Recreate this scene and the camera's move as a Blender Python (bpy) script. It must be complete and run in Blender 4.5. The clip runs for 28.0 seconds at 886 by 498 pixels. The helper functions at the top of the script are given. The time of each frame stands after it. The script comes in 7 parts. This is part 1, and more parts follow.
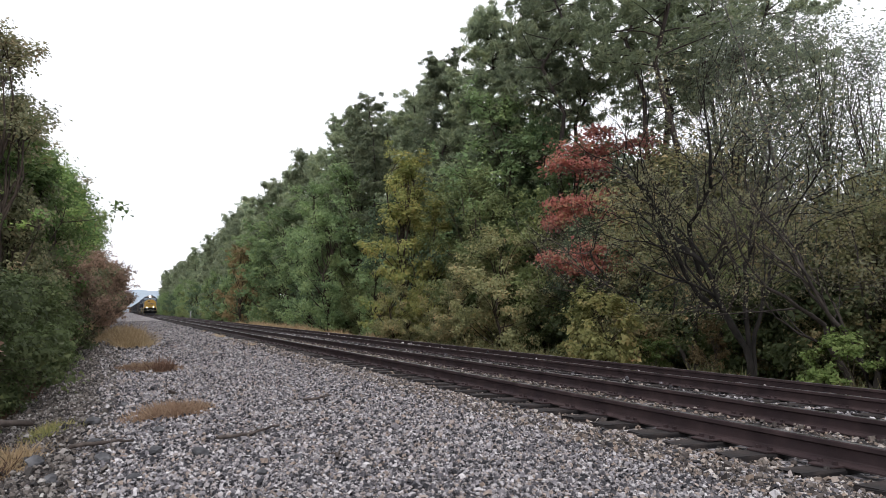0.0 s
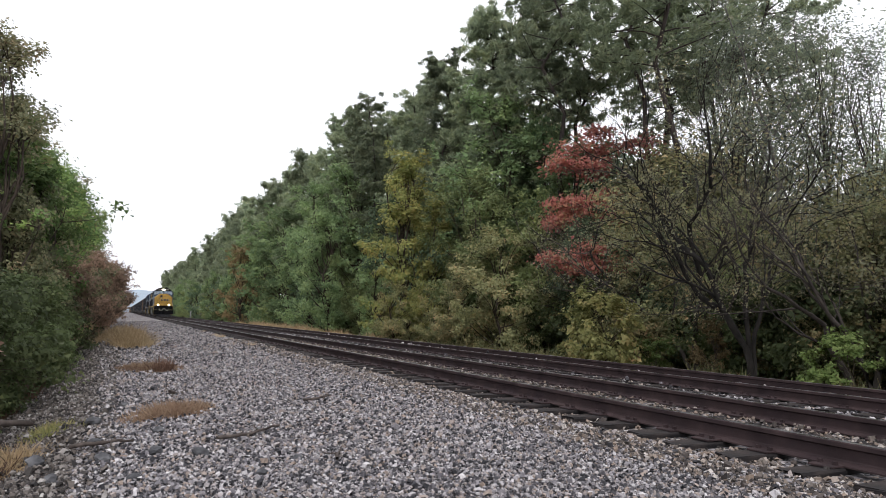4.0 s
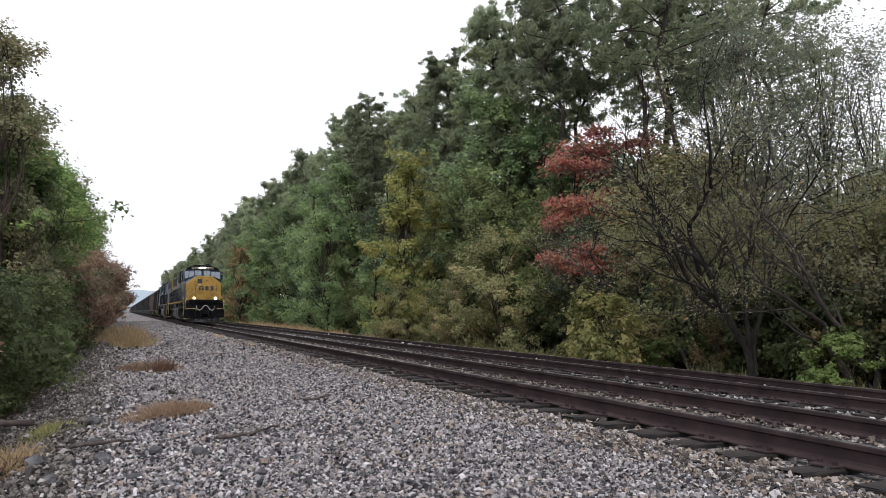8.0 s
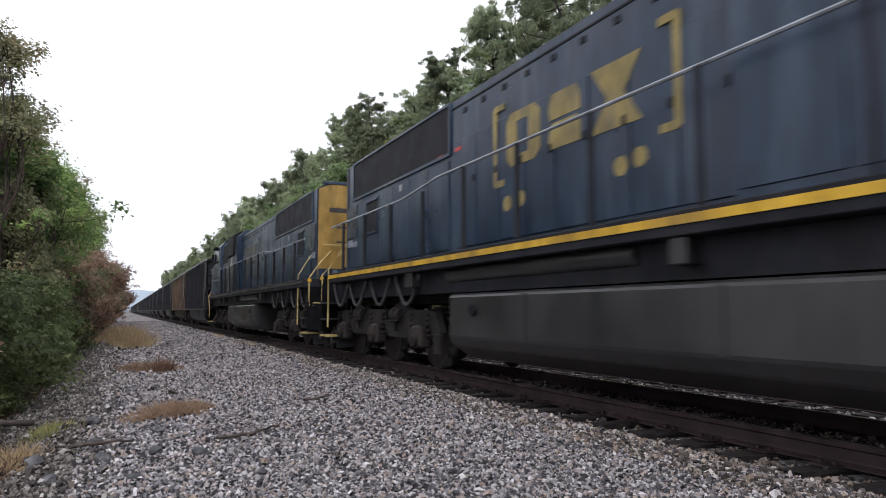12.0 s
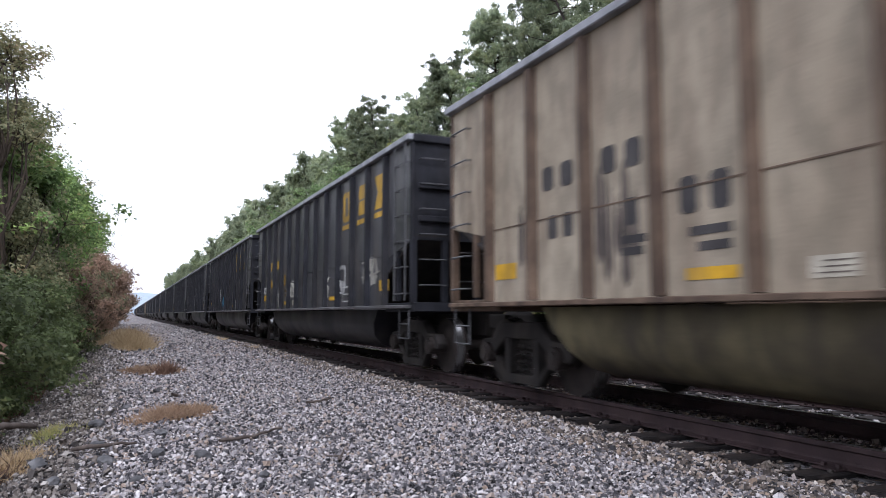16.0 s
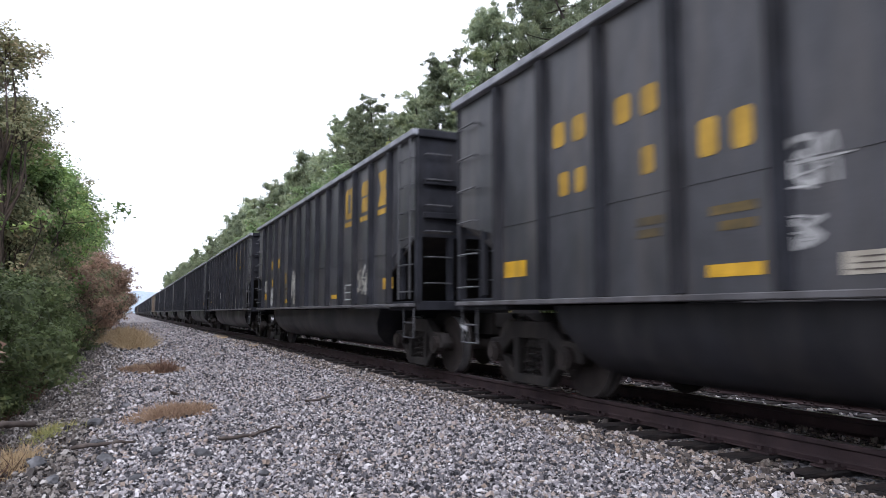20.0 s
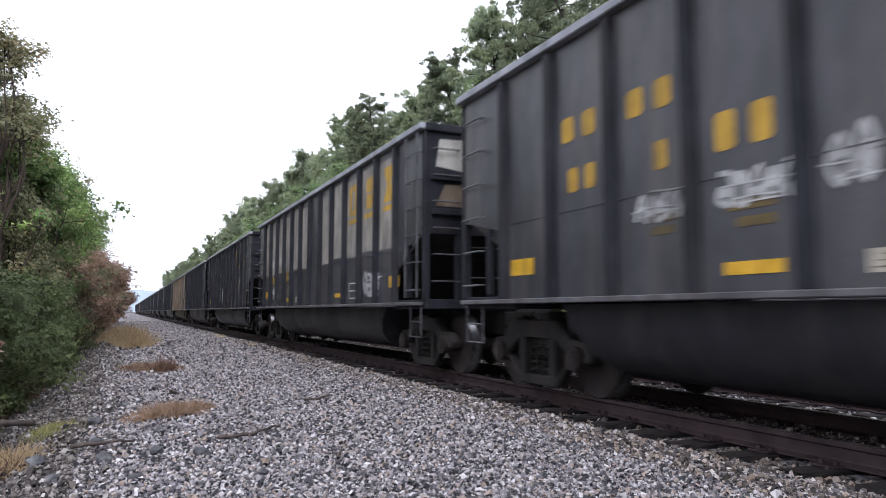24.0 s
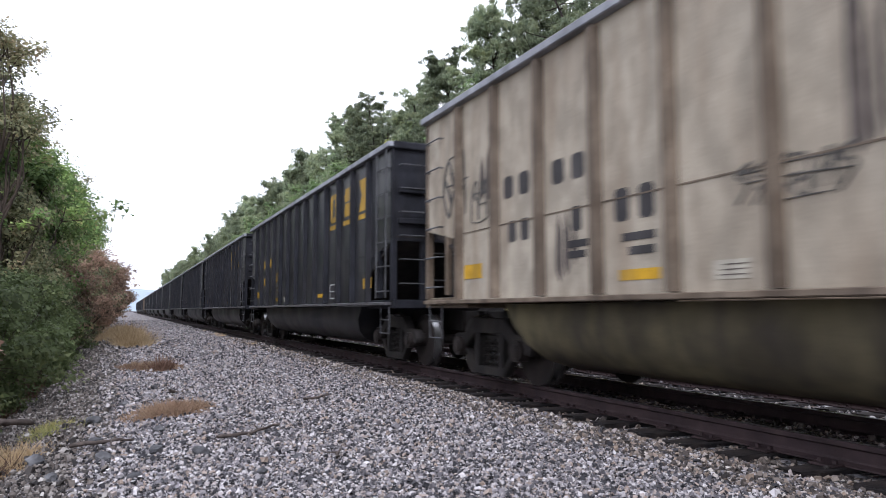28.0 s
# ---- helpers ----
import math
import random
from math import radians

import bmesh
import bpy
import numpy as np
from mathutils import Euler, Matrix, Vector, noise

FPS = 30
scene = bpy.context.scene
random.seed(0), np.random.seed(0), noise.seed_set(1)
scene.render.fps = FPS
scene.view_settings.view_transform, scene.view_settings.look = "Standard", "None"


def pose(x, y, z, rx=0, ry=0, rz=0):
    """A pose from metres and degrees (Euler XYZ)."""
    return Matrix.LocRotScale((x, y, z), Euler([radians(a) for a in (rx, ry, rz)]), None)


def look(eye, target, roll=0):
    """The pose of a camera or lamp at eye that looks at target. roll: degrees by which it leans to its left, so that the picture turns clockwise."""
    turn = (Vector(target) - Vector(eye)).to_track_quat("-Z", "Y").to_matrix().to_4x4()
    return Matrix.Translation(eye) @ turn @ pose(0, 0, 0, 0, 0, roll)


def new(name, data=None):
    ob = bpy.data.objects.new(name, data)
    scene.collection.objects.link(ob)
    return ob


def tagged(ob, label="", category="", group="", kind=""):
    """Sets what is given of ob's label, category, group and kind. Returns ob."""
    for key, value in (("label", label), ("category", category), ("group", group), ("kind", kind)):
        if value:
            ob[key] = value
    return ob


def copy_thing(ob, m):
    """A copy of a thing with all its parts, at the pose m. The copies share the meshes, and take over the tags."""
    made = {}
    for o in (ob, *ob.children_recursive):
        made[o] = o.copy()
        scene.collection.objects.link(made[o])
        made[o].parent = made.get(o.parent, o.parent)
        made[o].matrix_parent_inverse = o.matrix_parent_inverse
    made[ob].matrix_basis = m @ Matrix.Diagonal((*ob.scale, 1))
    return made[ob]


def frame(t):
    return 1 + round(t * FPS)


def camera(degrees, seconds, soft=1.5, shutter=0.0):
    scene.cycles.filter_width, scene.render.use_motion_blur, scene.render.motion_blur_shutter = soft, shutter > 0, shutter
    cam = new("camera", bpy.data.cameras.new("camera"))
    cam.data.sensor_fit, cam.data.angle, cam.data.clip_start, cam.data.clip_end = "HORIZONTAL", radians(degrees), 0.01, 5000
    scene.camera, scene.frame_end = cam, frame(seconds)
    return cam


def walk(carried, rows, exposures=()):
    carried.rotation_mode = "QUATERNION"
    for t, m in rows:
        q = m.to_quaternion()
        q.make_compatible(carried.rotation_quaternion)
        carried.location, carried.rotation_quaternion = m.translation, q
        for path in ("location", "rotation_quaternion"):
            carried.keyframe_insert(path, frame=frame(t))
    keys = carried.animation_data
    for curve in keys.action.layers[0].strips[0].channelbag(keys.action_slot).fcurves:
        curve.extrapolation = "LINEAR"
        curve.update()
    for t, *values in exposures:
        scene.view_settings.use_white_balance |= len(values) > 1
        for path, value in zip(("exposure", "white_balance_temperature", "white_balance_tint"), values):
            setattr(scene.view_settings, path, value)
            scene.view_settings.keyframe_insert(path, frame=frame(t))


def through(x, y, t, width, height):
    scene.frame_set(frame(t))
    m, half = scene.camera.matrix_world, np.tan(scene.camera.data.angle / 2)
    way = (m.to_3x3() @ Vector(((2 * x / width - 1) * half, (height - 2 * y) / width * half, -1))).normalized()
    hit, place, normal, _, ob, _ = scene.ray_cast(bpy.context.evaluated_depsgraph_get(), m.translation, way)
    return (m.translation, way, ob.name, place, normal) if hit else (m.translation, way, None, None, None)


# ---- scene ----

# World: x across the tracks, y along them (the train comes from +y), z = 0 at the near track's rail head.
EYE = Vector((0.0, 0.0, 0.985))
YAW, PITCH, FOCAL = 24.687, 5.144, 1222.0
SPEED = 15.87
cam = camera(2 * math.degrees(math.atan(784 / FOCAL)), 28.0, 0.85, 0.22)


def aim(dx, dy):
    """The camera's pose, turned so that the picture slides dx to the right and dy down."""
    a = radians(YAW) - dx / FOCAL / 1.03
    b = radians(PITCH) + dy / FOCAL
    way = Vector((math.sin(a) * math.cos(b), math.cos(a) * math.cos(b), math.sin(b)))
    return look(EYE, EYE + way * 10)


walk(cam, [(0, aim(0, 0)), (12.5, aim(0, 0)), (14.5, aim(1, 0.5)), (15, aim(2, 2.5)), (15.5, aim(3, 4.5)),
           (16, aim(4.5, 4.7)), (16.5, aim(5.2, 6)), (17, aim(5.5, 5.5)), (18, aim(5, 4.8)), (19, aim(4.3, 3.6)),
           (20, aim(3.2, 2.2)), (21, aim(2.8, 2)), (21.5, aim(2.3, 1.7)), (23.5, aim(2, 0.3)), (25, aim(1.3, 0)),
           (26, aim(1.2, -0.5)), (27, aim(0.3, -0.2)), (28, aim(0.3, -1.5))],
     exposures=[(0, 0.05, 6280, 13), (11, 0.05, 6280, 13), (12.5, 0.15, 6050, 15), (14.5, 0.45, 5870, 16), (28, 0.5, 5870, 16)])

# ---- world and light: a bright overcast day
world = bpy.data.worlds.new("overcast_sky")
scene.world = world
world.use_nodes = True
wn, wl = world.node_tree.nodes, world.node_tree.links
sky = wn.new("ShaderNodeTexSky")
sky.sky_type, sky.sun_disc = "NISHITA", False
sky.sun_elevation, sky.sun_rotation = radians(48), radians(200)
sky.air_density, sky.dust_density = 1.0, 4.0
grey = wn.new("ShaderNodeHueSaturation")
grey.inputs["Saturation"].default_value = 0.12
wl.new(sky.outputs[0], grey.inputs["Color"])
cloud = wn.new("ShaderNodeMixRGB")  # an even cloud deck over the clear sky's light
cloud.inputs[0].default_value, cloud.inputs[2].default_value = 0.85, (10.0, 10.1, 10.3, 1)
wl.new(grey.outputs[0], cloud.inputs[1])
wl.new(cloud.outputs[0], wn["Background"].inputs["Color"])
wn["Background"].inputs["Strength"].default_value = 0.13
sun = new("sun", bpy.data.lights.new("sun", "SUN"))
sun.data.energy, sun.data.angle, sun.data.color = 1.4, radians(25), (1.0, 0.97, 0.92)
sun.matrix_world = look((0, 0, 60), (0 + 40 * math.sin(radians(20)), 0 + 40 * math.cos(radians(20)), 60 - 44))

# ---- materials


def nodes_of(name):
    m = bpy.data.materials.new(name)
    m.use_nodes = True
    return m, m.node_tree.nodes, m.node_tree.links, m.node_tree.nodes["Principled BSDF"]


def ramp(n, stops):
    r = n.new("ShaderNodeValToRGB")
    e = r.color_ramp.elements
    while len(e) < len(stops):
        e.new(0.5)
    for el, (pos, col) in zip(e, stops):
        el.position, el.color = pos, (*col, 1)
    return r


def noise_node(n, l, scale, detail=4, coords="Object", stretch=None):
    tc = n.new("ShaderNodeTexCoord")
    t = n.new("ShaderNodeTexNoise")
    t.inputs["Scale"].default_value, t.inputs["Detail"].default_value = scale, detail
    if stretch:
        mp = n.new("ShaderNodeMapping")
        mp.inputs["Scale"].default_value = stretch
        l.new(tc.outputs[coords], mp.inputs[0])
        l.new(mp.outputs[0], t.inputs["Vector"])
    else:
        l.new(tc.outputs[coords], t.inputs["Vector"])
    return t


def mixed(n, l, kind, fac, a, b):
    m = n.new("ShaderNodeMixRGB")
    m.blend_type = kind
    for sock, v in zip(m.inputs, (fac, a, b)):
        if hasattr(v, "links"):
            l.new(v, sock)
        elif isinstance(v, tuple):
            sock.default_value = (*v, 1)
        else:
            sock.default_value = v
    return m.outputs[0]


def surf(name, c1, c2, scale=1.5, rough=0.7, metal=0.0, bump=0.2, fine=40, dirt_sheen=None, dirt_sheen_amount=0.4, stretch=None, spec=0.22):
    """A painted, rusty or earthy surface: two colours in patches, fine grain, streaks of grime or painted sheen,
    relief.
    """
    m, n, l, p = nodes_of(name)
    big = noise_node(n, l, scale, 5, stretch=stretch)
    r = ramp(n, [(0.35, c1), (0.65, c2)])
    l.new(big.outputs[0], r.inputs[0])
    col = r.outputs[0]
    grain = noise_node(n, l, fine, 3)
    g = ramp(n, [(0.3, (0.7, 0.7, 0.7)), (0.7, (1.15, 1.15, 1.15))])
    l.new(grain.outputs[0], g.inputs[0])
    col = mixed(n, l, "MULTIPLY", 0.4, col, g.outputs[0])
    worn = noise_node(n, l, 4.5, 8, stretch=(1.0, 1.0, 0.55))
    w = ramp(n, [(0.40, (0.72, 0.72, 0.72)), (0.60, (1.16, 1.16, 1.16))])
    l.new(worn.outputs[0], w.inputs[0])
    col = mixed(n, l, "MULTIPLY", 0.7, col, w.outputs[0])
    if dirt_sheen:
        st = noise_node(n, l, 2.2, 6, stretch=(1.0, 1.6, 0.28))
        k = ramp(n, [(0.48, (0, 0, 0)), (0.72, (dirt_sheen_amount,) * 3)])
        l.new(st.outputs[0], k.inputs[0])
        col = mixed(n, l, "MIX", k.outputs[0], col, dirt_sheen)
    l.new(col, p.inputs["Base Color"])
    rr = ramp(n, [(0.3, (max(rough - 0.12, 0.05),) * 3), (0.7, (min(rough + 0.12, 1),) * 3)])
    l.new(big.outputs[0], rr.inputs[0])
    l.new(rr.outputs[0], p.inputs["Roughness"])
    p.inputs["Metallic"].default_value = metal
    p.inputs["Specular IOR Level"].default_value = spec
    if bump:
        b = n.new("ShaderNodeBump")
        b.inputs["Strength"].default_value, b.inputs["Distance"].default_value = bump, 0.01
        l.new(grain.outputs[0], b.inputs["Height"])
        l.new(b.outputs[0], p.inputs["Normal"])
    return m


def leafy(name, stops, rough=0.65, through=0.5):
    """Leaves: each its own tone, in larger patches of colour, letting some light through."""
    m, n, l, p = nodes_of(name)
    geo = n.new("ShaderNodeNewGeometry")
    big = noise_node(n, l, 0.55, 3)
    add = n.new("ShaderNodeMath")
    add.operation = "MULTIPLY_ADD"
    add.inputs[1].default_value = 0.55
    l.new(geo.outputs["Random Per Island"], add.inputs[0])
    sc = n.new("ShaderNodeMath")
    sc.operation = "MULTIPLY_ADD"
    sc.inputs[1].default_value, sc.inputs[2].default_value = 1.5, -0.53
    l.new(big.outputs[0], sc.inputs[0])
    l.new(sc.outputs[0], add.inputs[2])
    r = ramp(n, stops)
    l.new(add.outputs[0], r.inputs[0])
    info = n.new("ShaderNodeObjectInfo")
    hs = n.new("ShaderNodeHueSaturation")
    v = n.new("ShaderNodeMapRange")
    v.inputs["To Min"].default_value, v.inputs["To Max"].default_value = 0.62, 1.34
    l.new(info.outputs["Random"], v.inputs[0])
    l.new(v.outputs[0], hs.inputs["Value"])
    l.new(r.outputs[0], hs.inputs["Color"])
    l.new(hs.outputs[0], p.inputs["Base Color"])
    p.inputs["Roughness"].default_value = rough
    p.inputs["Specular IOR Level"].default_value = 0.3
    tr = n.new("ShaderNodeBsdfTranslucent")
    l.new(hs.outputs[0], tr.inputs[0])
    mx = n.new("ShaderNodeMixShader")
    mx.inputs[0].default_value = through
    l.new(p.outputs[0], mx.inputs[1])
    l.new(tr.outputs[0], mx.inputs[2])
    l.new(mx.outputs[0], n["Material Output"].inputs[0])
    return m


def stony(name, stops, rough=0.85):
    m, n, l, p = nodes_of(name)
    geo = n.new("ShaderNodeNewGeometry")
    r = ramp(n, stops)
    l.new(geo.outputs["Random Per Island"], r.inputs[0])
    grain = noise_node(n, l, 60, 3)
    g = ramp(n, [(0.3, (0.72, 0.72, 0.72)), (0.7, (1.2, 1.2, 1.2))])
    l.new(grain.outputs[0], g.inputs[0])
    l.new(mixed(n, l, "MULTIPLY", 0.8, r.outputs[0], g.outputs[0]), p.inputs["Base Color"])
    p.inputs["Roughness"].default_value = rough
    b = n.new("ShaderNodeBump")
    b.inputs["Strength"].default_value, b.inputs["Distance"].default_value = 0.4, 0.01
    l.new(grain.outputs[0], b.inputs["Height"])
    l.new(b.outputs[0], p.inputs["Normal"])
    return m


def gravel_sheet(name, stops, cell=22.0):
    """Crushed stone too far off or too deep to be built stone by stone."""
    m, n, l, p = nodes_of(name)
    tc = n.new("ShaderNodeTexCoord")
    v = n.new("ShaderNodeTexVoronoi")
    v.inputs["Scale"].default_value = cell
    l.new(tc.outputs["Object"], v.inputs["Vector"])
    r = ramp(n, stops)
    l.new(v.outputs["Color"], r.inputs[0])
    big = noise_node(n, l, 0.5, 4)
    g = ramp(n, [(0.3, (0.75, 0.74, 0.73)), (0.7, (1.1, 1.1, 1.1))])
    l.new(big.outputs[0], g.inputs[0])
    l.new(mixed(n, l, "MULTIPLY", 0.8, r.outputs[0], g.outputs[0]), p.inputs["Base Color"])
    p.inputs["Roughness"].default_value = 0.9
    b = n.new("ShaderNodeBump")
    b.inputs["Strength"].default_value, b.inputs["Distance"].default_value = 0.9, 0.03
    b.invert = True
    l.new(v.outputs["Distance"], b.inputs["Height"])
    l.new(b.outputs[0], p.inputs["Normal"])
    return m


STONE = [(0.0, (0.012, 0.012, 0.015)), (0.24, (0.050, 0.048, 0.054)), (0.45, (0.160, 0.148, 0.158)), (0.64, (0.30, 0.282, 0.290)), (0.76, (0.27, 0.208, 0.165)), (0.88, (0.41, 0.388, 0.395)), (1.0, (0.52, 0.495, 0.495))]
# soil tint, with the shade towards the hedge put into the stone colours
SHADED_DIRTY_STONE = [(0.0, (0.014, 0.012, 0.012)), (0.3, (0.045, 0.038, 0.034)), (0.6, (0.11, 0.092, 0.08)), (0.85, (0.19, 0.17, 0.155)), (1.0, (0.36, 0.34, 0.32))]
M = {}
M["track_stone"] = stony("rust_tinted_stone", [(0.0, (0.016, 0.013, 0.012)), (0.3, (0.062, 0.050, 0.044)), (0.55, (0.15, 0.125, 0.108)), (0.75, (0.22, 0.165, 0.125)), (0.9, (0.33, 0.29, 0.26)), (1.0, (0.52, 0.48, 0.44))])
M["stone"] = stony("crushed_stone", STONE)
M["shaded_dirty_stone"] = stony("soiled_shaded_stone", SHADED_DIRTY_STONE)
M["gravel"] = gravel_sheet("gravel_bed", STONE)
M["earth"] = surf("forest_soil", (0.05, 0.035, 0.02), (0.10, 0.075, 0.04), 0.6, 0.95, bump=0.8, fine=8, dirt_sheen=(0.09, 0.10, 0.03))
M["rail_side"] = surf("rusty_rail_steel", (0.028, 0.018, 0.020), (0.052, 0.034, 0.034), 3, 0.75, bump=0.3, fine=80)
M["rail_top"] = surf("worn_rail_head", (0.22, 0.21, 0.22), (0.34, 0.33, 0.34), 3, 0.3, metal=0.9, bump=0.02)
M["tie"] = surf("creosoted_wood", (0.011, 0.010, 0.011), (0.030, 0.026, 0.026), 4, 0.75, bump=0.6, fine=30, stretch=(1, 6, 6), dirt_sheen=(0.075, 0.055, 0.045))
M["black"] = surf("black_car_paint", (0.0100, 0.0103, 0.0125), (0.0205, 0.021, 0.0255), 0.8, 0.42, bump=0.05, dirt_sheen=(0.055, 0.052, 0.052), dirt_sheen_amount=0.8, spec=0.47)
M["rib"] = surf("black_rib_paint", (0.012, 0.0125, 0.016), (0.024, 0.025, 0.031), 2, 0.62, bump=0.1, dirt_sheen=(0.036, 0.033, 0.032), spec=0.12)
M["pitch"] = surf("sooty_black_pilot", (0.005, 0.005, 0.006), (0.011, 0.011, 0.012), 2, 0.85, bump=0.1, spec=0.06)
M["grey"] = surf("faded_grey_car_paint", (0.029, 0.0295, 0.034), (0.051, 0.051, 0.057), 0.8, 0.42, bump=0.05, dirt_sheen=(0.076, 0.068, 0.063), dirt_sheen_amount=0.7, spec=0.40)
M["tan"] = surf("dirty_tan_car_paint", (0.238, 0.198, 0.146), (0.320, 0.276, 0.212), 0.5, 0.6, bump=0.06, dirt_sheen=(0.13, 0.09, 0.065), dirt_sheen_amount=0.5)
M["tan_tub"] = surf("mossy_grimy_tub", (0.038, 0.031, 0.022), (0.108, 0.092, 0.052), 1.2, 0.8, bump=0.1, dirt_sheen=(0.03, 0.026, 0.022), dirt_sheen_amount=0.9)
M["beige"] = surf("faded_beige_car_paint", (0.315, 0.272, 0.210), (0.392, 0.346, 0.275), 0.5, 0.6, bump=0.06, dirt_sheen=(0.19, 0.135, 0.09), dirt_sheen_amount=0.5)
M["rusty_end"] = surf("rust_stained_end_sheet", (0.075, 0.055, 0.040), (0.26, 0.205, 0.15), 0.7, 0.85, bump=0.15, dirt_sheen=(0.05, 0.025, 0.018), dirt_sheen_amount=0.9)
M["beige_rib"] = surf("rusty_beige_rib", (0.105, 0.078, 0.055), (0.19, 0.150, 0.112), 2.5, 0.7, bump=0.1, dirt_sheen=(0.05, 0.038, 0.03), dirt_sheen_amount=0.8)
M["tan_rib"] = surf("rust_brown_rib", (0.075, 0.05, 0.036), (0.14, 0.098, 0.07), 2.5, 0.75, bump=0.1, dirt_sheen=(0.035, 0.024, 0.02), dirt_sheen_amount=0.8)
M["tub"] = surf("grimy_black_tub", (0.009, 0.009, 0.011), (0.018, 0.018, 0.022), 1.0, 0.5, bump=0.06, dirt_sheen=(0.04, 0.037, 0.036), dirt_sheen_amount=0.7, spec=0.24)
M["sill"] = surf("scuffed_side_sill", (0.055, 0.053, 0.057), (0.11, 0.107, 0.112), 2, 0.55, bump=0.05, dirt_sheen=(0.05, 0.042, 0.038), dirt_sheen_amount=0.8)
M["chord"] = surf("worn_top_chord", (0.20, 0.21, 0.23), (0.32, 0.33, 0.36), 2, 0.5, metal=0.1, bump=0.05, dirt_sheen=(0.08, 0.08, 0.09))
M["iron"] = surf("worn_grab_iron", (0.05, 0.05, 0.055), (0.11, 0.11, 0.115), 5, 0.5, metal=0.2, bump=0.05)
M["under"] = surf("grimy_running_gear", (0.013, 0.0115, 0.011), (0.032, 0.028, 0.027), 3, 0.8, bump=0.3, dirt_sheen=(0.06, 0.050, 0.042))
M["wheel"] = surf("wheel_steel", (0.026, 0.022, 0.021), (0.050, 0.041, 0.038), 4, 0.6, metal=0.3, bump=0.1)
M["tread"] = surf("polished_tread", (0.35, 0.34, 0.34), (0.5, 0.5, 0.5), 4, 0.3, metal=0.9, bump=0)
M["yellow"] = surf("yellow_marking", (0.36, 0.215, 0.025), (0.47, 0.29, 0.045), 3, 0.6, bump=0.05, dirt_sheen=(0.09, 0.065, 0.03), dirt_sheen_amount=0.75)
M["yel_dim"] = surf("rubbed_yellow_print", (0.075, 0.056, 0.025), (0.15, 0.105, 0.035), 5, 0.6, bump=0.05, dirt_sheen=(0.03, 0.03, 0.03), dirt_sheen_amount=0.9)
M["yel_faded"] = surf("faded_yellow_lettering", (0.22, 0.17, 0.07), (0.33, 0.26, 0.10), 3, 0.6, bump=0.05, dirt_sheen=(0.07, 0.08, 0.09), dirt_sheen_amount=0.8)
M["reflector"] = surf("yellow_reflector", (0.50, 0.29, 0.015), (0.60, 0.35, 0.03), 3, 0.5, bump=0.0, dirt_sheen=(0.15, 0.10, 0.04), dirt_sheen_amount=0.7)
M["white"] = surf("white_marking", (0.32, 0.32, 0.31), (0.45, 0.45, 0.44), 3, 0.6, bump=0.05, dirt_sheen=(0.1, 0.1, 0.1))
M["board_pale"] = surf("cream_data_plate", (0.34, 0.31, 0.25), (0.44, 0.41, 0.34), 3, 0.6, bump=0.03, dirt_sheen=(0.14, 0.11, 0.08), dirt_sheen_amount=0.7)
M["dark_mark"] = surf("black_marking", (0.03, 0.028, 0.03), (0.06, 0.055, 0.055), 3, 0.6, bump=0.05)
M["spray_white"] = surf("white_spray", (0.30, 0.30, 0.295), (0.46, 0.46, 0.45), 3, 0.6, bump=0.05, dirt_sheen=(0.12, 0.12, 0.12), dirt_sheen_amount=0.8)
M["spray_pale"] = surf("pale_spray", (0.26, 0.25, 0.22), (0.40, 0.39, 0.35), 3, 0.6, bump=0.05, dirt_sheen=(0.10, 0.09, 0.08), dirt_sheen_amount=0.8)
M["spray_tan"] = surf("tan_spray", (0.16, 0.11, 0.09), (0.24, 0.17, 0.14), 3, 0.6, bump=0.05, dirt_sheen=(0.06, 0.05, 0.05), dirt_sheen_amount=0.8)
M["spray_dark"] = surf("black_spray", (0.05, 0.048, 0.045), (0.11, 0.10, 0.09), 3, 0.6, bump=0.05)
M["spray_sky"] = surf("blue_spray", (0.05, 0.25, 0.42), (0.08, 0.32, 0.50), 3, 0.6, bump=0.05)
M["spray_slate"] = surf("faded_blue_spray", (0.07, 0.085, 0.11), (0.11, 0.13, 0.17), 3, 0.6, bump=0.05)
M["spray_crimson"] = surf("crimson_spray", (0.20, 0.02, 0.028), (0.28, 0.035, 0.04), 3, 0.6, bump=0.05, dirt_sheen=(0.08, 0.05, 0.05), dirt_sheen_amount=0.6)
M["spray_soot"] = surf("soot_stain", (0.060, 0.050, 0.046), (0.13, 0.108, 0.094), 2.5, 0.8, bump=0.05)
M["peeled"] = surf("peeled_pale_coat", (0.205, 0.188, 0.162), (0.30, 0.275, 0.24), 1.5, 0.6, bump=0.05, dirt_sheen=(0.08, 0.075, 0.07), dirt_sheen_amount=0.8)
# the pale blue streaks stand in for sky reflections along the dark paint
M["blue"] = surf("dark_blue_loco_paint", (0.005, 0.017, 0.040), (0.011, 0.028, 0.058), 0.9, 0.36, bump=0.02, dirt_sheen=(0.085, 0.12, 0.165), dirt_sheen_amount=0.42, spec=0.40)
M["navy"] = surf("fresh_navy_loco_paint", (0.006, 0.009, 0.022), (0.010, 0.014, 0.032), 0.9, 0.35, bump=0.03, spec=0.4)
M["ghost"] = surf("weathered_yellow_emblem", (0.085, 0.082, 0.072), (0.15, 0.13, 0.085), 2.5, 0.55, bump=0.04, dirt_sheen=(0.04, 0.055, 0.08), dirt_sheen_amount=0.9)
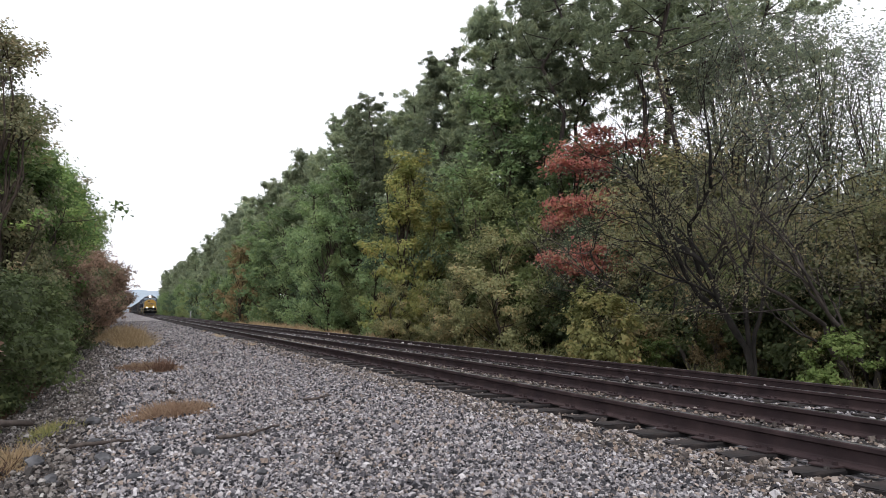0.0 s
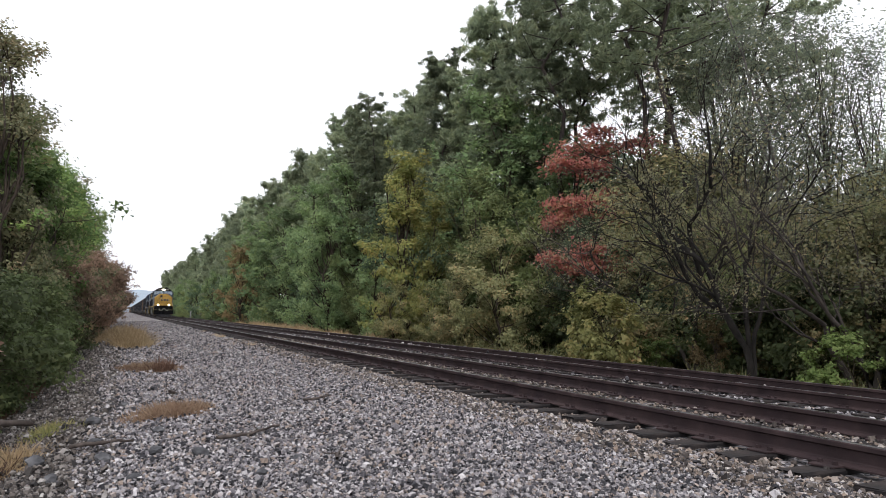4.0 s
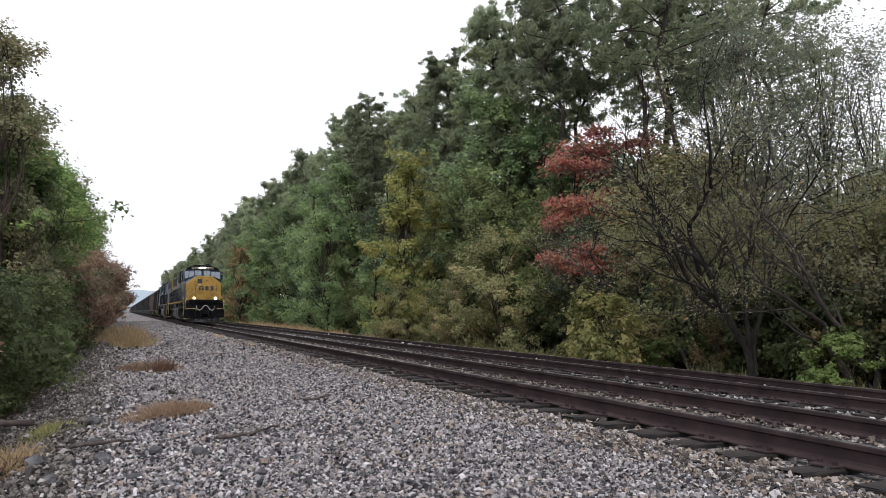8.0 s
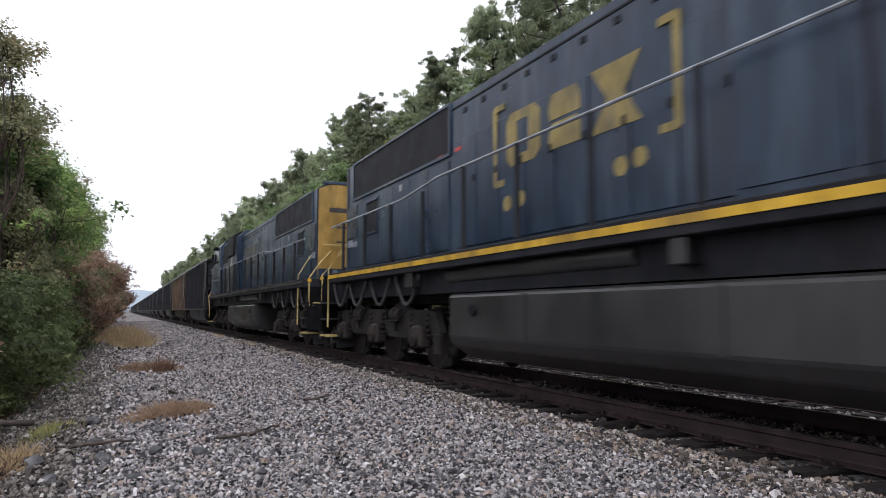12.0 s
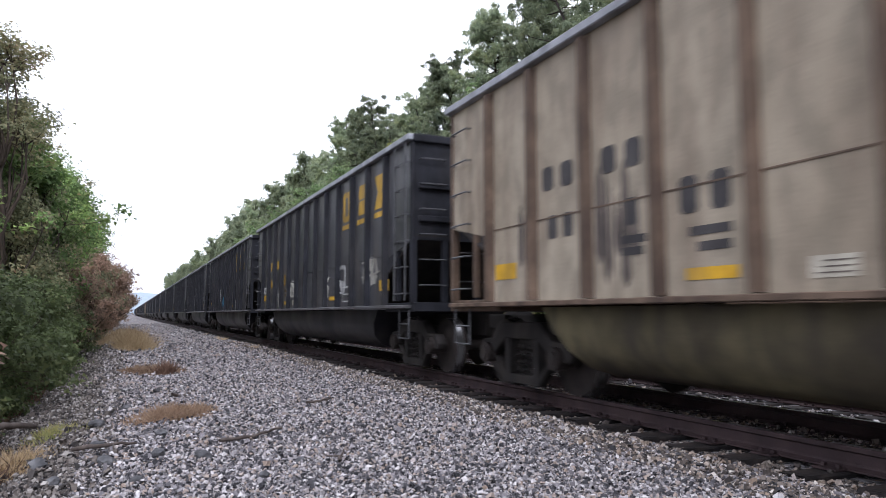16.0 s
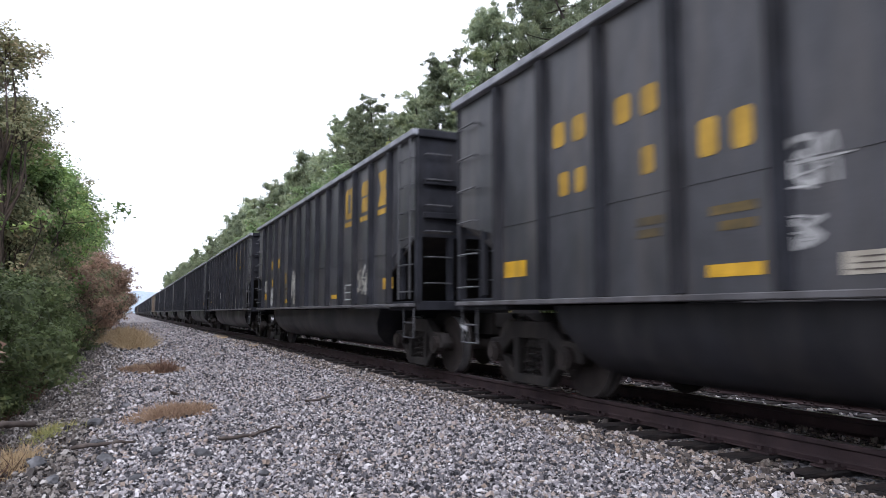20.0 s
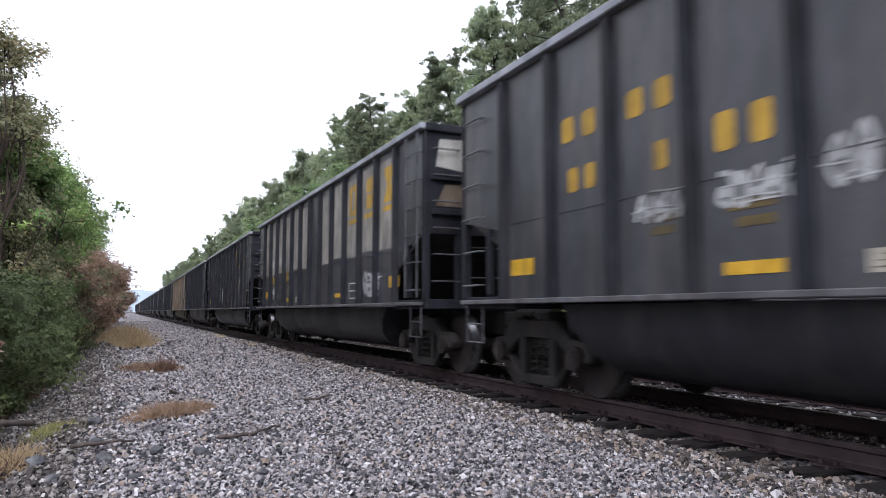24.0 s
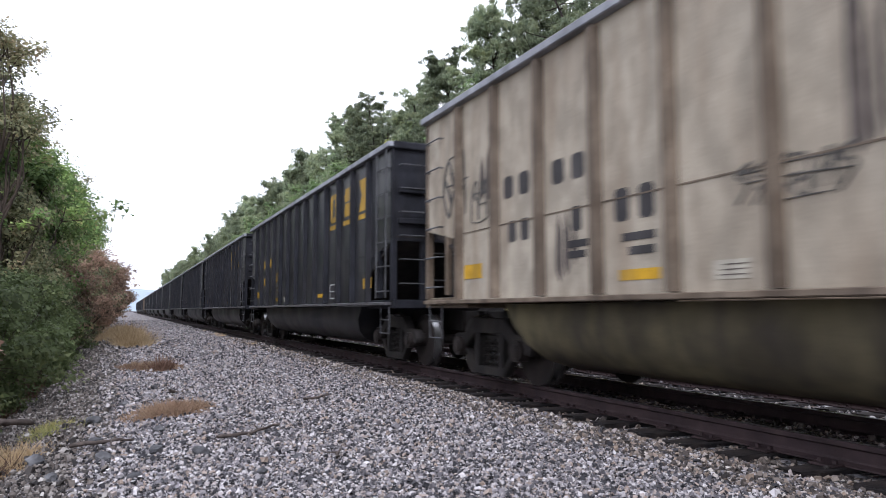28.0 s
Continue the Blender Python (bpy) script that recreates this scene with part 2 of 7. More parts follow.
M["stripe"] = surf("yellow_reflective_stripe", (0.42, 0.25, 0.03), (0.62, 0.38, 0.035), 0.8, 0.5, bump=0.0, dirt_sheen=(0.20, 0.13, 0.05), dirt_sheen_amount=0.6)
M["yel_paint"] = surf("yellow_loco_paint", (0.315, 0.188, 0.040), (0.385, 0.236, 0.058), 1.0, 0.45, bump=0.03, dirt_sheen=(0.30, 0.17, 0.05), dirt_sheen_amount=0.4)
M["bark"] = surf("dark_bark", (0.035, 0.026, 0.02), (0.075, 0.058, 0.045), 3, 0.95, bump=0.8, fine=14, stretch=(3, 3, 0.5))
M["grey_bark"] = surf("grey_bark", (0.015, 0.0135, 0.0125), (0.036, 0.032, 0.029), 3, 0.95, bump=0.6, fine=14, stretch=(3, 3, 0.5))
M["twig_bark"] = surf("brown_twig_bark", (0.040, 0.034, 0.031), (0.085, 0.072, 0.064), 3, 0.95, bump=0.5, fine=14, stretch=(3, 3, 0.5))
M["pine_bark"] = surf("pine_bark", (0.032, 0.026, 0.024), (0.070, 0.055, 0.048), 3, 0.95, bump=0.8, fine=12, stretch=(3, 3, 0.6))
G = {"pine": [(0.0, (0.182, 0.225, 0.158)), (0.5, (0.292, 0.339, 0.218)), (1.0, (0.408, 0.435, 0.249))],
     "green": [(0.0, (0.119, 0.182, 0.090)), (0.5, (0.202, 0.280, 0.129)), (1.0, (0.320, 0.390, 0.170))],
     "dark": [(0.0, (0.094, 0.139, 0.088)), (0.6, (0.168, 0.236, 0.135)), (1.0, (0.243, 0.308, 0.162))],
     "yellow": [(0.0, (0.196, 0.252, 0.093)), (0.5, (0.389, 0.400, 0.139)), (0.85, (0.493, 0.426, 0.151)), (1.0, (0.426, 0.258, 0.112))],
     "olive": [(0.0, (0.140, 0.172, 0.086)), (0.6, (0.305, 0.293, 0.143)), (1.0, (0.481, 0.332, 0.176))],
     "red": [(0.0, (0.164, 0.069, 0.062)), (0.5, (0.352, 0.131, 0.112)), (0.85, (0.396, 0.194, 0.125)), (1.0, (0.225, 0.188, 0.086))],
     "rust": [(0.0, (0.135, 0.112, 0.058)), (0.5, (0.262, 0.195, 0.095)), (1.0, (0.370, 0.270, 0.140))],
     "lime": [(0.0, (0.075, 0.115, 0.036)), (0.5, (0.13, 0.18, 0.055)), (1.0, (0.20, 0.24, 0.085))],
     "straw": [(0.0, (0.23, 0.155, 0.085)), (0.5, (0.40, 0.295, 0.170)), (1.0, (0.55, 0.43, 0.27))],
     "brown_weed": [(0.0, (0.130, 0.085, 0.059)), (0.5, (0.262, 0.176, 0.120)), (1.0, (0.361, 0.269, 0.178))]}
G["green_pine"] = [(0.0, (0.085, 0.149, 0.074)), (0.5, (0.173, 0.247, 0.120)), (1.0, (0.243, 0.294, 0.139))]
G["moss"] = [(0.0, (0.130, 0.169, 0.073)), (0.5, (0.238, 0.286, 0.117)), (1.0, (0.345, 0.375, 0.155))]
G["bushy"] = [(0.0, (0.13, 0.15, 0.055)), (0.5, (0.33, 0.33, 0.125)), (0.8, (0.45, 0.38, 0.16)), (1.0, (0.36, 0.21, 0.10))]
G["thin"] = [(0.0, (0.137, 0.176, 0.138)), (0.5, (0.246, 0.278, 0.205)), (1.0, (0.305, 0.324, 0.208))]
G["hedge"] = [(0.0, (0.090, 0.152, 0.057)), (0.5, (0.200, 0.302, 0.103)), (0.8, (0.342, 0.438, 0.154)), (1.0, (0.347, 0.283, 0.141))]
G["hedge_brown"] = [(0.0, (0.10, 0.112, 0.066)), (0.5, (0.19, 0.198, 0.11)), (0.8, (0.27, 0.24, 0.135)), (1.0, (0.27, 0.17, 0.11))]
G["red_brown"] = [(0.0, (0.150, 0.118, 0.082)), (0.5, (0.285, 0.188, 0.138)), (1.0, (0.385, 0.275, 0.200))]
G["dead"] = [(0.0, (0.05, 0.03, 0.022)), (0.5, (0.115, 0.068, 0.048)), (1.0, (0.19, 0.12, 0.085))]
G["gloom"] = [(0.0, (0.131, 0.151, 0.096)), (0.6, (0.237, 0.247, 0.144)), (1.0, (0.333, 0.302, 0.182))]
G["dry"] = [(0.0, (0.145, 0.085, 0.063)), (0.5, (0.239, 0.157, 0.120)), (1.0, (0.317, 0.227, 0.175))]
# low bushes and undergrowth: the shade they stand in is put into the leaf colour
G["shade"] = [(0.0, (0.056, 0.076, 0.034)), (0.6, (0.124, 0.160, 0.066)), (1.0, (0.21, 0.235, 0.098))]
G["brownish"] = [(0.0, (0.212, 0.224, 0.146)), (0.5, (0.338, 0.338, 0.212)), (0.8, (0.445, 0.392, 0.202)), (1.0, (0.384, 0.269, 0.175))]
M["pale_bark"] = surf("pale_bark", (0.09, 0.085, 0.078), (0.18, 0.165, 0.15), 3, 0.9, bump=0.6, fine=14, stretch=(3, 3, 0.5))
for key in G:
    M["leaf_" + key] = leafy("foliage_" + key, G[key], through=0.66 if key in ("pine", "thin", "brownish") else 0.5)
# the haze of distance is put into this pale blue base colour
M["hill"] = surf("hazy_distant_woods", (0.30, 0.36, 0.42), (0.36, 0.42, 0.47), 0.02, 1.0, bump=0)

# ---- mesh helpers


def part(name, bm, material, parent=None, label=""):
    """Links a bmesh as one mesh object under a thing or a part."""
    me = bpy.data.meshes.new(name)
    bm.to_mesh(me)
    bm.free()
    return mesh_part(name, me, material, parent, label)


def mesh_part(name, me, material, parent=None, label="", at=None):
    if not me.materials:
        for m in (material if isinstance(material, (list, tuple)) else [material]):
            me.materials.append(m)
    ob = new(name, me)
    if parent:
        ob.parent = parent
    if at is not None:
        ob.matrix_basis = at
    if label:
        ob["label"] = label
    return ob


def thing(name, label, category, group="", kind="", at=None):
    ob = new(name)
    ob.empty_display_size = 0.3
    if at is not None:
        ob.matrix_basis = at
    return tagged(ob, label, category, group, kind)


def box(bm, x0, x1, y0, y1, z0, z1, bevel=0.0):
    r = bmesh.ops.create_cube(bm, size=1, matrix=Matrix.LocRotScale(((x0 + x1) / 2, (y0 + y1) / 2, (z0 + z1) / 2), None, (x1 - x0, y1 - y0, z1 - z0)))
    if bevel:
        es = {e for v in r["verts"] for e in v.link_edges}
        bmesh.ops.bevel(bm, geom=list(es), offset=bevel, segments=1, affect="EDGES", profile=0.5)
    return bm


def cyl(bm, a, b, r, n=10, r2=None):
    a, b = Vector(a), Vector(b)
    d = b - a
    m = Matrix.Translation((a + b) / 2) @ d.to_track_quat("Z", "Y").to_matrix().to_4x4()
    bmesh.ops.create_cone(bm, cap_ends=True, segments=n, radius1=r, radius2=r if r2 is None else r2, depth=d.length, matrix=m)
    return bm


def prism(bm, pts, axis, a, b, bevel=0.0):
    """Extrudes a flat outline along x, y or z from a to b."""
    def at(u, v, w):
        return {"x": (w, u, v), "y": (u, w, v), "z": (u, v, w)}[axis]
    lo = [bm.verts.new(at(u, v, a)) for u, v in pts]
    hi = [bm.verts.new(at(u, v, b)) for u, v in pts]
    n = len(pts)
    fs = [bm.faces.new(lo), bm.faces.new(hi[::-1])]
    for i in range(n):
        fs.append(bm.faces.new((lo[i], hi[i], hi[(i + 1) % n], lo[(i + 1) % n])))
    bmesh.ops.recalc_face_normals(bm, faces=fs)
    if bevel:
        es = {e for f in fs for e in f.edges}
        bmesh.ops.bevel(bm, geom=list(es), offset=bevel, segments=1, affect="EDGES", profile=0.5)
    return bm


def pipe(bm, pts, r, n=6):
    """A bent rod through the points."""
    pts = [Vector(p) for p in pts]
    rings = []
    for i, p in enumerate(pts):
        d = (pts[min(i + 1, len(pts) - 1)] - pts[max(i - 1, 0)]).normalized()
        up = Vector((0, 0, 1)) if abs(d.z) < 0.9 else Vector((1, 0, 0))
        u = d.cross(up).normalized()
        v = u.cross(d)
        rr = r[i] if isinstance(r, (list, tuple)) else r
        rings.append([bm.verts.new(p + (u * math.cos(2 * math.pi * k / n) + v * math.sin(2 * math.pi * k / n)) * rr) for k in range(n)])
    for a, b in zip(rings, rings[1:]):
        for k in range(n):
            bm.faces.new((a[k], a[(k + 1) % n], b[(k + 1) % n], b[k]))
    bm.faces.new(rings[0][::-1])
    bm.faces.new(rings[-1])
    return bm


def B():
    return bmesh.new()


def fast_mesh(name, verts, faces, smooth=False):
    """A mesh from number arrays: verts (n, 3), faces (m, k)."""
    me = bpy.data.meshes.new(name)
    verts, faces = np.asarray(verts, np.float32), np.asarray(faces, np.int32)
    m, k = faces.shape
    me.vertices.add(len(verts))
    me.vertices.foreach_set("co", verts.ravel())
    me.loops.add(m * k)
    me.loops.foreach_set("vertex_index", faces.ravel())
    me.polygons.add(m)
    me.polygons.foreach_set("loop_start", np.arange(m, dtype=np.int32) * k)
    me.update(calc_edges=True)
    if not smooth:
        me.shade_flat()
    return me


def smooth(ob, angle=40):
    ob.data.shade_smooth()
    ob.data.set_sharp_from_angle(angle=radians(angle))
    return ob

# ---- ground, ballast and the two tracks
NEAR_X, GAUGE, FAR_X = 5.0, 1.505, 9.1
TRACK_X = NEAR_X + GAUGE / 2
rng = np.random.default_rng(7)


def ground_height(x, y):
    """The lie of the land across the line: a shoulder of stone, a ditch on the near side, low ground on the far one."""
    z = np.full(np.shape(x), -0.205)
    z = np.where((x > 4.3) & (x <= 7.3), -0.205 - 0.027 * np.clip((x - 4.25) / 0.3, 0, 1), z)
    z = np.where(x > 7.3, -0.232 - 0.153 * np.clip((x - 7.3) / 1.0, 0, 1), z)
    z = np.where(x > 11.6, -0.385 - 0.57 * np.clip((x - 11.6) / 2.0, 0, 1), z)
    edge = -0.55
    z = np.where(x < edge, -0.205 - 0.38 * np.clip((edge - x), 0, 1.6), z)
    return z


xs = np.concatenate([[-900, -300, -90, -40, -20, -12, -8, -6, -5], np.linspace(-4, 16, 61), [17, 19, 22, 28, 40, 70, 150, 400, 900]])
ys = np.concatenate([[-900, -400, -150, -60, -25, -12], np.linspace(-6, 50, 85), np.linspace(52, 130, 30), [150, 180, 220, 280, 360, 460, 600, 800, 1100, 1800]])
gx, gy = np.meshgrid(xs, ys)
gz = ground_height(gx, gy)
nx, ny = len(xs), len(ys)
idx = np.arange(nx * ny).reshape(ny, nx)
quads = np.stack([idx[:-1, :-1], idx[:-1, 1:], idx[1:, 1:], idx[1:, :-1]], -1).reshape(-1, 4)
me = fast_mesh("ground", np.stack([gx, gy, gz], -1).reshape(-1, 3), quads)
ground = tagged(mesh_part("ground", me, [M["gravel"], M["earth"]]), "grey crushed-stone shoulder falling to brown woodland soil", "ground", kind="structure")
cx = gx[:-1, :-1] * 0.5 + gx[:-1, 1:] * 0.5
me.polygons.foreach_set("material_index", ((cx < -1.3) | (cx > 12.2)).astype(np.int32).ravel())

RAIL = [(-0.075, -0.18), (0.075, -0.18), (0.075, -0.168), (0.016, -0.150), (0.010, -0.135), (0.010, -0.055), (0.037, -0.040), (0.037, -0.008), (0.030, 0.0),
        (-0.030, 0.0), (-0.037, -0.008), (-0.037, -0.040), (-0.010, -0.055), (-0.010, -0.135), (-0.016, -0.150), (-0.075, -0.168)]


def rail(parent, x, z):
    bm = prism(B(), RAIL, "y", -400, 900)
    ob = part("rail", bm, [M["rail_side"], M["rail_top"]], parent, "brown rusty steel rail with a worn bright head")
    for p in ob.data.polygons:
        p.material_index = 1 if p.normal.z > 0.95 and p.center.z > -0.01 else 0
    ob.matrix_basis = pose(x, 0, z)
    return ob


def tie_mesh(seed):
    r = random.Random(seed)
    bm = box(B(), -1.3, 1.3, -0.115, 0.115, -0.18, 0, 0.012)
    for v in bm.verts:
        v.co.x += r.uniform(-0.03, 0.03)
        v.co.y += r.uniform(-0.008, 0.008)
        v.co.z += r.uniform(-0.006, 0.006)
    me = bpy.data.meshes.new("tie")
    bm.to_mesh(me)
    bm.free()
    me.materials.append(M["tie"])
    return me


TIES = [tie_mesh(i) for i in range(5)]


def track(name, label, x, z, cant, count):
    t = thing(name, label, "railway track", kind="structure", at=pose(x + GAUGE / 2, 0, z))
    rail(t, -GAUGE / 2, 0)
    rail(t, GAUGE / 2, cant)
    r = random.Random(3)
    y = -12.0
    for i in range(count):
        ob = mesh_part("tie", TIES[i % 5], M["tie"], t, at=pose(r.uniform(-0.05, 0.05), y, -0.182 + cant / 2 + r.uniform(-0.006, 0.002), 0, math.degrees(math.atan2(-cant, GAUGE)), r.uniform(-1.2, 1.2)))
        if i < 70:
            for sx in (-1, 1):
                mesh_part("tie_plate", PLATE, M["rail_side"], ob, at=pose(sx * GAUGE / 2, 0, 0.003))
        y += 0.576 + r.uniform(-0.05, 0.05)
    vs, fs = [], []
    base = np.array([(sx, sy, sz) for sx in (-1.3, 1.3) for sy in (-0.115, 0.115) for sz in (-0.18, 0.0)])
    quad = np.array([(0, 1, 3, 2), (4, 6, 7, 5), (0, 4, 5, 1), (2, 3, 7, 6), (1, 5, 7, 3)])
    k = 0
    for yy in np.concatenate([np.arange(y, 420, 0.576), np.arange(-60, -12.2, 0.576)]):
        vs.append(base + (0, yy, -0.182 + cant / 2))
        fs.append(quad + 8 * k)
        k += 1
    tagged(mesh_part("distant_ties", fast_mesh("distant_ties", np.concatenate(vs), np.concatenate(fs)), M["tie"], t), kind="stuff")
    return t


bm = box(B(), -0.19, 0.19, -0.10, 0.10, 0, 0.018, 0.004)
for sx in (-0.10, 0.10):
    for sy in (-0.06, 0.06):
        box(bm, sx - 0.016, sx + 0.016, sy - 0.016, sy + 0.016, 0.018, 0.045)
PLATE = bpy.data.meshes.new("tie_plate")
bm.to_mesh(PLATE)
bm.free()
PLATE.materials.append(M["rail_side"])
track("track_1", "railway track of rusty rails on dark wooden ties", NEAR_X, 0, -0.035, 150)
track("track_2", "second railway track of rusty rails, a little lower", FAR_X, -0.17, -0.05, 150)


def stones(name, label, n, xr, yr, size, seed, keep, zoff=0.0, mat="stone"):
    """Crushed stones strewn over the ground, each a rough little block of its own."""
    g = np.random.default_rng(seed)
    x = g.uniform(*xr, n)
    # thin out with distance: the nearer, the denser
    y = yr[0] * (yr[1] / yr[0]) ** (g.random(n) ** 0.85) if yr[0] > 0 else g.uniform(*yr, n)
    k = keep(x, y)
    x, y = x[k], y[k]
    n = len(x)
    s = size * np.exp(g.normal(0, 0.33, n)) * (1 + np.clip((y - 12) / 30, 0, 0.5))
    z = ground_height(x, y) + s * g.uniform(-0.1, 0.75, n) + zoff
    v0 = np.array([(-1, -1, -1), (1, -1, -1), (1, 1, -1), (-1, 1, -1), (-1, -1, 1), (1, -1, 1), (1, 1, 1), (-1, 1, 1)]) * 0.66
    v0[4:, :2] *= 0.8
    f0 = np.array([(0, 2, 1), (0, 3, 2), (4, 5, 6), (4, 6, 7), (0, 1, 5), (0, 5, 4), (1, 2, 6), (1, 6, 5), (2, 3, 7), (2, 7, 6), (3, 0, 4), (3, 4, 7)])
    k = len(v0)
    v = (v0[None] * g.uniform(0.72, 1.15, (n, k, 1)) + g.normal(0, 0.12, (n, k, 3))) * np.stack([g.uniform(0.85, 1.4, n), g.uniform(0.75, 1.1, n), g.uniform(0.6, 1.0, n)], -1)[:, None, :]
    q = g.normal(size=(n, 4))
    q[:, 1:3] *= 0.6
    q /= np.linalg.norm(q, axis=1, keepdims=True)
    w, a, b, c = q.T
    R = np.stack([1 - 2 * (b * b + c * c), 2 * (a * b - c * w), 2 * (a * c + b * w), 2 * (a * b + c * w), 1 - 2 * (a * a + c * c), 2 * (b * c - a * w),
                  2 * (a * c - b * w), 2 * (b * c + a * w), 1 - 2 * (a * a + b * b)], -1).reshape(n, 3, 3)
    v = np.einsum("nij,nkj->nki", R, v) * (s / 2)[:, None, None] + np.stack([x, y, z], -1)[:, None, :]
    f = f0[None] + (np.arange(n) * k)[:, None, None]
    # the undersides lie in the bed: leave those faces out
    a, b, c = (v[:, f0[:, i]] for i in range(3))
    up = np.cross(b - a, c - a)[..., 2] > -0.15 * np.linalg.norm(np.cross(b - a, c - a), axis=2)
    ob = mesh_part(name, fast_mesh(name, v.reshape(-1, 3), f[up]), M[mat])
    return tagged(ob, label, "ballast", kind="stuff")


def in_view(x, y):
    a = np.degrees(np.arctan2(x, y))
    return (a > -11) & (a < 60)


off_rails = (lambda x, y: in_view(x, y) & (np.abs(x - 5) > 0.10) & (np.abs(x - 6.505) > 0.10))
stones("ballast_stones", "loose grey and white crushed stones beside the track", 80000, (-0.3, 4.42), (2.35, 6.2), 0.0225, 11, in_view)
stones("ballast_stones", "loose grey crushed stones along the shoulder", 56000, (-0.3, 4.42), (6.0, 14), 0.0255, 16, in_view)
stones("ballast_stones", "loose grey crushed stones farther along the shoulder", 20000, (-0.5, 4.42), (13.5, 30), 0.029, 15, in_view)
stones("ballast_stones", "loose grey crushed stones far along the shoulder", 8000, (-1.0, 4.5), (29, 90), 0.036, 12, in_view)
stones("ballast_stones", "loose grey crushed stones on the nearest shoulder", 30000, (-1.2, 4.42), (-6.0, 2.4), 0.026, 20, lambda x, y: x > -1.2 + 0.3 * np.sin(1.7 * y))
stones("ballast_stones", "soiled brown-grey stones at the lip of the ditch, coloured darker for the hedge's shade", 30000, (-1.9, -0.05), (4.5, 34), 0.029, 18, in_view, -0.002, "shaded_dirty_stone")
stones("ballast_stones", "crushed stones lying between the ties", 8000, (4.42, 4.95), (2.0, 30), 0.030, 17, off_rails, -0.016, "track_stone")
stones("ballast_stones", "rust-tinted crushed stones at the tie ends", 14000, (3.75, 4.45), (2.6, 30), 0.028, 19, in_view, 0.006, "track_stone")
stones("ballast_stones", "crushed stones lying between the rails", 21000, (5.05, 7.6), (2.0, 34), 0.032, 13, off_rails, 0.0, "track_stone")
stones("ballast_stones", "crushed stones round the farther track", 19000, (7.5, 11.9), (4.0, 44), 0.034, 14, lambda x, y: in_view(x, y) & (np.abs(x - 9.1) > 0.12) & (np.abs(x - 10.6) > 0.12))

# ---- coal hopper cars. Their own space: y along the car (rear end at +y), z = 0 at the rail head, near side at -x.
HALF, SHORT_HALF = 7.35, 6.95
wheelsets = {"car": [], "loco": []}


def wheel_mesh(r, gauge_half, axle_r):
    bm = B()
    for s in (-1, 1):
        cyl(bm, (s * (gauge_half - 0.06), 0, 0), (s * (gauge_half + 0.065), 0, 0), r, 28)
        cyl(bm, (s * (gauge_half - 0.095), 0, 0), (s * (gauge_half - 0.06), 0, 0), r + 0.028, 28)
        cyl(bm, (s * (gauge_half + 0.065), 0, 0), (s * (gauge_half + 0.071), 0, 0), r * 0.80, 24, r * 0.72)
        cyl(bm, (s * (gauge_half + 0.06), 0, 0), (s * (gauge_half + 0.15), 0, 0), r * 0.27, 14)
        for k in range(3):
            a = 2.1 * k
            cyl(bm, (s * (gauge_half + 0.15), math.cos(a) * 0.06, math.sin(a) * 0.06), (s * (gauge_half + 0.17), math.cos(a) * 0.06, math.sin(a) * 0.06), 0.02, 6)
    cyl(bm, (-gauge_half - 0.2, 0, 0), (gauge_half + 0.2, 0, 0), axle_r, 12)
    me = bpy.data.meshes.new("wheelset")
    bm.to_mesh(me)
    bm.free()
    me.materials.append(M["wheel"])
    me.materials.append(M["tread"])
    for p in me.polygons:
        rad = math.hypot(p.center.y, p.center.z)
        p.material_index = 1 if abs(p.normal.x) < 0.1 and r - 0.02 < rad < r + 0.01 else 0
    me.shade_smooth()
    me.set_sharp_from_angle(angle=radians(35))
    return me


CAR_WHEELS = wheel_mesh(0.457, 0.752, 0.085)
LOCO_WHEELS = wheel_mesh(0.533, 0.752, 0.11)


def put_wheelset(parent, me, y, r, kind):
    w = mesh_part("wheelset", me, M["wheel"], parent)
    w.matrix_parent_inverse = Matrix.Translation((0, y, r))
    w["axle"] = kind
    return w


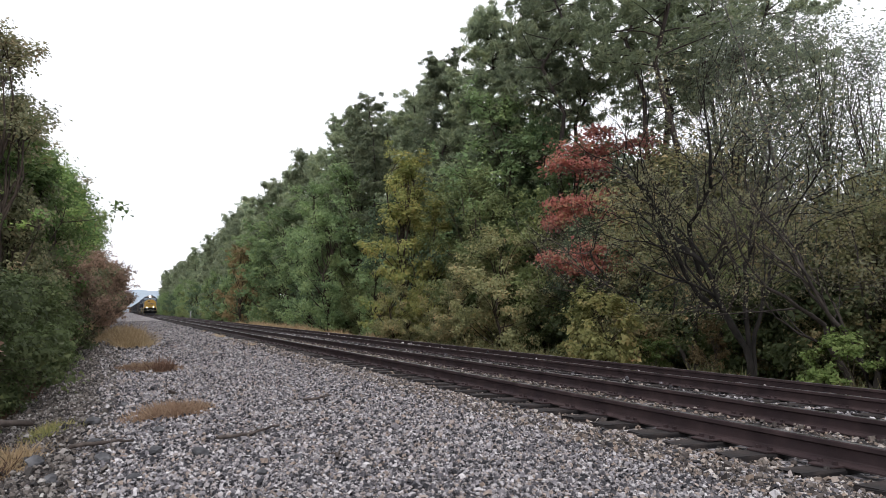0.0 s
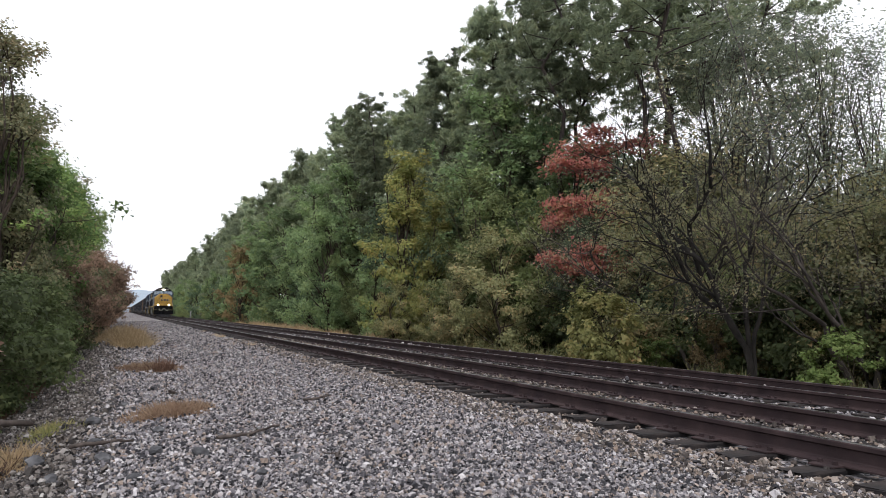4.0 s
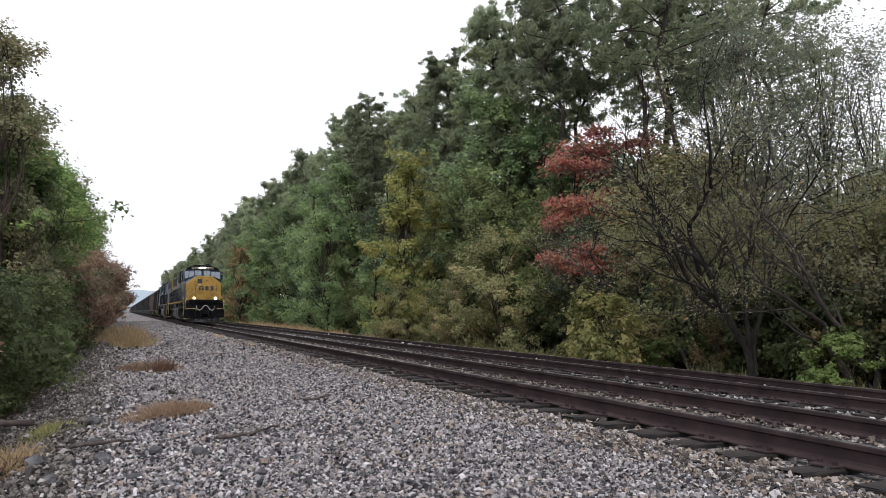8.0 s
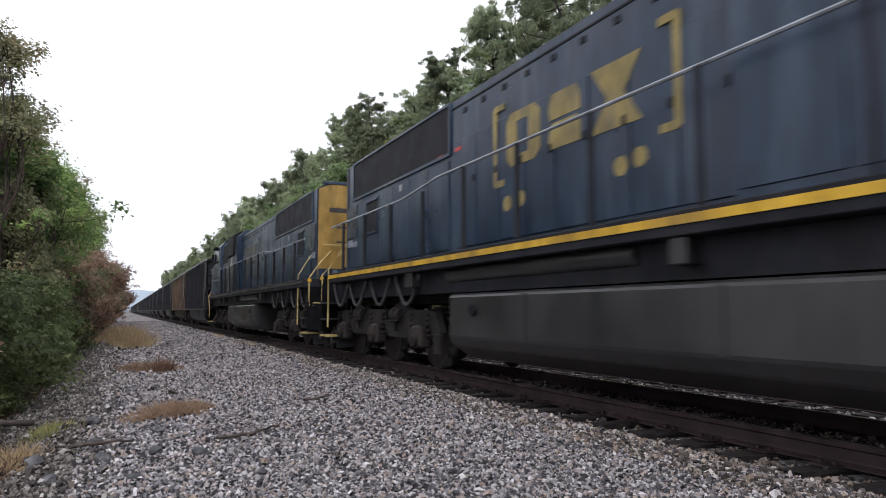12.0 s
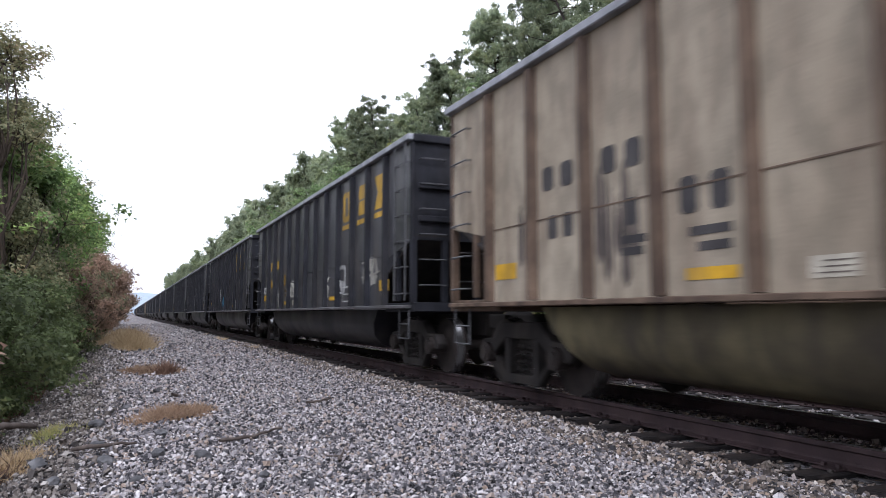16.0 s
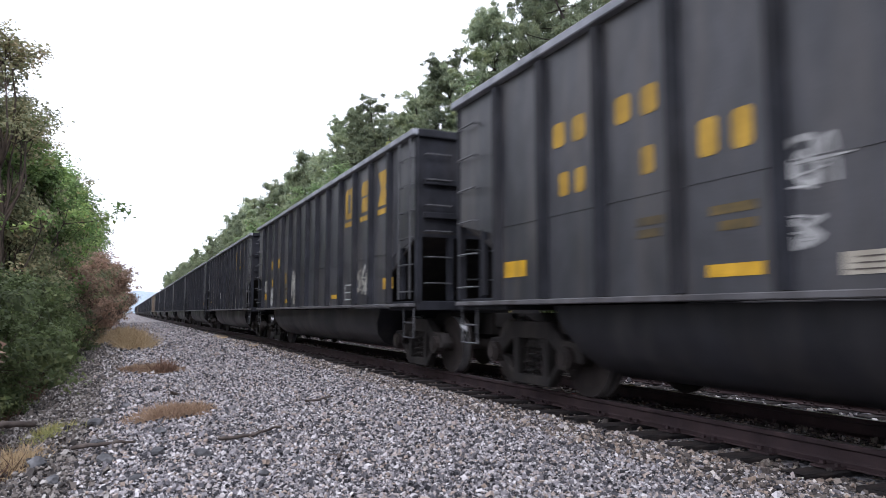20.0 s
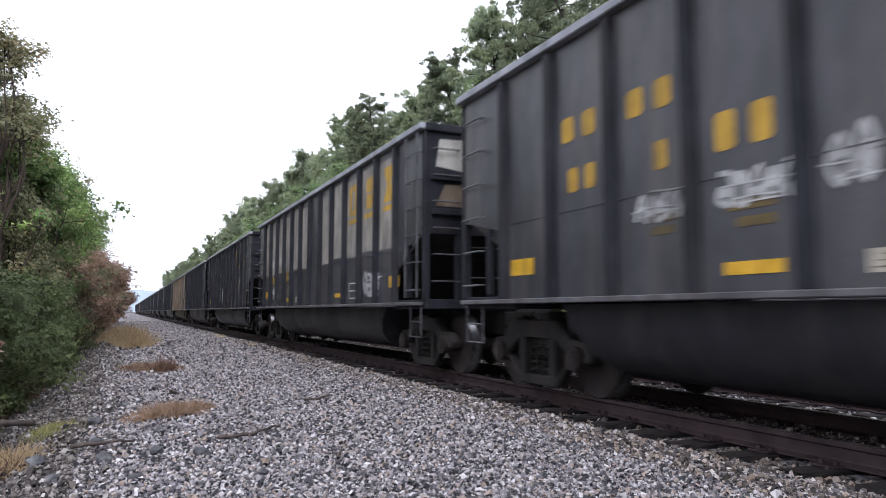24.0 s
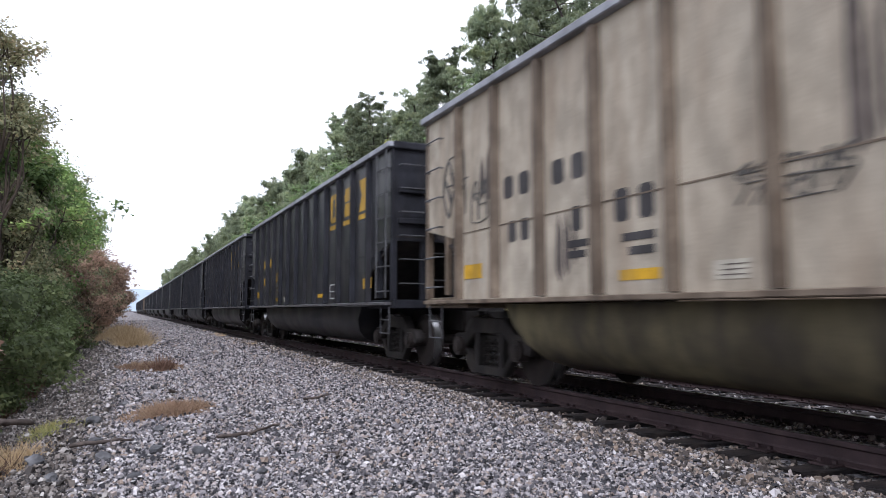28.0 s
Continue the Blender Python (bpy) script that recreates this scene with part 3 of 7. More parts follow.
def car_truck(parent, y):
    t = new("truck")
    t.parent = parent
    t.matrix_basis = pose(0, y, 0)
    for s in (-1, 1):
        bm = B()
        prism(bm, [(-1.12, 0.50), (-1.02, 0.64), (-0.70, 0.66), (-0.45, 0.88), (0.45, 0.88), (0.70, 0.66), (1.02, 0.64), (1.12, 0.50), (1.08, 0.40), (0.72, 0.44), (0.40, 0.66), (-0.40, 0.66), (-0.72, 0.44), (-1.08, 0.40)], "x", s * 0.93, s * 1.09, 0.012)
        prism(bm, [(-0.78, 0.44), (-0.62, 0.40), (-0.40, 0.20), (0.40, 0.20), (0.62, 0.40), (0.78, 0.44), (0.60, 0.28), (0.42, 0.08), (-0.42, 0.08), (-0.60, 0.28)], "x", s * 0.95, s * 1.08, 0.012)
        for yy in (-0.34, 0.34):
            box(bm, min(s * 0.95, s * 1.08), max(s * 0.95, s * 1.08), yy - 0.06, yy + 0.06, 0.12, 0.72)
        smooth(part("side_frame", bm, M["under"], t))
        bm = B()
        for yy in (-0.16, 0.0, 0.16):
            pipe(bm, [(s * 1.0 + 0.055 * math.cos(k * 1.57), yy + 0.055 * math.sin(k * 1.57), 0.2 + k * 0.024) for k in range(18)], 0.018, 3)
        part("spring_nest", bm, M["under"], t)
        for yy in (-0.85, 0.85):
            bm = cyl(B(), (s * 1.0, yy, 0.457), (s * 1.16, yy, 0.457), 0.14, 14)
            cyl(bm, (s * 1.16, yy, 0.457), (s * 1.18, yy, 0.457), 0.09, 12)
            part("bearing_cap", bm, M["wheel"], t)
    part("bolster", box(B(), -0.98, 0.98, -0.2, 0.2, 0.46, 0.78, 0.02), M["under"], t)
    for yy in (-0.85, 0.85):
        put_wheelset(t, CAR_WHEELS, yy, 0.457, "car")
    return t


def hopper(label, wall, rib, chord, tub_mat=None, end_mat=None, half=HALF):
    """A ribbed steel coal car with a tub between the trucks, open end bays, ladders and end walls."""
    h = thing("coal_hopper_car", label, "railway car", "coal train")
    W = 1.55
    outline = [(-half, 3.88), (half, 3.88), (half, 2.2), (half - 1.21, 1.95), (half - 1.21, 1.13), (-half + 1.21, 1.13), (-half + 1.21, 1.95), (-half, 2.2)]
    for s in (-1, 1):
        part("side_wall", prism(B(), outline, "x", s * (W - 0.02), s * W), wall, h)
        # the bays are counted from both ends, so a shorter car has one bay less and a wider one in its middle
        bays = 12 if half == HALF else 11
        bay = (2 * HALF - 2.42) / 12
        ribs = [-half + 1.21 + k * bay for k in range(bays // 2 + 1)] + [half - 1.21 - k * bay for k in range(bays - bays // 2)]
        for y in ribs:
            bm = B()
            prism(bm, [(s * W, y - 0.07), (s * (W + 0.09), y - 0.04), (s * (W + 0.09), y + 0.04), (s * W, y + 0.07)], "z", 1.14, 3.82)
            part("rib", bm, rib, h)
        part("top_chord", box(B(), min(s * (W - 0.05), s * (W + 0.10)), max(s * (W - 0.05), s * (W + 0.10)), -half - 0.03, half + 0.03, 3.86, 3.96, 0.012), chord, h, "worn silvery-grey top chord")
        bm = box(B(), min(s * (W - 0.25), s * (W + 0.09)), max(s * (W - 0.25), s * (W + 0.09)), -half + 0.1, half - 0.1, 1.075, 1.13, 0.008)
        part("side_sill", bm, rib if tub_mat else M["sill"], h)
        part("seam", box(B(), min(s * W, s * (W + 0.008)), max(s * W, s * (W + 0.008)), -half + 1.21, half - 1.21, 2.03, 2.045), rib if tub_mat else wall, h)
        # rivet seam and gusset at the corners
        for e in (-1, 1):
            yc = e * half
            bm = box(B(), min(s * (W - 0.09), s * (W + 0.012)), max(s * (W - 0.09), s * (W + 0.012)), min(yc, yc - e * 0.09), max(yc, yc - e * 0.09), 1.15, 3.85, 0.008)
            for k in range(16):
                z = 2.3 + k * 0.1
                box(bm, min(s * W, s * (W + 0.022)), max(s * W, s * (W + 0.022)), yc - e * 0.06 - 0.012, yc - e * 0.06 + 0.012, z - 0.012, z + 0.012)
            part("corner_post", bm, rib, h)
            bm = box(B(), min(s * (W - 0.08), s * W), max(s * (W - 0.08), s * W), yc - e * 0.72 - 0.04, yc - e * 0.72 + 0.04, 1.2, 2.08, 0.008)
            part("bay_post", bm, rib, h)
            for k in range(6 if s < 0 else 0):
                z = 1.32 + k * 0.44
                bm = pipe(B(), [(s * W, yc - e * 0.16, z), (s * (W + 0.075), yc - e * 0.16, z), (s * (W + 0.075), yc - e * 0.62, z), (s * W, yc - e * 0.62, z)], 0.013, 5)
                part("grab_iron", bm, M["iron"], h)
            if e < 0 and s < 0:
                for yy in (0.14, 0.64):
                    part("ladder_stile", box(B(), -W - 0.085, -W - 0.065, yc + yy - 0.02, yc + yy + 0.02, 1.2, 3.84), M["iron"], h)
            # step under the corner
            bm = pipe(B(), [(s * W, yc - e * 0.14, 1.05), (s * W, yc - e * 0.14, 0.58), (s * W, yc - e * 0.58, 0.58), (s * W, yc - e * 0.58, 1.05)], 0.016, 5)
            pipe(bm, [(s * W, yc - e * 0.14, 0.82), (s * W, yc - e * 0.58, 0.82)], 0.014, 5)
            part("sill_step", bm, M["iron"], h)
    for e in (-1, 1):
        yc = e * half
        bm = box(B(), -W + 0.02, W - 0.02, min(yc, yc - e * 0.03), max(yc, yc - e * 0.03), 2.2, 3.9)
        for z in (2.55, 3.1):
            box(bm, -W + 0.1, W - 0.1, min(yc, yc + e * 0.07), max(yc, yc + e * 0.07), z - 0.05, z + 0.05, 0.01)
        part("end_wall", bm, end_mat or rib, h)
        part("end_chord", box(B(), -W, W, min(yc - e * 0.05, yc + e * 0.07), max(yc - e * 0.05, yc + e * 0.07), 3.83, 3.965, 0.015), rib, h)
        bm = prism(B(), [(yc, 2.25), (yc - e * 2.35, 1.15), (yc - e * 2.35, 1.19), (yc, 2.29)], "x", -W + 0.03, W - 0.03)
        part("slope_sheet", bm, M["under"], h)
        bm = box(B(), -W + 0.02, W - 0.02, min(yc + e * 0.05, yc - e * 1.35), max(yc + e * 0.05, yc - e * 1.35), 1.02, 1.17, 0.01)
        part("end_platform", bm, rib, h)
        for x in (-0.95, 0.95, -0.35, 0.35):
            part("end_post", box(B(), x - 0.05, x + 0.05, min(yc, yc - e * 0.1), max(yc, yc - e * 0.1), 1.17, 2.22, 0.008), rib, h)
        for k in range(6):
            z = 1.45 + k * 0.42
            bm = pipe(B(), [(-1.42, yc, z), (-1.42, yc + e * 0.08, z), (-0.98, yc + e * 0.08, z), (-0.98, yc, z)], 0.013, 5)
            part("end_grab_iron", bm, M["iron"], h)
        bm = cyl(B(), (-0.62, yc + e * 0.12, 1.9), (-0.62, yc + e * 0.16, 1.9), 0.26, 20)
        cyl(bm, (-0.62, yc - e * 0.02, 1.9), (-0.62, yc + e * 0.13, 1.9), 0.03, 8)
        if e > 0:
            part("brake_wheel", bm, M["rib"], h)
        else:
            bm.free()
        bm = box(B(), -0.14, 0.14, min(yc, yc + e * 0.62), max(yc, yc + e * 0.62), 0.74, 0.98, 0.02)
        box(bm, -0.2, 0.2, min(yc + e * 0.6, yc + e * 0.95), max(yc + e * 0.6, yc + e * 0.95), 0.70, 1.02, 0.05)
        part("coupler", bm, M["under"], h)
        bm = pipe(B(), [(0.35, yc + e * 0.1, 0.9), (0.35, yc + e * 0.35, 0.62), (0.3, yc + e * 0.7, 0.48), (0.22, yc + e * 0.9, 0.55)], 0.025, 6)
        part("brake_hose", bm, M["rib"], h)
        car_truck(h, e * (half - 1.12))
    sec = [(-1.40, 1.06), (-1.40, 0.80), (-1.32, 0.58), (-1.14, 0.40), (-0.85, 0.30), (0.85, 0.30), (1.14, 0.40), (1.32, 0.58), (1.40, 0.80), (1.40, 1.06)]
    bm = prism(B(), sec, "y", 2.15 - half, half - 2.15)
    for v in bm.verts:
        v.co.y *= 0.88 + 0.12 * (v.co.z - 0.3) / 0.76
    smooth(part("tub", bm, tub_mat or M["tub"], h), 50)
    part("centre_sill", box(B(), -0.2, 0.2, -half, half, 0.62, 0.98), M["under"], h)
    for s in (-1, 1):
        smooth(part("air_reservoir", cyl(B(), (s * 1.05, half - 2.75, 0.86), (s * 1.05, half - 1.95, 0.86), 0.14, 12), M["under"], h))
    return h


def mark(car, y, z, w, hgt, mat, name="marking", x=-1.556):
    """A plain painted patch on the near side of a car."""
    return part(name, box(B(), x, x + 0.005, y - w / 2, y + w / 2, z - hgt / 2, z + hgt / 2), mat, car)


def ribbon(pts, wide, x0, x1):
    """A flat stroke of paint along the points (y, z), between two depths, in one piece."""
    n = len(pts)
    left, right = [], []
    for i, (a, b) in enumerate(pts):
        (ya, za), (yb, zb) = pts[max(i - 1, 0)], pts[min(i + 1, n - 1)]
        ln = math.hypot(yb - ya, zb - za) or 1e-6
        u, v = (yb - ya) / ln, (zb - za) / ln
        k = 0.5 if 0 < i < n - 1 else 0.42
        left.append((a - v * wide * k, b + u * wide * k))
        right.append((a + v * wide * k, b - u * wide * k))
    bm = B()
    rings = [[bm.verts.new((x, *p)) for x, p in ((x0, l), (x1, l), (x1, r), (x0, r))] for l, r in zip(left, right)]
    for p, q in zip(rings, rings[1:]):
        for i in range(4):
            bm.faces.new((p[i], q[i], q[(i + 1) % 4], p[(i + 1) % 4]))
    bm.faces.new(rings[0][::-1])
    bm.faces.new(rings[-1])
    bmesh.ops.recalc_face_normals(bm, faces=bm.faces[:])
    return bm


def flowing(pts, m=4):
    """Rounds a bent line off into a flowing one."""
    ext = [pts[0], *pts, pts[-1]]
    out = []
    for p0, p1, p2, p3 in zip(ext, ext[1:], ext[2:], ext[3:]):
        for k in range(m):
            t = k / m
            out.append(tuple(0.5 * (2 * b + (c - a) * t + (2 * a - 5 * b + 4 * c - d) * t * t + (3 * b - a - 3 * c + d) * t ** 3) for a, b, c, d in zip(p0, p1, p2, p3)))
    return [*out, pts[-1]]


def splash(car, y, z, w, hgt, mat, seed, name="sprayed_patch", x=-1.557, thin=1.0):
    """Spray paint: letter-like loops and zigzags of broad strokes beside one another, with gaps and stray lines."""
    r = random.Random(seed)
    cells = max(1, round(w / max(hgt, 0.3) * 2.2))
    cw = w / cells
    stroke = min(cw, hgt) * 0.26 * thin
    strokes = []
    for q in range(cells):
        yc = y - w / 2 + cw * (q + 0.5) + r.uniform(-0.08, 0.08) * cw
        top, low = z + hgt * r.uniform(0.34, 0.5), z - hgt * r.uniform(0.34, 0.5)
        a, m = cw * r.uniform(0.36, 0.5), z + hgt * r.uniform(-0.12, 0.12)
        shapes = ([(yc - a, low), (yc - a * 0.6, top), (yc + a * 0.7, m), (yc + a, low)], [(yc + a, top), (yc - a, top - hgt * 0.1), (yc - a * 0.8, low), (yc + a, low + hgt * 0.12), (yc + a * 0.9, m), (yc, m)],
                  [(yc - a, top), (yc + a, m + hgt * 0.1), (yc - a * 0.7, m - hgt * 0.1), (yc + a, low)], [(yc - a, m), (yc, top), (yc + a, m), (yc, low), (yc - a * 0.9, m - hgt * 0.04)])
        strokes.append((shapes[r.randrange(4)], stroke * r.uniform(0.8, 1.3)))
        strokes.append(([(yc - a * r.uniform(0.2, 1), m + hgt * r.uniform(-0.3, 0.3)), (yc + a * r.uniform(0.2, 1), m + hgt * r.uniform(-0.3, 0.3))], stroke * r.uniform(0.9, 1.8)))
    for q in range(3):
        yy, zz, ww = y + r.uniform(-0.2, 0.2) * w, z + r.uniform(-0.5, 0.5) * hgt, w * r.uniform(0.25, 0.55)
        strokes.append(([(yy - ww, zz + r.uniform(-0.06, 0.06) * hgt), (yy, zz + r.uniform(-0.04, 0.04) * hgt), (yy + ww, zz + r.uniform(-0.1, 0.1) * hgt)], stroke * 0.35))
    patch = None
    for k, (pts, wide) in enumerate(strokes):
        pts = flowing(pts)
        bm = ribbon(pts, wide, x - 0.0004 * k, x + 0.006)
        if patch is None:
            patch = part(name, bm, mat, car)
        else:
            part("spray_stroke", bm, mat, patch)
    return patch


def blot(car, y, z, w, hgt, mat, seed, name="paint_patch", x=-1.555):
    """A filled, ragged field of paint."""
    r = random.Random(seed)
    n, pts, ph = 34, [], [r.uniform(0, 6.28) for _ in range(3)]
    for k in range(n):
        a = 2 * math.pi * k / n
        q = 0.84 + 0.05 * math.sin(3 * a + ph[0]) + 0.05 * math.sin(8 * a + ph[1]) + r.uniform(-0.06, 0.06)
        c, sn = math.cos(a), math.sin(a)
        k2 = 1 / max(abs(c), abs(sn)) ** 0.75
        pts.append((y + w / 2 * q * k2 * c, z + hgt / 2 * q * k2 * sn))
    return part(name, prism(B(), pts, "x", x, x + 0.004), mat, car)


def soot(car, y, z, w, hgt, seed):
    """Soot and rust that ran down the wall: uneven upright streaks side by side."""
    r = random.Random(seed)
    yy = y - w / 2
    while yy < y + w / 2:
        ww = r.uniform(0.05, 0.16)
        top, low = z + hgt * r.uniform(0.15, 0.5), z - hgt * r.uniform(0.2, 0.5)
        m = (top + low) / 2
        bm = prism(B(), [(yy, low + 0.1), (yy + ww * 0.5, low), (yy + ww, low + 0.14), (yy + ww * 0.93, m), (yy + ww * 0.8, top - 0.12), (yy + ww * 0.45, top), (yy + ww * 0.1, top - 0.2), (yy + ww * 0.06, m)], "x", -1.5555, -1.551)
        part("soot_streak", bm, M["spray_soot"], car)
        yy += ww * r.uniform(0.95, 1.5)


def glyph(car, y, z, w, hgt, mat):
    """One character of the car's mark or number, as a plain bar with cut corners."""
    a, b, c = w * 0.34, hgt * 0.46, w * 0.12
    pts = [(y - a + c, z - b), (y + a - c, z - b), (y + a, z - b + c), (y + a, z + b - c), (y + a - c, z + b), (y - a + c, z + b), (y - a, z + b - c), (y - a, z - b + c)]
    part("lettering_bar", prism(B(), pts, "x", -1.556, -1.551), mat, car)


def shape_outlines(kind, a, b):
    """The plain shapes that stand for the emblem: a ring of four bars, two bars, a waisted block."""
    if kind == 0:
        return [[(-a, b * 0.7), (-a * 0.7, b), (-a * 0.35, b), (-a * 0.35, -b), (-a * 0.7, -b), (-a, -b * 0.7)], [(a * 0.35, b), (a * 0.7, b), (a, b * 0.7), (a, -b * 0.7), (a * 0.7, -b), (a * 0.35, -b)],
                [(-a * 0.35, b), (a * 0.35, b), (a * 0.35, b * 0.62), (-a * 0.35, b * 0.62)], [(-a * 0.35, -b * 0.62), (a * 0.35, -b * 0.62), (a * 0.35, -b), (-a * 0.35, -b)]]
    if kind == 1:
        return [[(u * a - a * 0.78, v + b * 0.06), (u * a + a * 0.70, v + b * 0.06), (u * a + a * 0.78, v + b * 0.45), (u * a + a * 0.6, v + b * 0.94), (u * a - a * 0.6, v + b * 0.94), (u * a - a * 0.78, v + b * 0.6)] for u, v in ((0.0, 0.0), (0.0, -b))]
    return [[(-a, b), (-a * 0.34, 0), (-a, -b), (a, -b), (a * 0.34, 0), (a, b)]]


def emblem(car, y, z, w, hgt, mat, kind):
    bm = B()
    for pts in shape_outlines(kind, w / 2, hgt / 2):
        prism(bm, [(y + u, z + v) for u, v in pts], "x", -1.556, -1.551)
    part("emblem_shape", bm, mat, car)


def from_end(car, y):
    """A shorter car carries its marks at the same distance from its ends."""
    return y - math.copysign(HALF - SHORT_HALF, y) if car.get("shorter") else y


def lettering(car, mat, refl, high=0.0, upright=False, marks=None):
    def at(y):
        return from_end(car, y)
    for kind, y in enumerate((-3.6, -4.66, -5.72)):
        emblem(car, at(y), 3.26, 0.56, 0.64, mat, kind)
        mark(car, at(y), 2.83, 0.62, 0.10, mat, "underline")
    for y in (4.82, 4.46, 3.76, 3.4):
        glyph(car, at(y), 2.48 + high, 0.32, 0.29, marks or mat)
    for y in (4.74, 4.45, 3.44):
        glyph(car, at(y), 1.93 + high, 0.25, 0.28, mat)
    for y in (2.72, 2.38):
        glyph(car, at(y), 1.97 + high, 0.29, 0.34, mat)
    if upright:
        mark(car, at(5.86), 1.50, 0.16, 0.44, refl, "reflector")
        mark(car, at(2.72), 1.40, 0.16, 0.40, refl, "reflector")
    else:
        for y, z, w in ((3.42, 1.67, 0.34), (3.44, 1.56, 0.30), (2.50, 1.66, 0.44), (2.46, 1.53, 0.34)):
            mark(car, at(y), z + high * 0.3, w, 0.075, M["yel_dim"] if mat is M["yellow"] else mat, "small_print_bar")
        mark(car, at(5.78), 1.50, 0.50, 0.19, refl, "reflector")
        mark(car, at(2.50), 1.31, 0.54, 0.10, refl, "reflector")
    mark(car, at(-6.0), 1.50, 0.50, 0.20, refl, "reflector")
    mark(car, at(-2.5), 1.33, 0.40, 0.09, refl, "reflector")
    plate = mark(car, at(1.45), 1.30, 0.34, 0.15, M["board_pale"], "data_plate")
    for k in range(3):
        part("print_bar", box(B(), -1.559, -1.556, at(1.45) - 0.15, at(1.45) + 0.13 - 0.03 * k, 1.254 + 0.04 * k, 1.263 + 0.04 * k), M["spray_soot"], plate)
    bm = B()
    for z in (1.25, 1.40, 1.55):
        box(bm, -1.556, -1.551, at(-3.81), at(-3.35), z - 0.012, z + 0.012)
    for y in (at(-3.36), at(-3.8)):
        box(bm, -1.5565, -1.551, y - 0.012, y + 0.012, 1.25, 1.55)
    part("data_stencil", bm, M["white"], car)


BLACK = hopper("black ribbed steel coal hopper car, empty, on the near track", M["black"], M["rib"], M["chord"])
GREY = hopper("faded dark-grey ribbed coal hopper car, empty, on the near track", M["grey"], M["rib"], M["chord"])
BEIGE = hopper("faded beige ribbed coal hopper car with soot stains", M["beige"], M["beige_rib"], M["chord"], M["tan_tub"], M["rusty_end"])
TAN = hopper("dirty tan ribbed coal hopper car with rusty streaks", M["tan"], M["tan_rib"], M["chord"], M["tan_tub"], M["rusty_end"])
SHORT = hopper("black ribbed steel coal hopper car, shorter than its neighbours", M["black"], M["rib"], M["chord"], half=SHORT_HALF)
SHORT_GREY = hopper("faded dark-grey ribbed coal hopper car, shorter than its neighbours", M["grey"], M["rib"], M["chord"], half=SHORT_HALF)
# from one car's rear end to the next one's
PITCHES = {19: 15.54, 20: 15.3, 23: 15.45, 24: 15.45, 25: 16.04, 26: 16.44, 27: 16.15, 28: 16.09}
SHORT_ONES = (19, 20, 23, 24)
cars = {}
yc = 239.31
for k in range(15, 47):
    if k > 15:
        yc += PITCHES.get(k, 16.2)
    base = SHORT_GREY if k in (20, 24) else SHORT if k in SHORT_ONES else TAN if k == 16 else BEIGE if k in (28, 39) else GREY if k in (15, 17, 21, 22, 25, 26, 27) else BLACK
    src = base if base["label"] and not base.get("used") else None
    if src:
        src["used"] = 1
        cars[k] = src
    else:
        cars[k] = copy_thing(base, Matrix.Identity(4))
    cars[k]["start"] = yc + (HALF - SHORT_HALF if k in SHORT_ONES else 0.0)
    if k in SHORT_ONES:
        cars[k]["shorter"] = 1
for c in cars.values():
    if "used" in c:
        del c["used"]
for k, c in cars.items():
    if k < 34:
        lettering(c, M["dark_mark"] if k in (16, 28, 39) else M["yellow"], M["reflector"], 0.42 if k in (20, 24) else 0.0, k == 19, M["white"] if k == 25 else None)
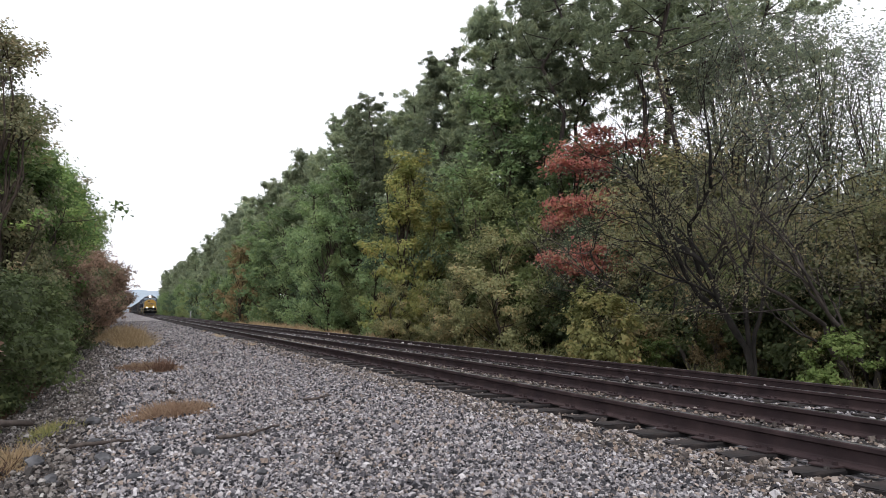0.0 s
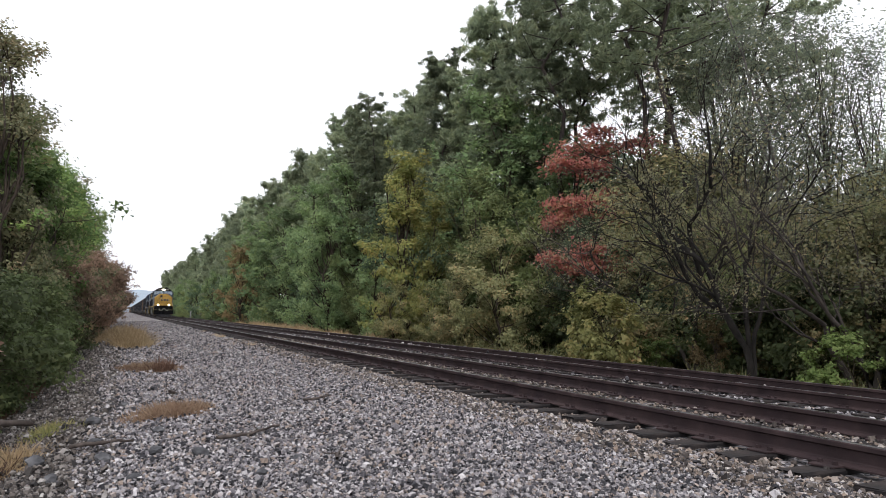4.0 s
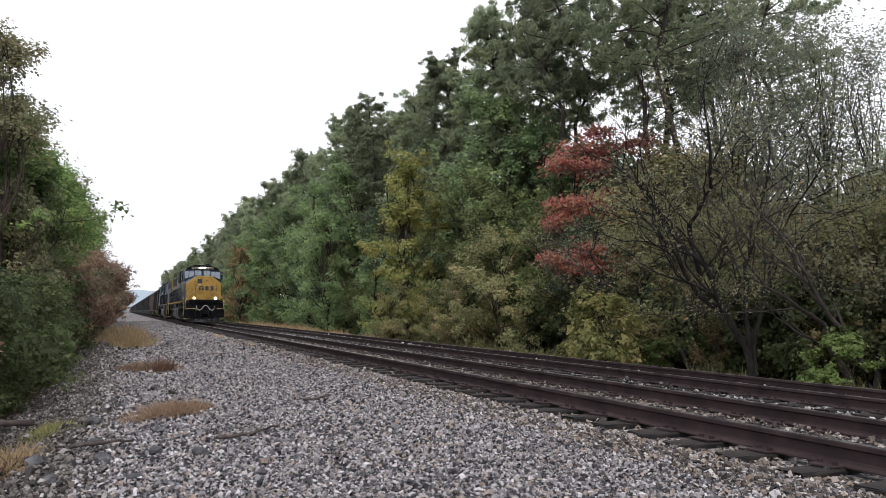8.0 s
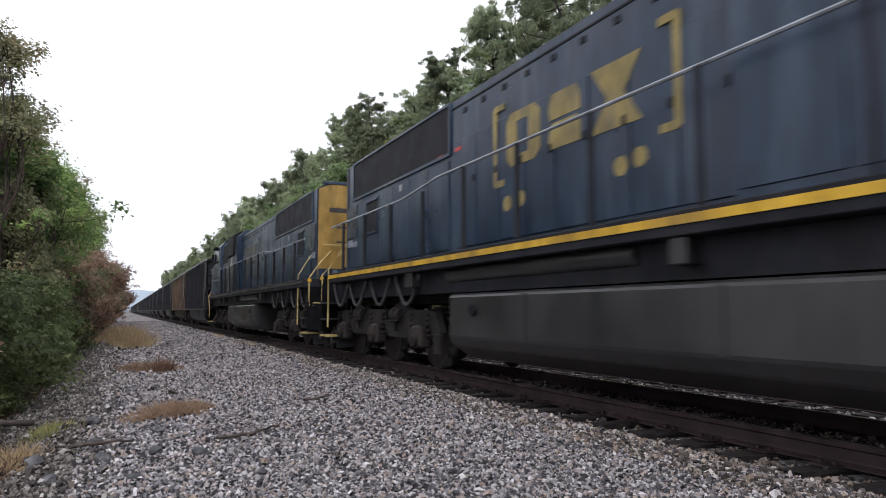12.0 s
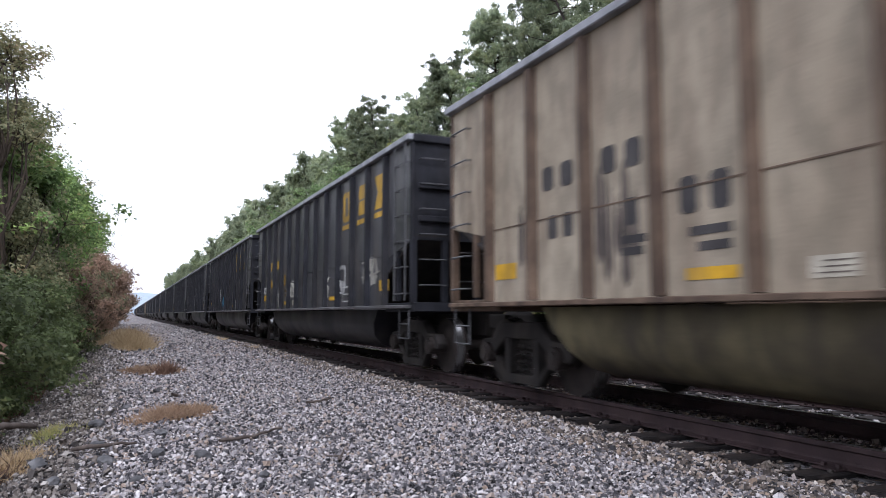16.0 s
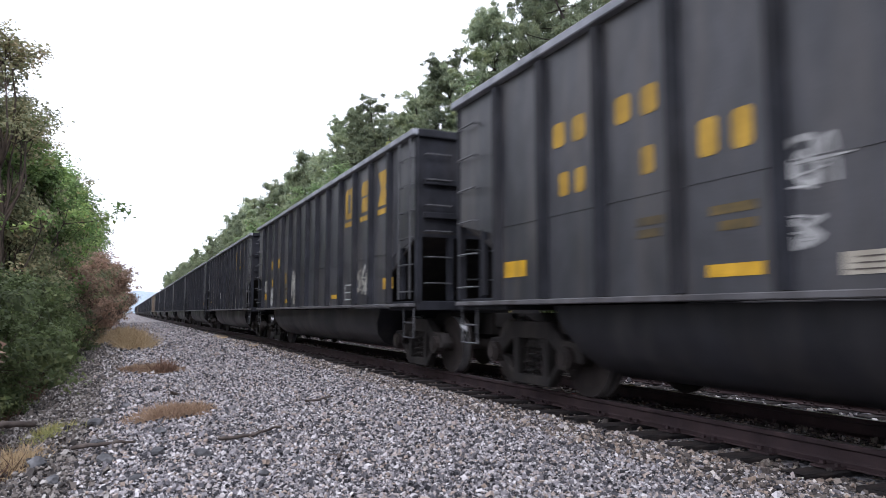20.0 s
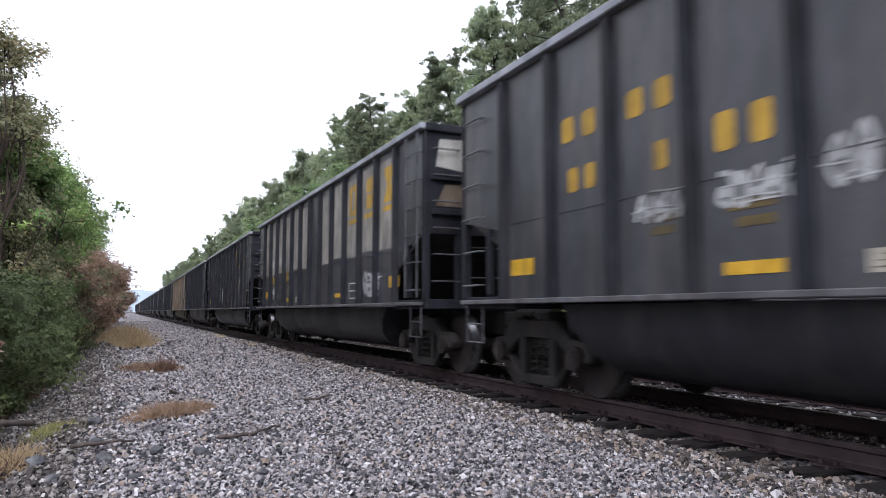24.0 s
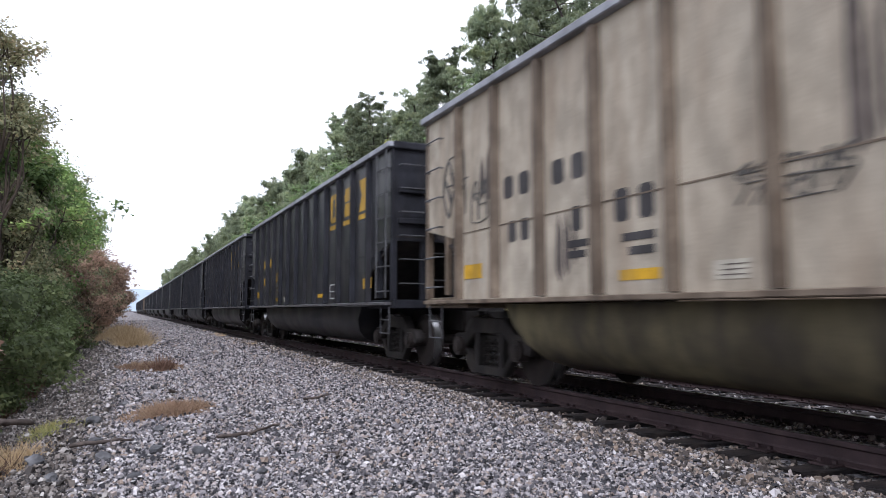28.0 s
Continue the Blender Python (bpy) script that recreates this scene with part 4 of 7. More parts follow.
SPLASHES = [(15, "white", 0.56, 1.67, 1.3, 1.0), (15, "white", -1.0, 1.75, 0.64, 0.95), (15, "white", -2.48, 1.76, 0.83, 0.55), (15, "tan", -4.54, 1.7, 0.68, 0.68),
            (17, "pale", 1.48, 1.67, 0.9, 0.45), (17, "pale", 3.44, 1.4, 0.46, 0.45), (17, "white", 5.7, 1.75, 0.6, 0.25), (17, "pale", -2.0, 1.6, 0.5, 0.6), (17, "white", -3.2, 1.7, 0.6, 0.6), (17, "pale", -5.2, 1.8, 0.8, 0.6),
            (18, "white", 1.52, 1.9, 0.93, 0.66), (18, "sky", 0.6, 1.57, 0.8, 0.5), (18, "white", -4.0, 1.7, 0.3, 0.7), (19, "white", 1.33, 1.91, 0.85, 0.75), (19, "white", 6.5, 2.9, 0.5, 0.9),
            (20, "white", 1.85, 2.03, 0.5, 0.4), (20, "white", 1.9, 1.53, 0.33, 0.24), (21, "pale", 1.6, 1.75, 0.62, 0.74), (21, "pale", 5.73, 1.82, 0.6, 0.4), (21, "white", 4.6, 1.48, 0.7, 0.48), (21, "pale", -4.6, 1.6, 0.8, 0.6),
            (24, "white", 2.45, 1.93, 0.73, 0.29), (24, "white", 3.43, 1.89, 0.7, 0.27), (24, "white", 1.68, 2.0, 0.36, 0.39), (25, "white", 4.41, 1.52, 0.75, 0.43), (25, "white", -4.78, 1.51, 0.89, 0.51),
            (26, "white", 2.47, 3.46, 0.41, 0.27), (26, "white", 3.58, 3.51, 0.53, 0.4), (26, "white", 4.51, 3.4, 0.6, 0.55), (26, "white", 1.77, 2.67, 0.15, 0.17), (26, "white", 1.11, 2.71, 0.19, 0.19), (26, "slate", 1.2, 1.73, 1.5, 1.05), (26, "pale", 1.5, 1.5, 0.5, 0.4),
            (26, "pale", -4.6, 2.0, 0.7, 0.7), (28, "dark", 0.9, 1.93, 1.0, 0.36), (28, "dark", -0.4, 2.0, 1.0, 0.36), (28, "dark", 6.35, 2.75, 0.7, 0.9), (28, "dark", 5.6, 2.45, 0.5, 0.6), (28, "soot", -1.0, 1.9, 0.8, 1.5), (28, "soot", 0.2, 2.6, 0.5, 1.8), (28, "soot", 5.39, 2.66, 0.5, 1.1), (28, "soot", 3.58, 1.69, 0.31, 0.95),
            (16, "soot", 3.59, 1.89, 0.52, 1.43), (16, "soot", 5.25, 1.85, 0.37, 1.01), (16, "soot", -0.6, 2.2, 0.5, 1.9), (16, "soot", 0.6, 1.9, 0.4, 1.3), (22, "pale", -3.6, 1.5, 0.5, 0.6), (23, "slate", -3.0, 1.6, 1.6, 0.8), (22, "white", 2.0, 1.8, 0.5, 0.3)]
for i, (k, col, y, z, w, hh) in enumerate(SPLASHES):
    y = from_end(cars[k], y)
    if col == "soot":
        soot(cars[k], y, z, w, hh, i)
    elif k == 26 and z > 2.5:
        blot(cars[k], y, z, w, hh, M["spray_" + col], i)
    elif col in ("sky", "slate", "tan"):
        blot(cars[k], y, z, w, hh, M["spray_" + col], i)
        splash(cars[k], y, z, w * 0.8, hh * 0.8, M["spray_" + ("sky" if col == "sky" else "pale")], i, x=-1.559)
    else:
        splash(cars[k], y, z, w, hh, M["spray_" + col], i, thin=0.5 if col == "dark" else 1.0)
# a crimson field with a spiky white outline runs from the wall of one car down over its tub
spikes = [(1.82, 1.14), (1.84, 1.36), (1.80, 1.62), (1.60, 1.63), (1.40, 1.72), (1.22, 1.80), (1.02, 1.9), (0.86, 1.86), (0.80, 1.72), (0.62, 1.9), (0.42, 1.88), (0.22, 1.9), (0.02, 1.66), (0.1, 1.14)]
for grow, x, col in ((1.0, -1.555, "white"), (0.86, -1.559, "crimson")):
    part("paint_patch", prism(B(), [(0.95 + (y - 0.95) * grow, 1.14 + (z - 1.14) * grow) for y, z in spikes], "x", x, x + 0.004), M["spray_" + col], cars[27])
for y, z, w, hh in ((1.34, 1.60, 0.10, 0.26), (0.66, 1.42, 0.34, 0.14)):
    blot(cars[27], y, z, w, hh, M["spray_white"], 80, x=-1.562)
blot(cars[27], 0.85, 0.84, 1.5, 0.46, M["spray_white"], 79, x=-1.4065)
blot(cars[27], 0.8, 0.87, 1.15, 0.40, M["spray_crimson"], 78, x=-1.409)
# pale sheet and rust on the leading end of the peeled car
part("pale_end_patch", prism(B(), [(-1.36, 3.28), (-0.9, 3.22), (-0.2, 3.26), (0.9, 3.22), (1.3, 3.3), (1.3, 3.74), (0.2, 3.78), (-1.3, 3.72)], "y", -HALF - 0.006, -HALF - 0.002), M["spray_pale"], cars[25])
part("rusty_end_patch", prism(B(), [(-1.36, 2.64), (0.6, 2.62), (1.3, 2.64), (1.2, 3.02), (-1.2, 3.0)], "y", -HALF - 0.006, -HALF - 0.002), M["rusty_end"], cars[25])
# one car lost its dark coat above the seam: pale panels
for y in [5.6 - 1.024 * q for q in range(12)]:
    if abs(y + 0.6) > 0.9:
        mark(cars[25], y, 2.92 + 0.03 * math.sin(9 * y), 0.84, 1.62, M["peeled"], "peeled_panel", x=-1.554)

# ---- locomotives. Their own space: cab end at -y, near side of the leading one at -x.
M["glass"], _n, _l, _p = nodes_of("sky_tinted_glass")
# the sky mirrored in the panes is put into this blue-grey base colour
_p.inputs["Base Color"].default_value = (0.115, 0.15, 0.185, 1)
_p.inputs["Roughness"].default_value, _p.inputs["Specular IOR Level"].default_value = 0.06, 0.9
_p.inputs["Coat Weight"].default_value = 0.6
M["dark_glass"], _n, _l, _p = nodes_of("dark_side_glass")
_p.inputs["Base Color"].default_value, _p.inputs["Roughness"].default_value = (0.012, 0.015, 0.018, 1), 0.15
M["lamp"], _n, _l, _p = nodes_of("lit_headlamp")
_p.inputs["Emission Color"].default_value, _p.inputs["Emission Strength"].default_value = (1.0, 0.80, 0.55, 1), 80.0
M["grille"] = surf("black_radiator_mesh", (0.010, 0.010, 0.012), (0.020, 0.020, 0.023), 3, 0.7, bump=1.0, fine=90)
M["rod"] = surf("pale_worn_handrail", (0.20, 0.22, 0.25), (0.34, 0.36, 0.39), 4, 0.5, metal=0.2, bump=0.05)
M["yel_rod"] = surf("yellow_handrail", (0.40, 0.30, 0.10), (0.50, 0.40, 0.18), 4, 0.5, bump=0.05, dirt_sheen=(0.2, 0.15, 0.06))
M["tank"] = surf("dusty_grey_tank", (0.013, 0.013, 0.015), (0.027, 0.026, 0.027), 0.9, 0.42, bump=0.05, dirt_sheen=(0.03, 0.027, 0.026), dirt_sheen_amount=0.7, spec=0.6)
M["plow"] = surf("dusty_steel_plow", (0.055, 0.056, 0.064), (0.085, 0.086, 0.095), 2, 0.6, bump=0.1, dirt_sheen=(0.04, 0.035, 0.03))
M["board"] = surf("cream_number_board", (0.42, 0.40, 0.33), (0.52, 0.50, 0.42), 3, 0.5, bump=0.03)
M["hose"] = surf("pale_rubber_hose", (0.30, 0.29, 0.26), (0.42, 0.40, 0.36), 4, 0.7, bump=0.1)
M["yel_dull"] = surf("grimy_yellow_paint", (0.24, 0.145, 0.035), (0.33, 0.21, 0.06), 1.0, 0.6, bump=0.03, dirt_sheen=(0.10, 0.07, 0.03), dirt_sheen_amount=0.6)
M["red"] = surf("red_lens", (0.35, 0.03, 0.02), (0.42, 0.04, 0.03), 4, 0.3, bump=0)


def loco_truck(L, y, e):
    t = new("truck")
    t.parent = L
    t.matrix_basis = pose(0, y, 0)
    axles = (-2.2, 0.0, 2.2)
    for yy in axles:
        put_wheelset(t, LOCO_WHEELS, yy, 0.533, "loco")
    for s in (-1, 1):
        bm = B()
        up = [(-3.0, 0.62), (-2.75, 0.98), (-1.6, 1.02), (-1.2, 1.16), (-0.7, 1.02), (0.7, 1.02), (1.2, 1.16), (1.6, 1.02), (2.75, 0.98), (3.0, 0.62),
              (2.75, 0.55), (2.6, 0.72), (1.85, 0.72), (1.6, 0.50), (0.65, 0.50), (0.4, 0.72), (-0.4, 0.72), (-0.65, 0.50), (-1.6, 0.50), (-1.85, 0.72), (-2.6, 0.72), (-2.75, 0.55)]
        prism(bm, up, "x", s * 0.98, s * 1.14, 0.015)
        part("side_frame", bm, M["under"], t)
        for yy in axles:
            bm = box(B(), min(s * 1.0, s * 1.24), max(s * 1.0, s * 1.24), yy - 0.2, yy + 0.2, 0.36, 0.74, 0.04)
            cyl(bm, (s * 1.24, yy, 0.54), (s * 1.30, yy, 0.54), 0.15, 16)
            cyl(bm, (s * 1.30, yy, 0.54), (s * 1.32, yy, 0.54), 0.07, 10)
            part("journal_box", bm, M["wheel"], t)
            for dy in (-0.36, 0.36):
                bm = pipe(B(), [(s * 1.1 + 0.07 * math.cos(k * 0.9), yy + dy + 0.07 * math.sin(k * 0.9), 0.52 + k * 0.013) for k in range(36)], 0.02, 4)
                part("spring", bm, M["under"], t)
        for yy in (-1.1, 1.1):
            bm = cyl(B(), (s * 1.12, yy - 0.25, 0.92), (s * 1.12, yy + 0.2, 0.92), 0.12, 12)
            cyl(bm, (s * 1.12, yy + 0.2, 0.92), (s * 1.12, yy + 0.45, 0.92), 0.03, 6)
            smooth(part("brake_cylinder", bm, M["wheel"], t))
            part("damper", cyl(B(), (s * 1.2, yy, 1.02), (s * 1.2, yy, 0.62), 0.045, 8), M["under"], t)
            bm = pipe(B(), [(s * 1.16, yy - 0.6, 1.1), (s * 1.24, yy - 0.3, 0.82), (s * 1.24, yy + 0.3, 0.80), (s * 1.16, yy + 0.6, 1.1)], 0.022, 5)
            part("air_hose", bm, M["rib"], t)
        for y0 in (-3.12, 2.86):
            part("sand_bracket", box(B(), min(s * 1.1, s * 1.2), max(s * 1.1, s * 1.2), y0, y0 + 0.26, 0.28, 0.62, 0.02), M["under"], t)
    part("bolster", box(B(), -0.95, 0.95, -2.6, 2.6, 0.62, 0.95, 0.02), M["under"], t)
    return t


def locomotive(label, lit, hood_end, H=9.9):
    """A six-axle freight diesel with a wide nose, cab, inverter cabinet, engine hood and flared radiators."""
    L = thing("diesel_locomotive", label, "locomotive", "coal train")
    blue, W = M["blue"], 1.46
    deck, well = (0.5, 1.0) if hood_end else (0.95, 0.78)
    # nose: chamfered front with slanted side panels
    front = [(-1.36, 1.84), (-1.36, 3.20), (-0.60, 3.80), (0.60, 3.80), (1.36, 3.20), (1.36, 1.84)]
    back = [(-W, 1.84), (-W, 3.35), (-0.62, 3.86), (0.62, 3.86), (W, 3.35), (W, 1.84)]
    bm = B()
    fv = [bm.verts.new((a, -10.38, b)) for a, b in front]
    mv = [bm.verts.new((a, -10.0, b)) for a, b in [(-W, 1.84), (-W, 3.26), (-0.58, 3.82), (0.58, 3.82), (W, 3.26), (W, 1.84)]]
    bv = [bm.verts.new((a, -9.1, b)) for a, b in back]
    bm.faces.new(fv)
    bm.faces.new(bv[::-1])
    for p, q in ((fv, mv), (mv, bv)):
        for i in range(6):
            bm.faces.new((p[i], q[i], q[(i + 1) % 6], p[(i + 1) % 6]))
    bmesh.ops.recalc_face_normals(bm, faces=bm.faces[:])
    bmesh.ops.bevel(bm, geom=[e for e in bm.edges if all(v in fv for v in e.verts)], offset=0.05, segments=3, affect="EDGES", profile=0.5)
    nose = part("nose", bm, [blue, M["yel_paint"]], L, "yellow-fronted nose with slanted blue side panels")
    for p in nose.data.polygons:
        p.material_index = 1 if p.normal.y < -0.72 or (p.center.z > 3.3 and p.center.y < -10.1 and p.normal.y < -0.3) else 0
    # nose door with its small window, seams and latches
    bm = box(B(), -0.72, -0.70, -10.395, -10.37, 1.95, 3.62)
    box(bm, 0.08, 0.095, -10.395, -10.37, 1.95, 3.62)
    part("door_seam", bm, M["yel_paint"], nose)
    part("door_window", box(B(), -0.50, -0.16, -10.40, -10.37, 3.22, 3.56, 0.01), M["dark_glass"], nose)
    part("window_frame", box(box(B(), -0.53, -0.13, -10.392, -10.37, 3.19, 3.22), -0.53, -0.13, -10.392, -10.37, 3.56, 3.59), M["yel_paint"], nose)
    part("placard", box(B(), -0.42, -0.22, -10.388, -10.376, 3.08, 3.17), M["white"], nose)
    for x, z in ((-0.66, 3.35), (-0.66, 2.35), (0.2, 3.44), (0.62, 2.3), (0.35, 2.02)):
        part("latch", box(B(), x - 0.05, x + 0.05, -10.41, -10.375, z - 0.025, z + 0.025, 0.006), M["rib"], nose)
    # the emblem: plain dark shapes between two brackets
    for x, w, zz, hh in ((-0.64, 0.03, 2.80, 0.46), (-0.60, 0.08, 3.02, 0.03), (-0.60, 0.08, 2.58, 0.03), (0.98, 0.03, 2.80, 0.46), (0.94, 0.08, 3.02, 0.03), (0.94, 0.08, 2.58, 0.03), (-0.3, 0.07, 2.46, 0.07), (-0.15, 0.07, 2.44, 0.07), (0.8, 0.07, 2.44, 0.07)):
        part("emblem_bar", box(B(), x - w / 2, x + w / 2, -10.387, -10.376, zz - hh / 2, zz + hh / 2), M["blue"], nose)
    for kind, x in enumerate((-0.20, 0.22, 0.64)):
        bm = B()
        for pts in shape_outlines(kind, 0.19, 0.17):
            prism(bm, [(x + u, 2.82 + v) for u, v in pts], "y", -10.387, -10.376)
        part("emblem_shape", bm, M["blue"], nose)
    for a, b in ((-0.72, -0.05), (0.62, 1.12)):
        part("nose_handrail", pipe(B(), [(a, -10.38, 2.92), (a, -10.5, 2.92), (b, -10.5, 2.90), (b, -10.38, 2.90)], 0.018, 6), M["yel_rod"], nose)
    # cab
    cabsec = [(-W, 1.84), (-W, 4.22), (-1.2, 4.50), (-0.62, 4.72), (0.62, 4.72), (1.2, 4.50), (W, 4.22), (W, 1.84)]
    bm = prism(B(), cabsec, "y", -9.12, -6.4)
    for v in bm.verts:
        if v.co.y < -9 and v.co.z > 4.0:
            v.co.y += 0.32 * (v.co.z - 3.6) / 1.1
    cab = part("cab", bm, blue, L)
    bm = prism(B(), [(-1.2, 4.49), (-0.62, 4.71), (0.62, 4.71), (1.2, 4.49), (1.2, 4.53), (0.62, 4.77), (-0.62, 4.77), (-1.2, 4.53)], "y", -9.05, -6.35)
    part("roof", bm, M["rib"], cab)
    # windscreen panes on the sloping front
    for x0, x1, z0, z1 in ((-1.38, -0.66, 3.62, 4.24), (-0.58, -0.10, 3.90, 4.32), (0.10, 0.58, 3.90, 4.32), (0.66, 1.38, 3.62, 4.24)):
        bm = B()
        def yf(z):
            return -9.135 + 0.32 * max(z - 3.6, 0) / 1.1 * (1 if z > 3.9 else 0.75)
        lo = [z0 + 0.36 * max(0.0, 1.38 - abs(u)) if abs(x0 + x1) > 1.5 else z0 for u in (x0, x1)]
        q = [(x0, lo[0]), (x1, lo[1]), (x1, z1), (x0, z1)]
        a = [bm.verts.new((u, yf(z) - 0.02, z)) for u, z in q]
        b = [bm.verts.new((u, yf(z) + 0.05, z)) for u, z in q]
        bm.faces.new(a)
        bm.faces.new(b[::-1])
        for i in range(4):
            bm.faces.new((a[i], b[i], b[(i + 1) % 4], a[(i + 1) % 4]))
        bmesh.ops.recalc_face_normals(bm, faces=bm.faces[:])
        part("windscreen_pane", bm, M["glass"], cab)
        part("wiper", pipe(B(), [((x0 + x1) / 2, yf(z1) - 0.05, z1), ((x0 + x1) / 2 - 0.1, yf(z0) - 0.05, z0 + 0.1)], 0.012, 4), M["rib"], cab)
    for s in (-1, 1):
        for y0, y1, z0, z1 in ((-8.65, -7.95, 3.58, 4.18), (-7.87, -7.15, 3.58, 4.18)):
            part("side_window", box(B(), min(s * (W - 0.06), s * (W + 0.006)), max(s * (W - 0.06), s * (W + 0.006)), y0, y1, z0, z1, 0.004), M["dark_glass"], cab)
            part("window_frame", box(B(), min(s * (W - 0.02), s * (W + 0.025)), max(s * (W - 0.02), s * (W + 0.025)), y0 - 0.05, y0, z0 - 0.04, z1 + 0.04), blue, cab)
        part("arm_rest", box(B(), min(s * W, s * (W + 0.10)), max(s * W, s * (W + 0.10)), -8.75, -7.05, 3.46, 3.52, 0.01), M["rib"], cab)
        part("sun_shade", box(B(), min(s * W, s * (W + 0.16)), max(s * W, s * (W + 0.16)), -8.75, -7.05, 4.21, 4.24), M["rib"], cab)
        part("mirror", box(B(), min(s * (W + 0.02), s * (W + 0.14)), max(s * (W + 0.02), s * (W + 0.14)), -8.92, -8.88, 3.6, 4.0, 0.01), M["rib"], cab)
        part("grab_rail", pipe(B(), [(s * W, -9.0, 2.57), (s * (W + 0.08), -9.0, 2.57), (s * (W + 0.08), -7.0, 2.55), (s * W, -7.0, 2.55)], 0.016, 6), M["rod"], cab)
        part("grab_rail", pipe(B(), [(s * W, -9.95, 3.20), (s * (W + 0.07), -9.95, 3.20), (s * (W + 0.07), -9.2, 3.30), (s * W, -9.2, 3.30)], 0.015, 6), M["rod"], cab)
        for y in (-8.55, -8.27, -7.99, -7.71):
            for z in (2.93, 3.15):
                part("number_bar", box(B(), min(s * W, s * (W + 0.005)), max(s * W, s * (W + 0.005)), y - 0.095, y + 0.095, z - 0.085, z + 0.085), M["ghost"] if hood_end else M["yel_faded"], cab)
        bolt = [(-8.72, 2.74), (-8.25, 2.78), (-8.30, 2.70), (-7.75, 2.76), (-7.72, 2.66), (-8.20, 2.62), (-8.12, 2.70)]
        part("bolt_stripe", prism(B(), bolt, "x", s * W, s * (W + 0.005)), M["ghost"] if hood_end else M["yel_faded"], cab)
        for y, z in ((-9.3, 2.5), (-8.9, 2.42), (-8.4, 2.5), (-7.4, 2.45)):
            part("access_plate", box(B(), min(s * W, s * (W + 0.012)), max(s * W, s * (W + 0.012)), y - 0.06, y + 0.06, z - 0.05, z + 0.05, 0.004), blue, cab)
    for s in (-1, 1):
        nb = part("number_board", box(B(), s * 0.58 - 0.28, s * 0.58 + 0.28, -8.99, -8.84, 4.43, 4.62, 0.03), M["board"], cab, "white number board with dark bars")
        for k in range(4):
            x = s * 0.58 - 0.18 + k * 0.12
            part("number_bar", box(B(), x - 0.04, x + 0.04, -9.0, -8.988, 4.465, 4.585), M["dark_mark"], nb)
    part("visor", prism(B(), [(-1.40, 4.27), (-1.2, 4.50), (-0.62, 4.71), (0.62, 4.71), (1.2, 4.50), (1.40, 4.27), (0.9, 4.36), (-0.9, 4.36)], "y", -8.95, -8.70), M["rib"], cab)
    hl = part("headlight", box(B(), -0.22, 0.22, -9.0, -8.8, 4.40, 4.66, 0.04), M["rib"], cab)
    for x in (-0.105, 0.105):
        part("lens", cyl(B(), (x, -9.02, 4.54), (x, -8.98, 4.54), 0.075, 16), M["lamp"] if lit else M["glass"], hl)
    bm = cyl(B(), (0.5, -7.6, 4.74), (0.5, -7.2, 4.86), 0.05, 8)
    for x, a in ((0.42, -8.1), (0.58, -8.1), (0.5, -8.2)):
        cyl(bm, (x, -7.5, 4.84), (x, a, 4.86), 0.03, 8, 0.09)
    part("horn", bm, M["rib"], cab)
    # inverter cabinet with black panels, and the doorway recess behind the cab
    cabinet = part("inverter_cabinet", prism(B(), [(-W + 0.14, 1.84), (-W + 0.14, 4.25), (-1.0, 4.56), (1.0, 4.56), (W - 0.14, 4.25), (W - 0.14, 1.84)], "y", -6.4, -1.5), blue, L)
    for s in (-1, 1):
        part("dark_panel", box(B(), min(s * 1.30, s * 1.345), max(s * 1.30, s * 1.345), -6.1, -4.35, 3.3, 4.2, 0.01), M["grille"], cabinet)
        part("air_intake", prism(B(), [(s * 1.30, 3.45), (s * 1.42, 3.50), (s * 1.42, 4.40), (s * 1.0, 4.62), (s * 1.0, 3.45)], "y", -4.2, -2.2, 0.01), M["grille"], cabinet, "black slatted air intake box")
        for y0 in (-5.5, -4.5, -3.5, -2.5):
            part("cabinet_door", box(B(), min(s * 1.31, s * 1.335), max(s * 1.31, s * 1.335), y0 + 0.03, y0 + 0.95, 1.95, 3.28, 0.006), blue, cabinet)
        part("cab_door", box(B(), min(s * 1.31, s * 1.34), max(s * 1.31, s * 1.34), -6.3, -5.6, 1.9, 3.3, 0.006), blue, cabinet)
        if hood_end:
            part("navy_panel", box(B(), min(s * 1.32, s * 1.342), max(s * 1.32, s * 1.342), -6.38, -1.55, 1.9, 3.9, 0.004), M["navy"], cabinet, "freshly painted navy panel")
            part("white_slash", prism(B(), [(-4.2, 1.95), (-3.85, 1.95), (-3.45, 2.7), (-2.8, 3.7), (-3.2, 3.7), (-3.7, 2.9)], "x", s * 1.338, s * 1.348), M["board"], cabinet)
            for z0 in (2.55, 3.05):
                part("white_bar", box(B(), min(s * 1.338, s * 1.348), max(s * 1.338, s * 1.348), -5.6, -4.5, z0, z0 + 0.07), M["board"], cabinet)
        part("warning_label", box(B(), min(s * 1.335, s * 1.345), max(s * 1.335, s * 1.345), -4.6, -4.35, 3.05, 3.15), M["white"], cabinet)
    # engine hood with doors; its rear end at H, black radiator grilles near it
    hw = 1.12
    hood = part("hood", prism(B(), [(-hw, 1.84), (-hw, 4.30), (-0.80, 4.50), (0.80, 4.50), (hw, 4.30), (hw, 1.84)], "y", -1.5, H), blue, L)
    for s in (-1, 1):
        def slab(name, y0, y1, z0, z1, mat, lift=0.02, bevel=0.006):
            return part(name, box(B(), min(s * hw, s * (hw + lift)), max(s * hw, s * (hw + lift)), y0, y1, z0, z1, bevel), mat, hood)
        y0 = -1.4
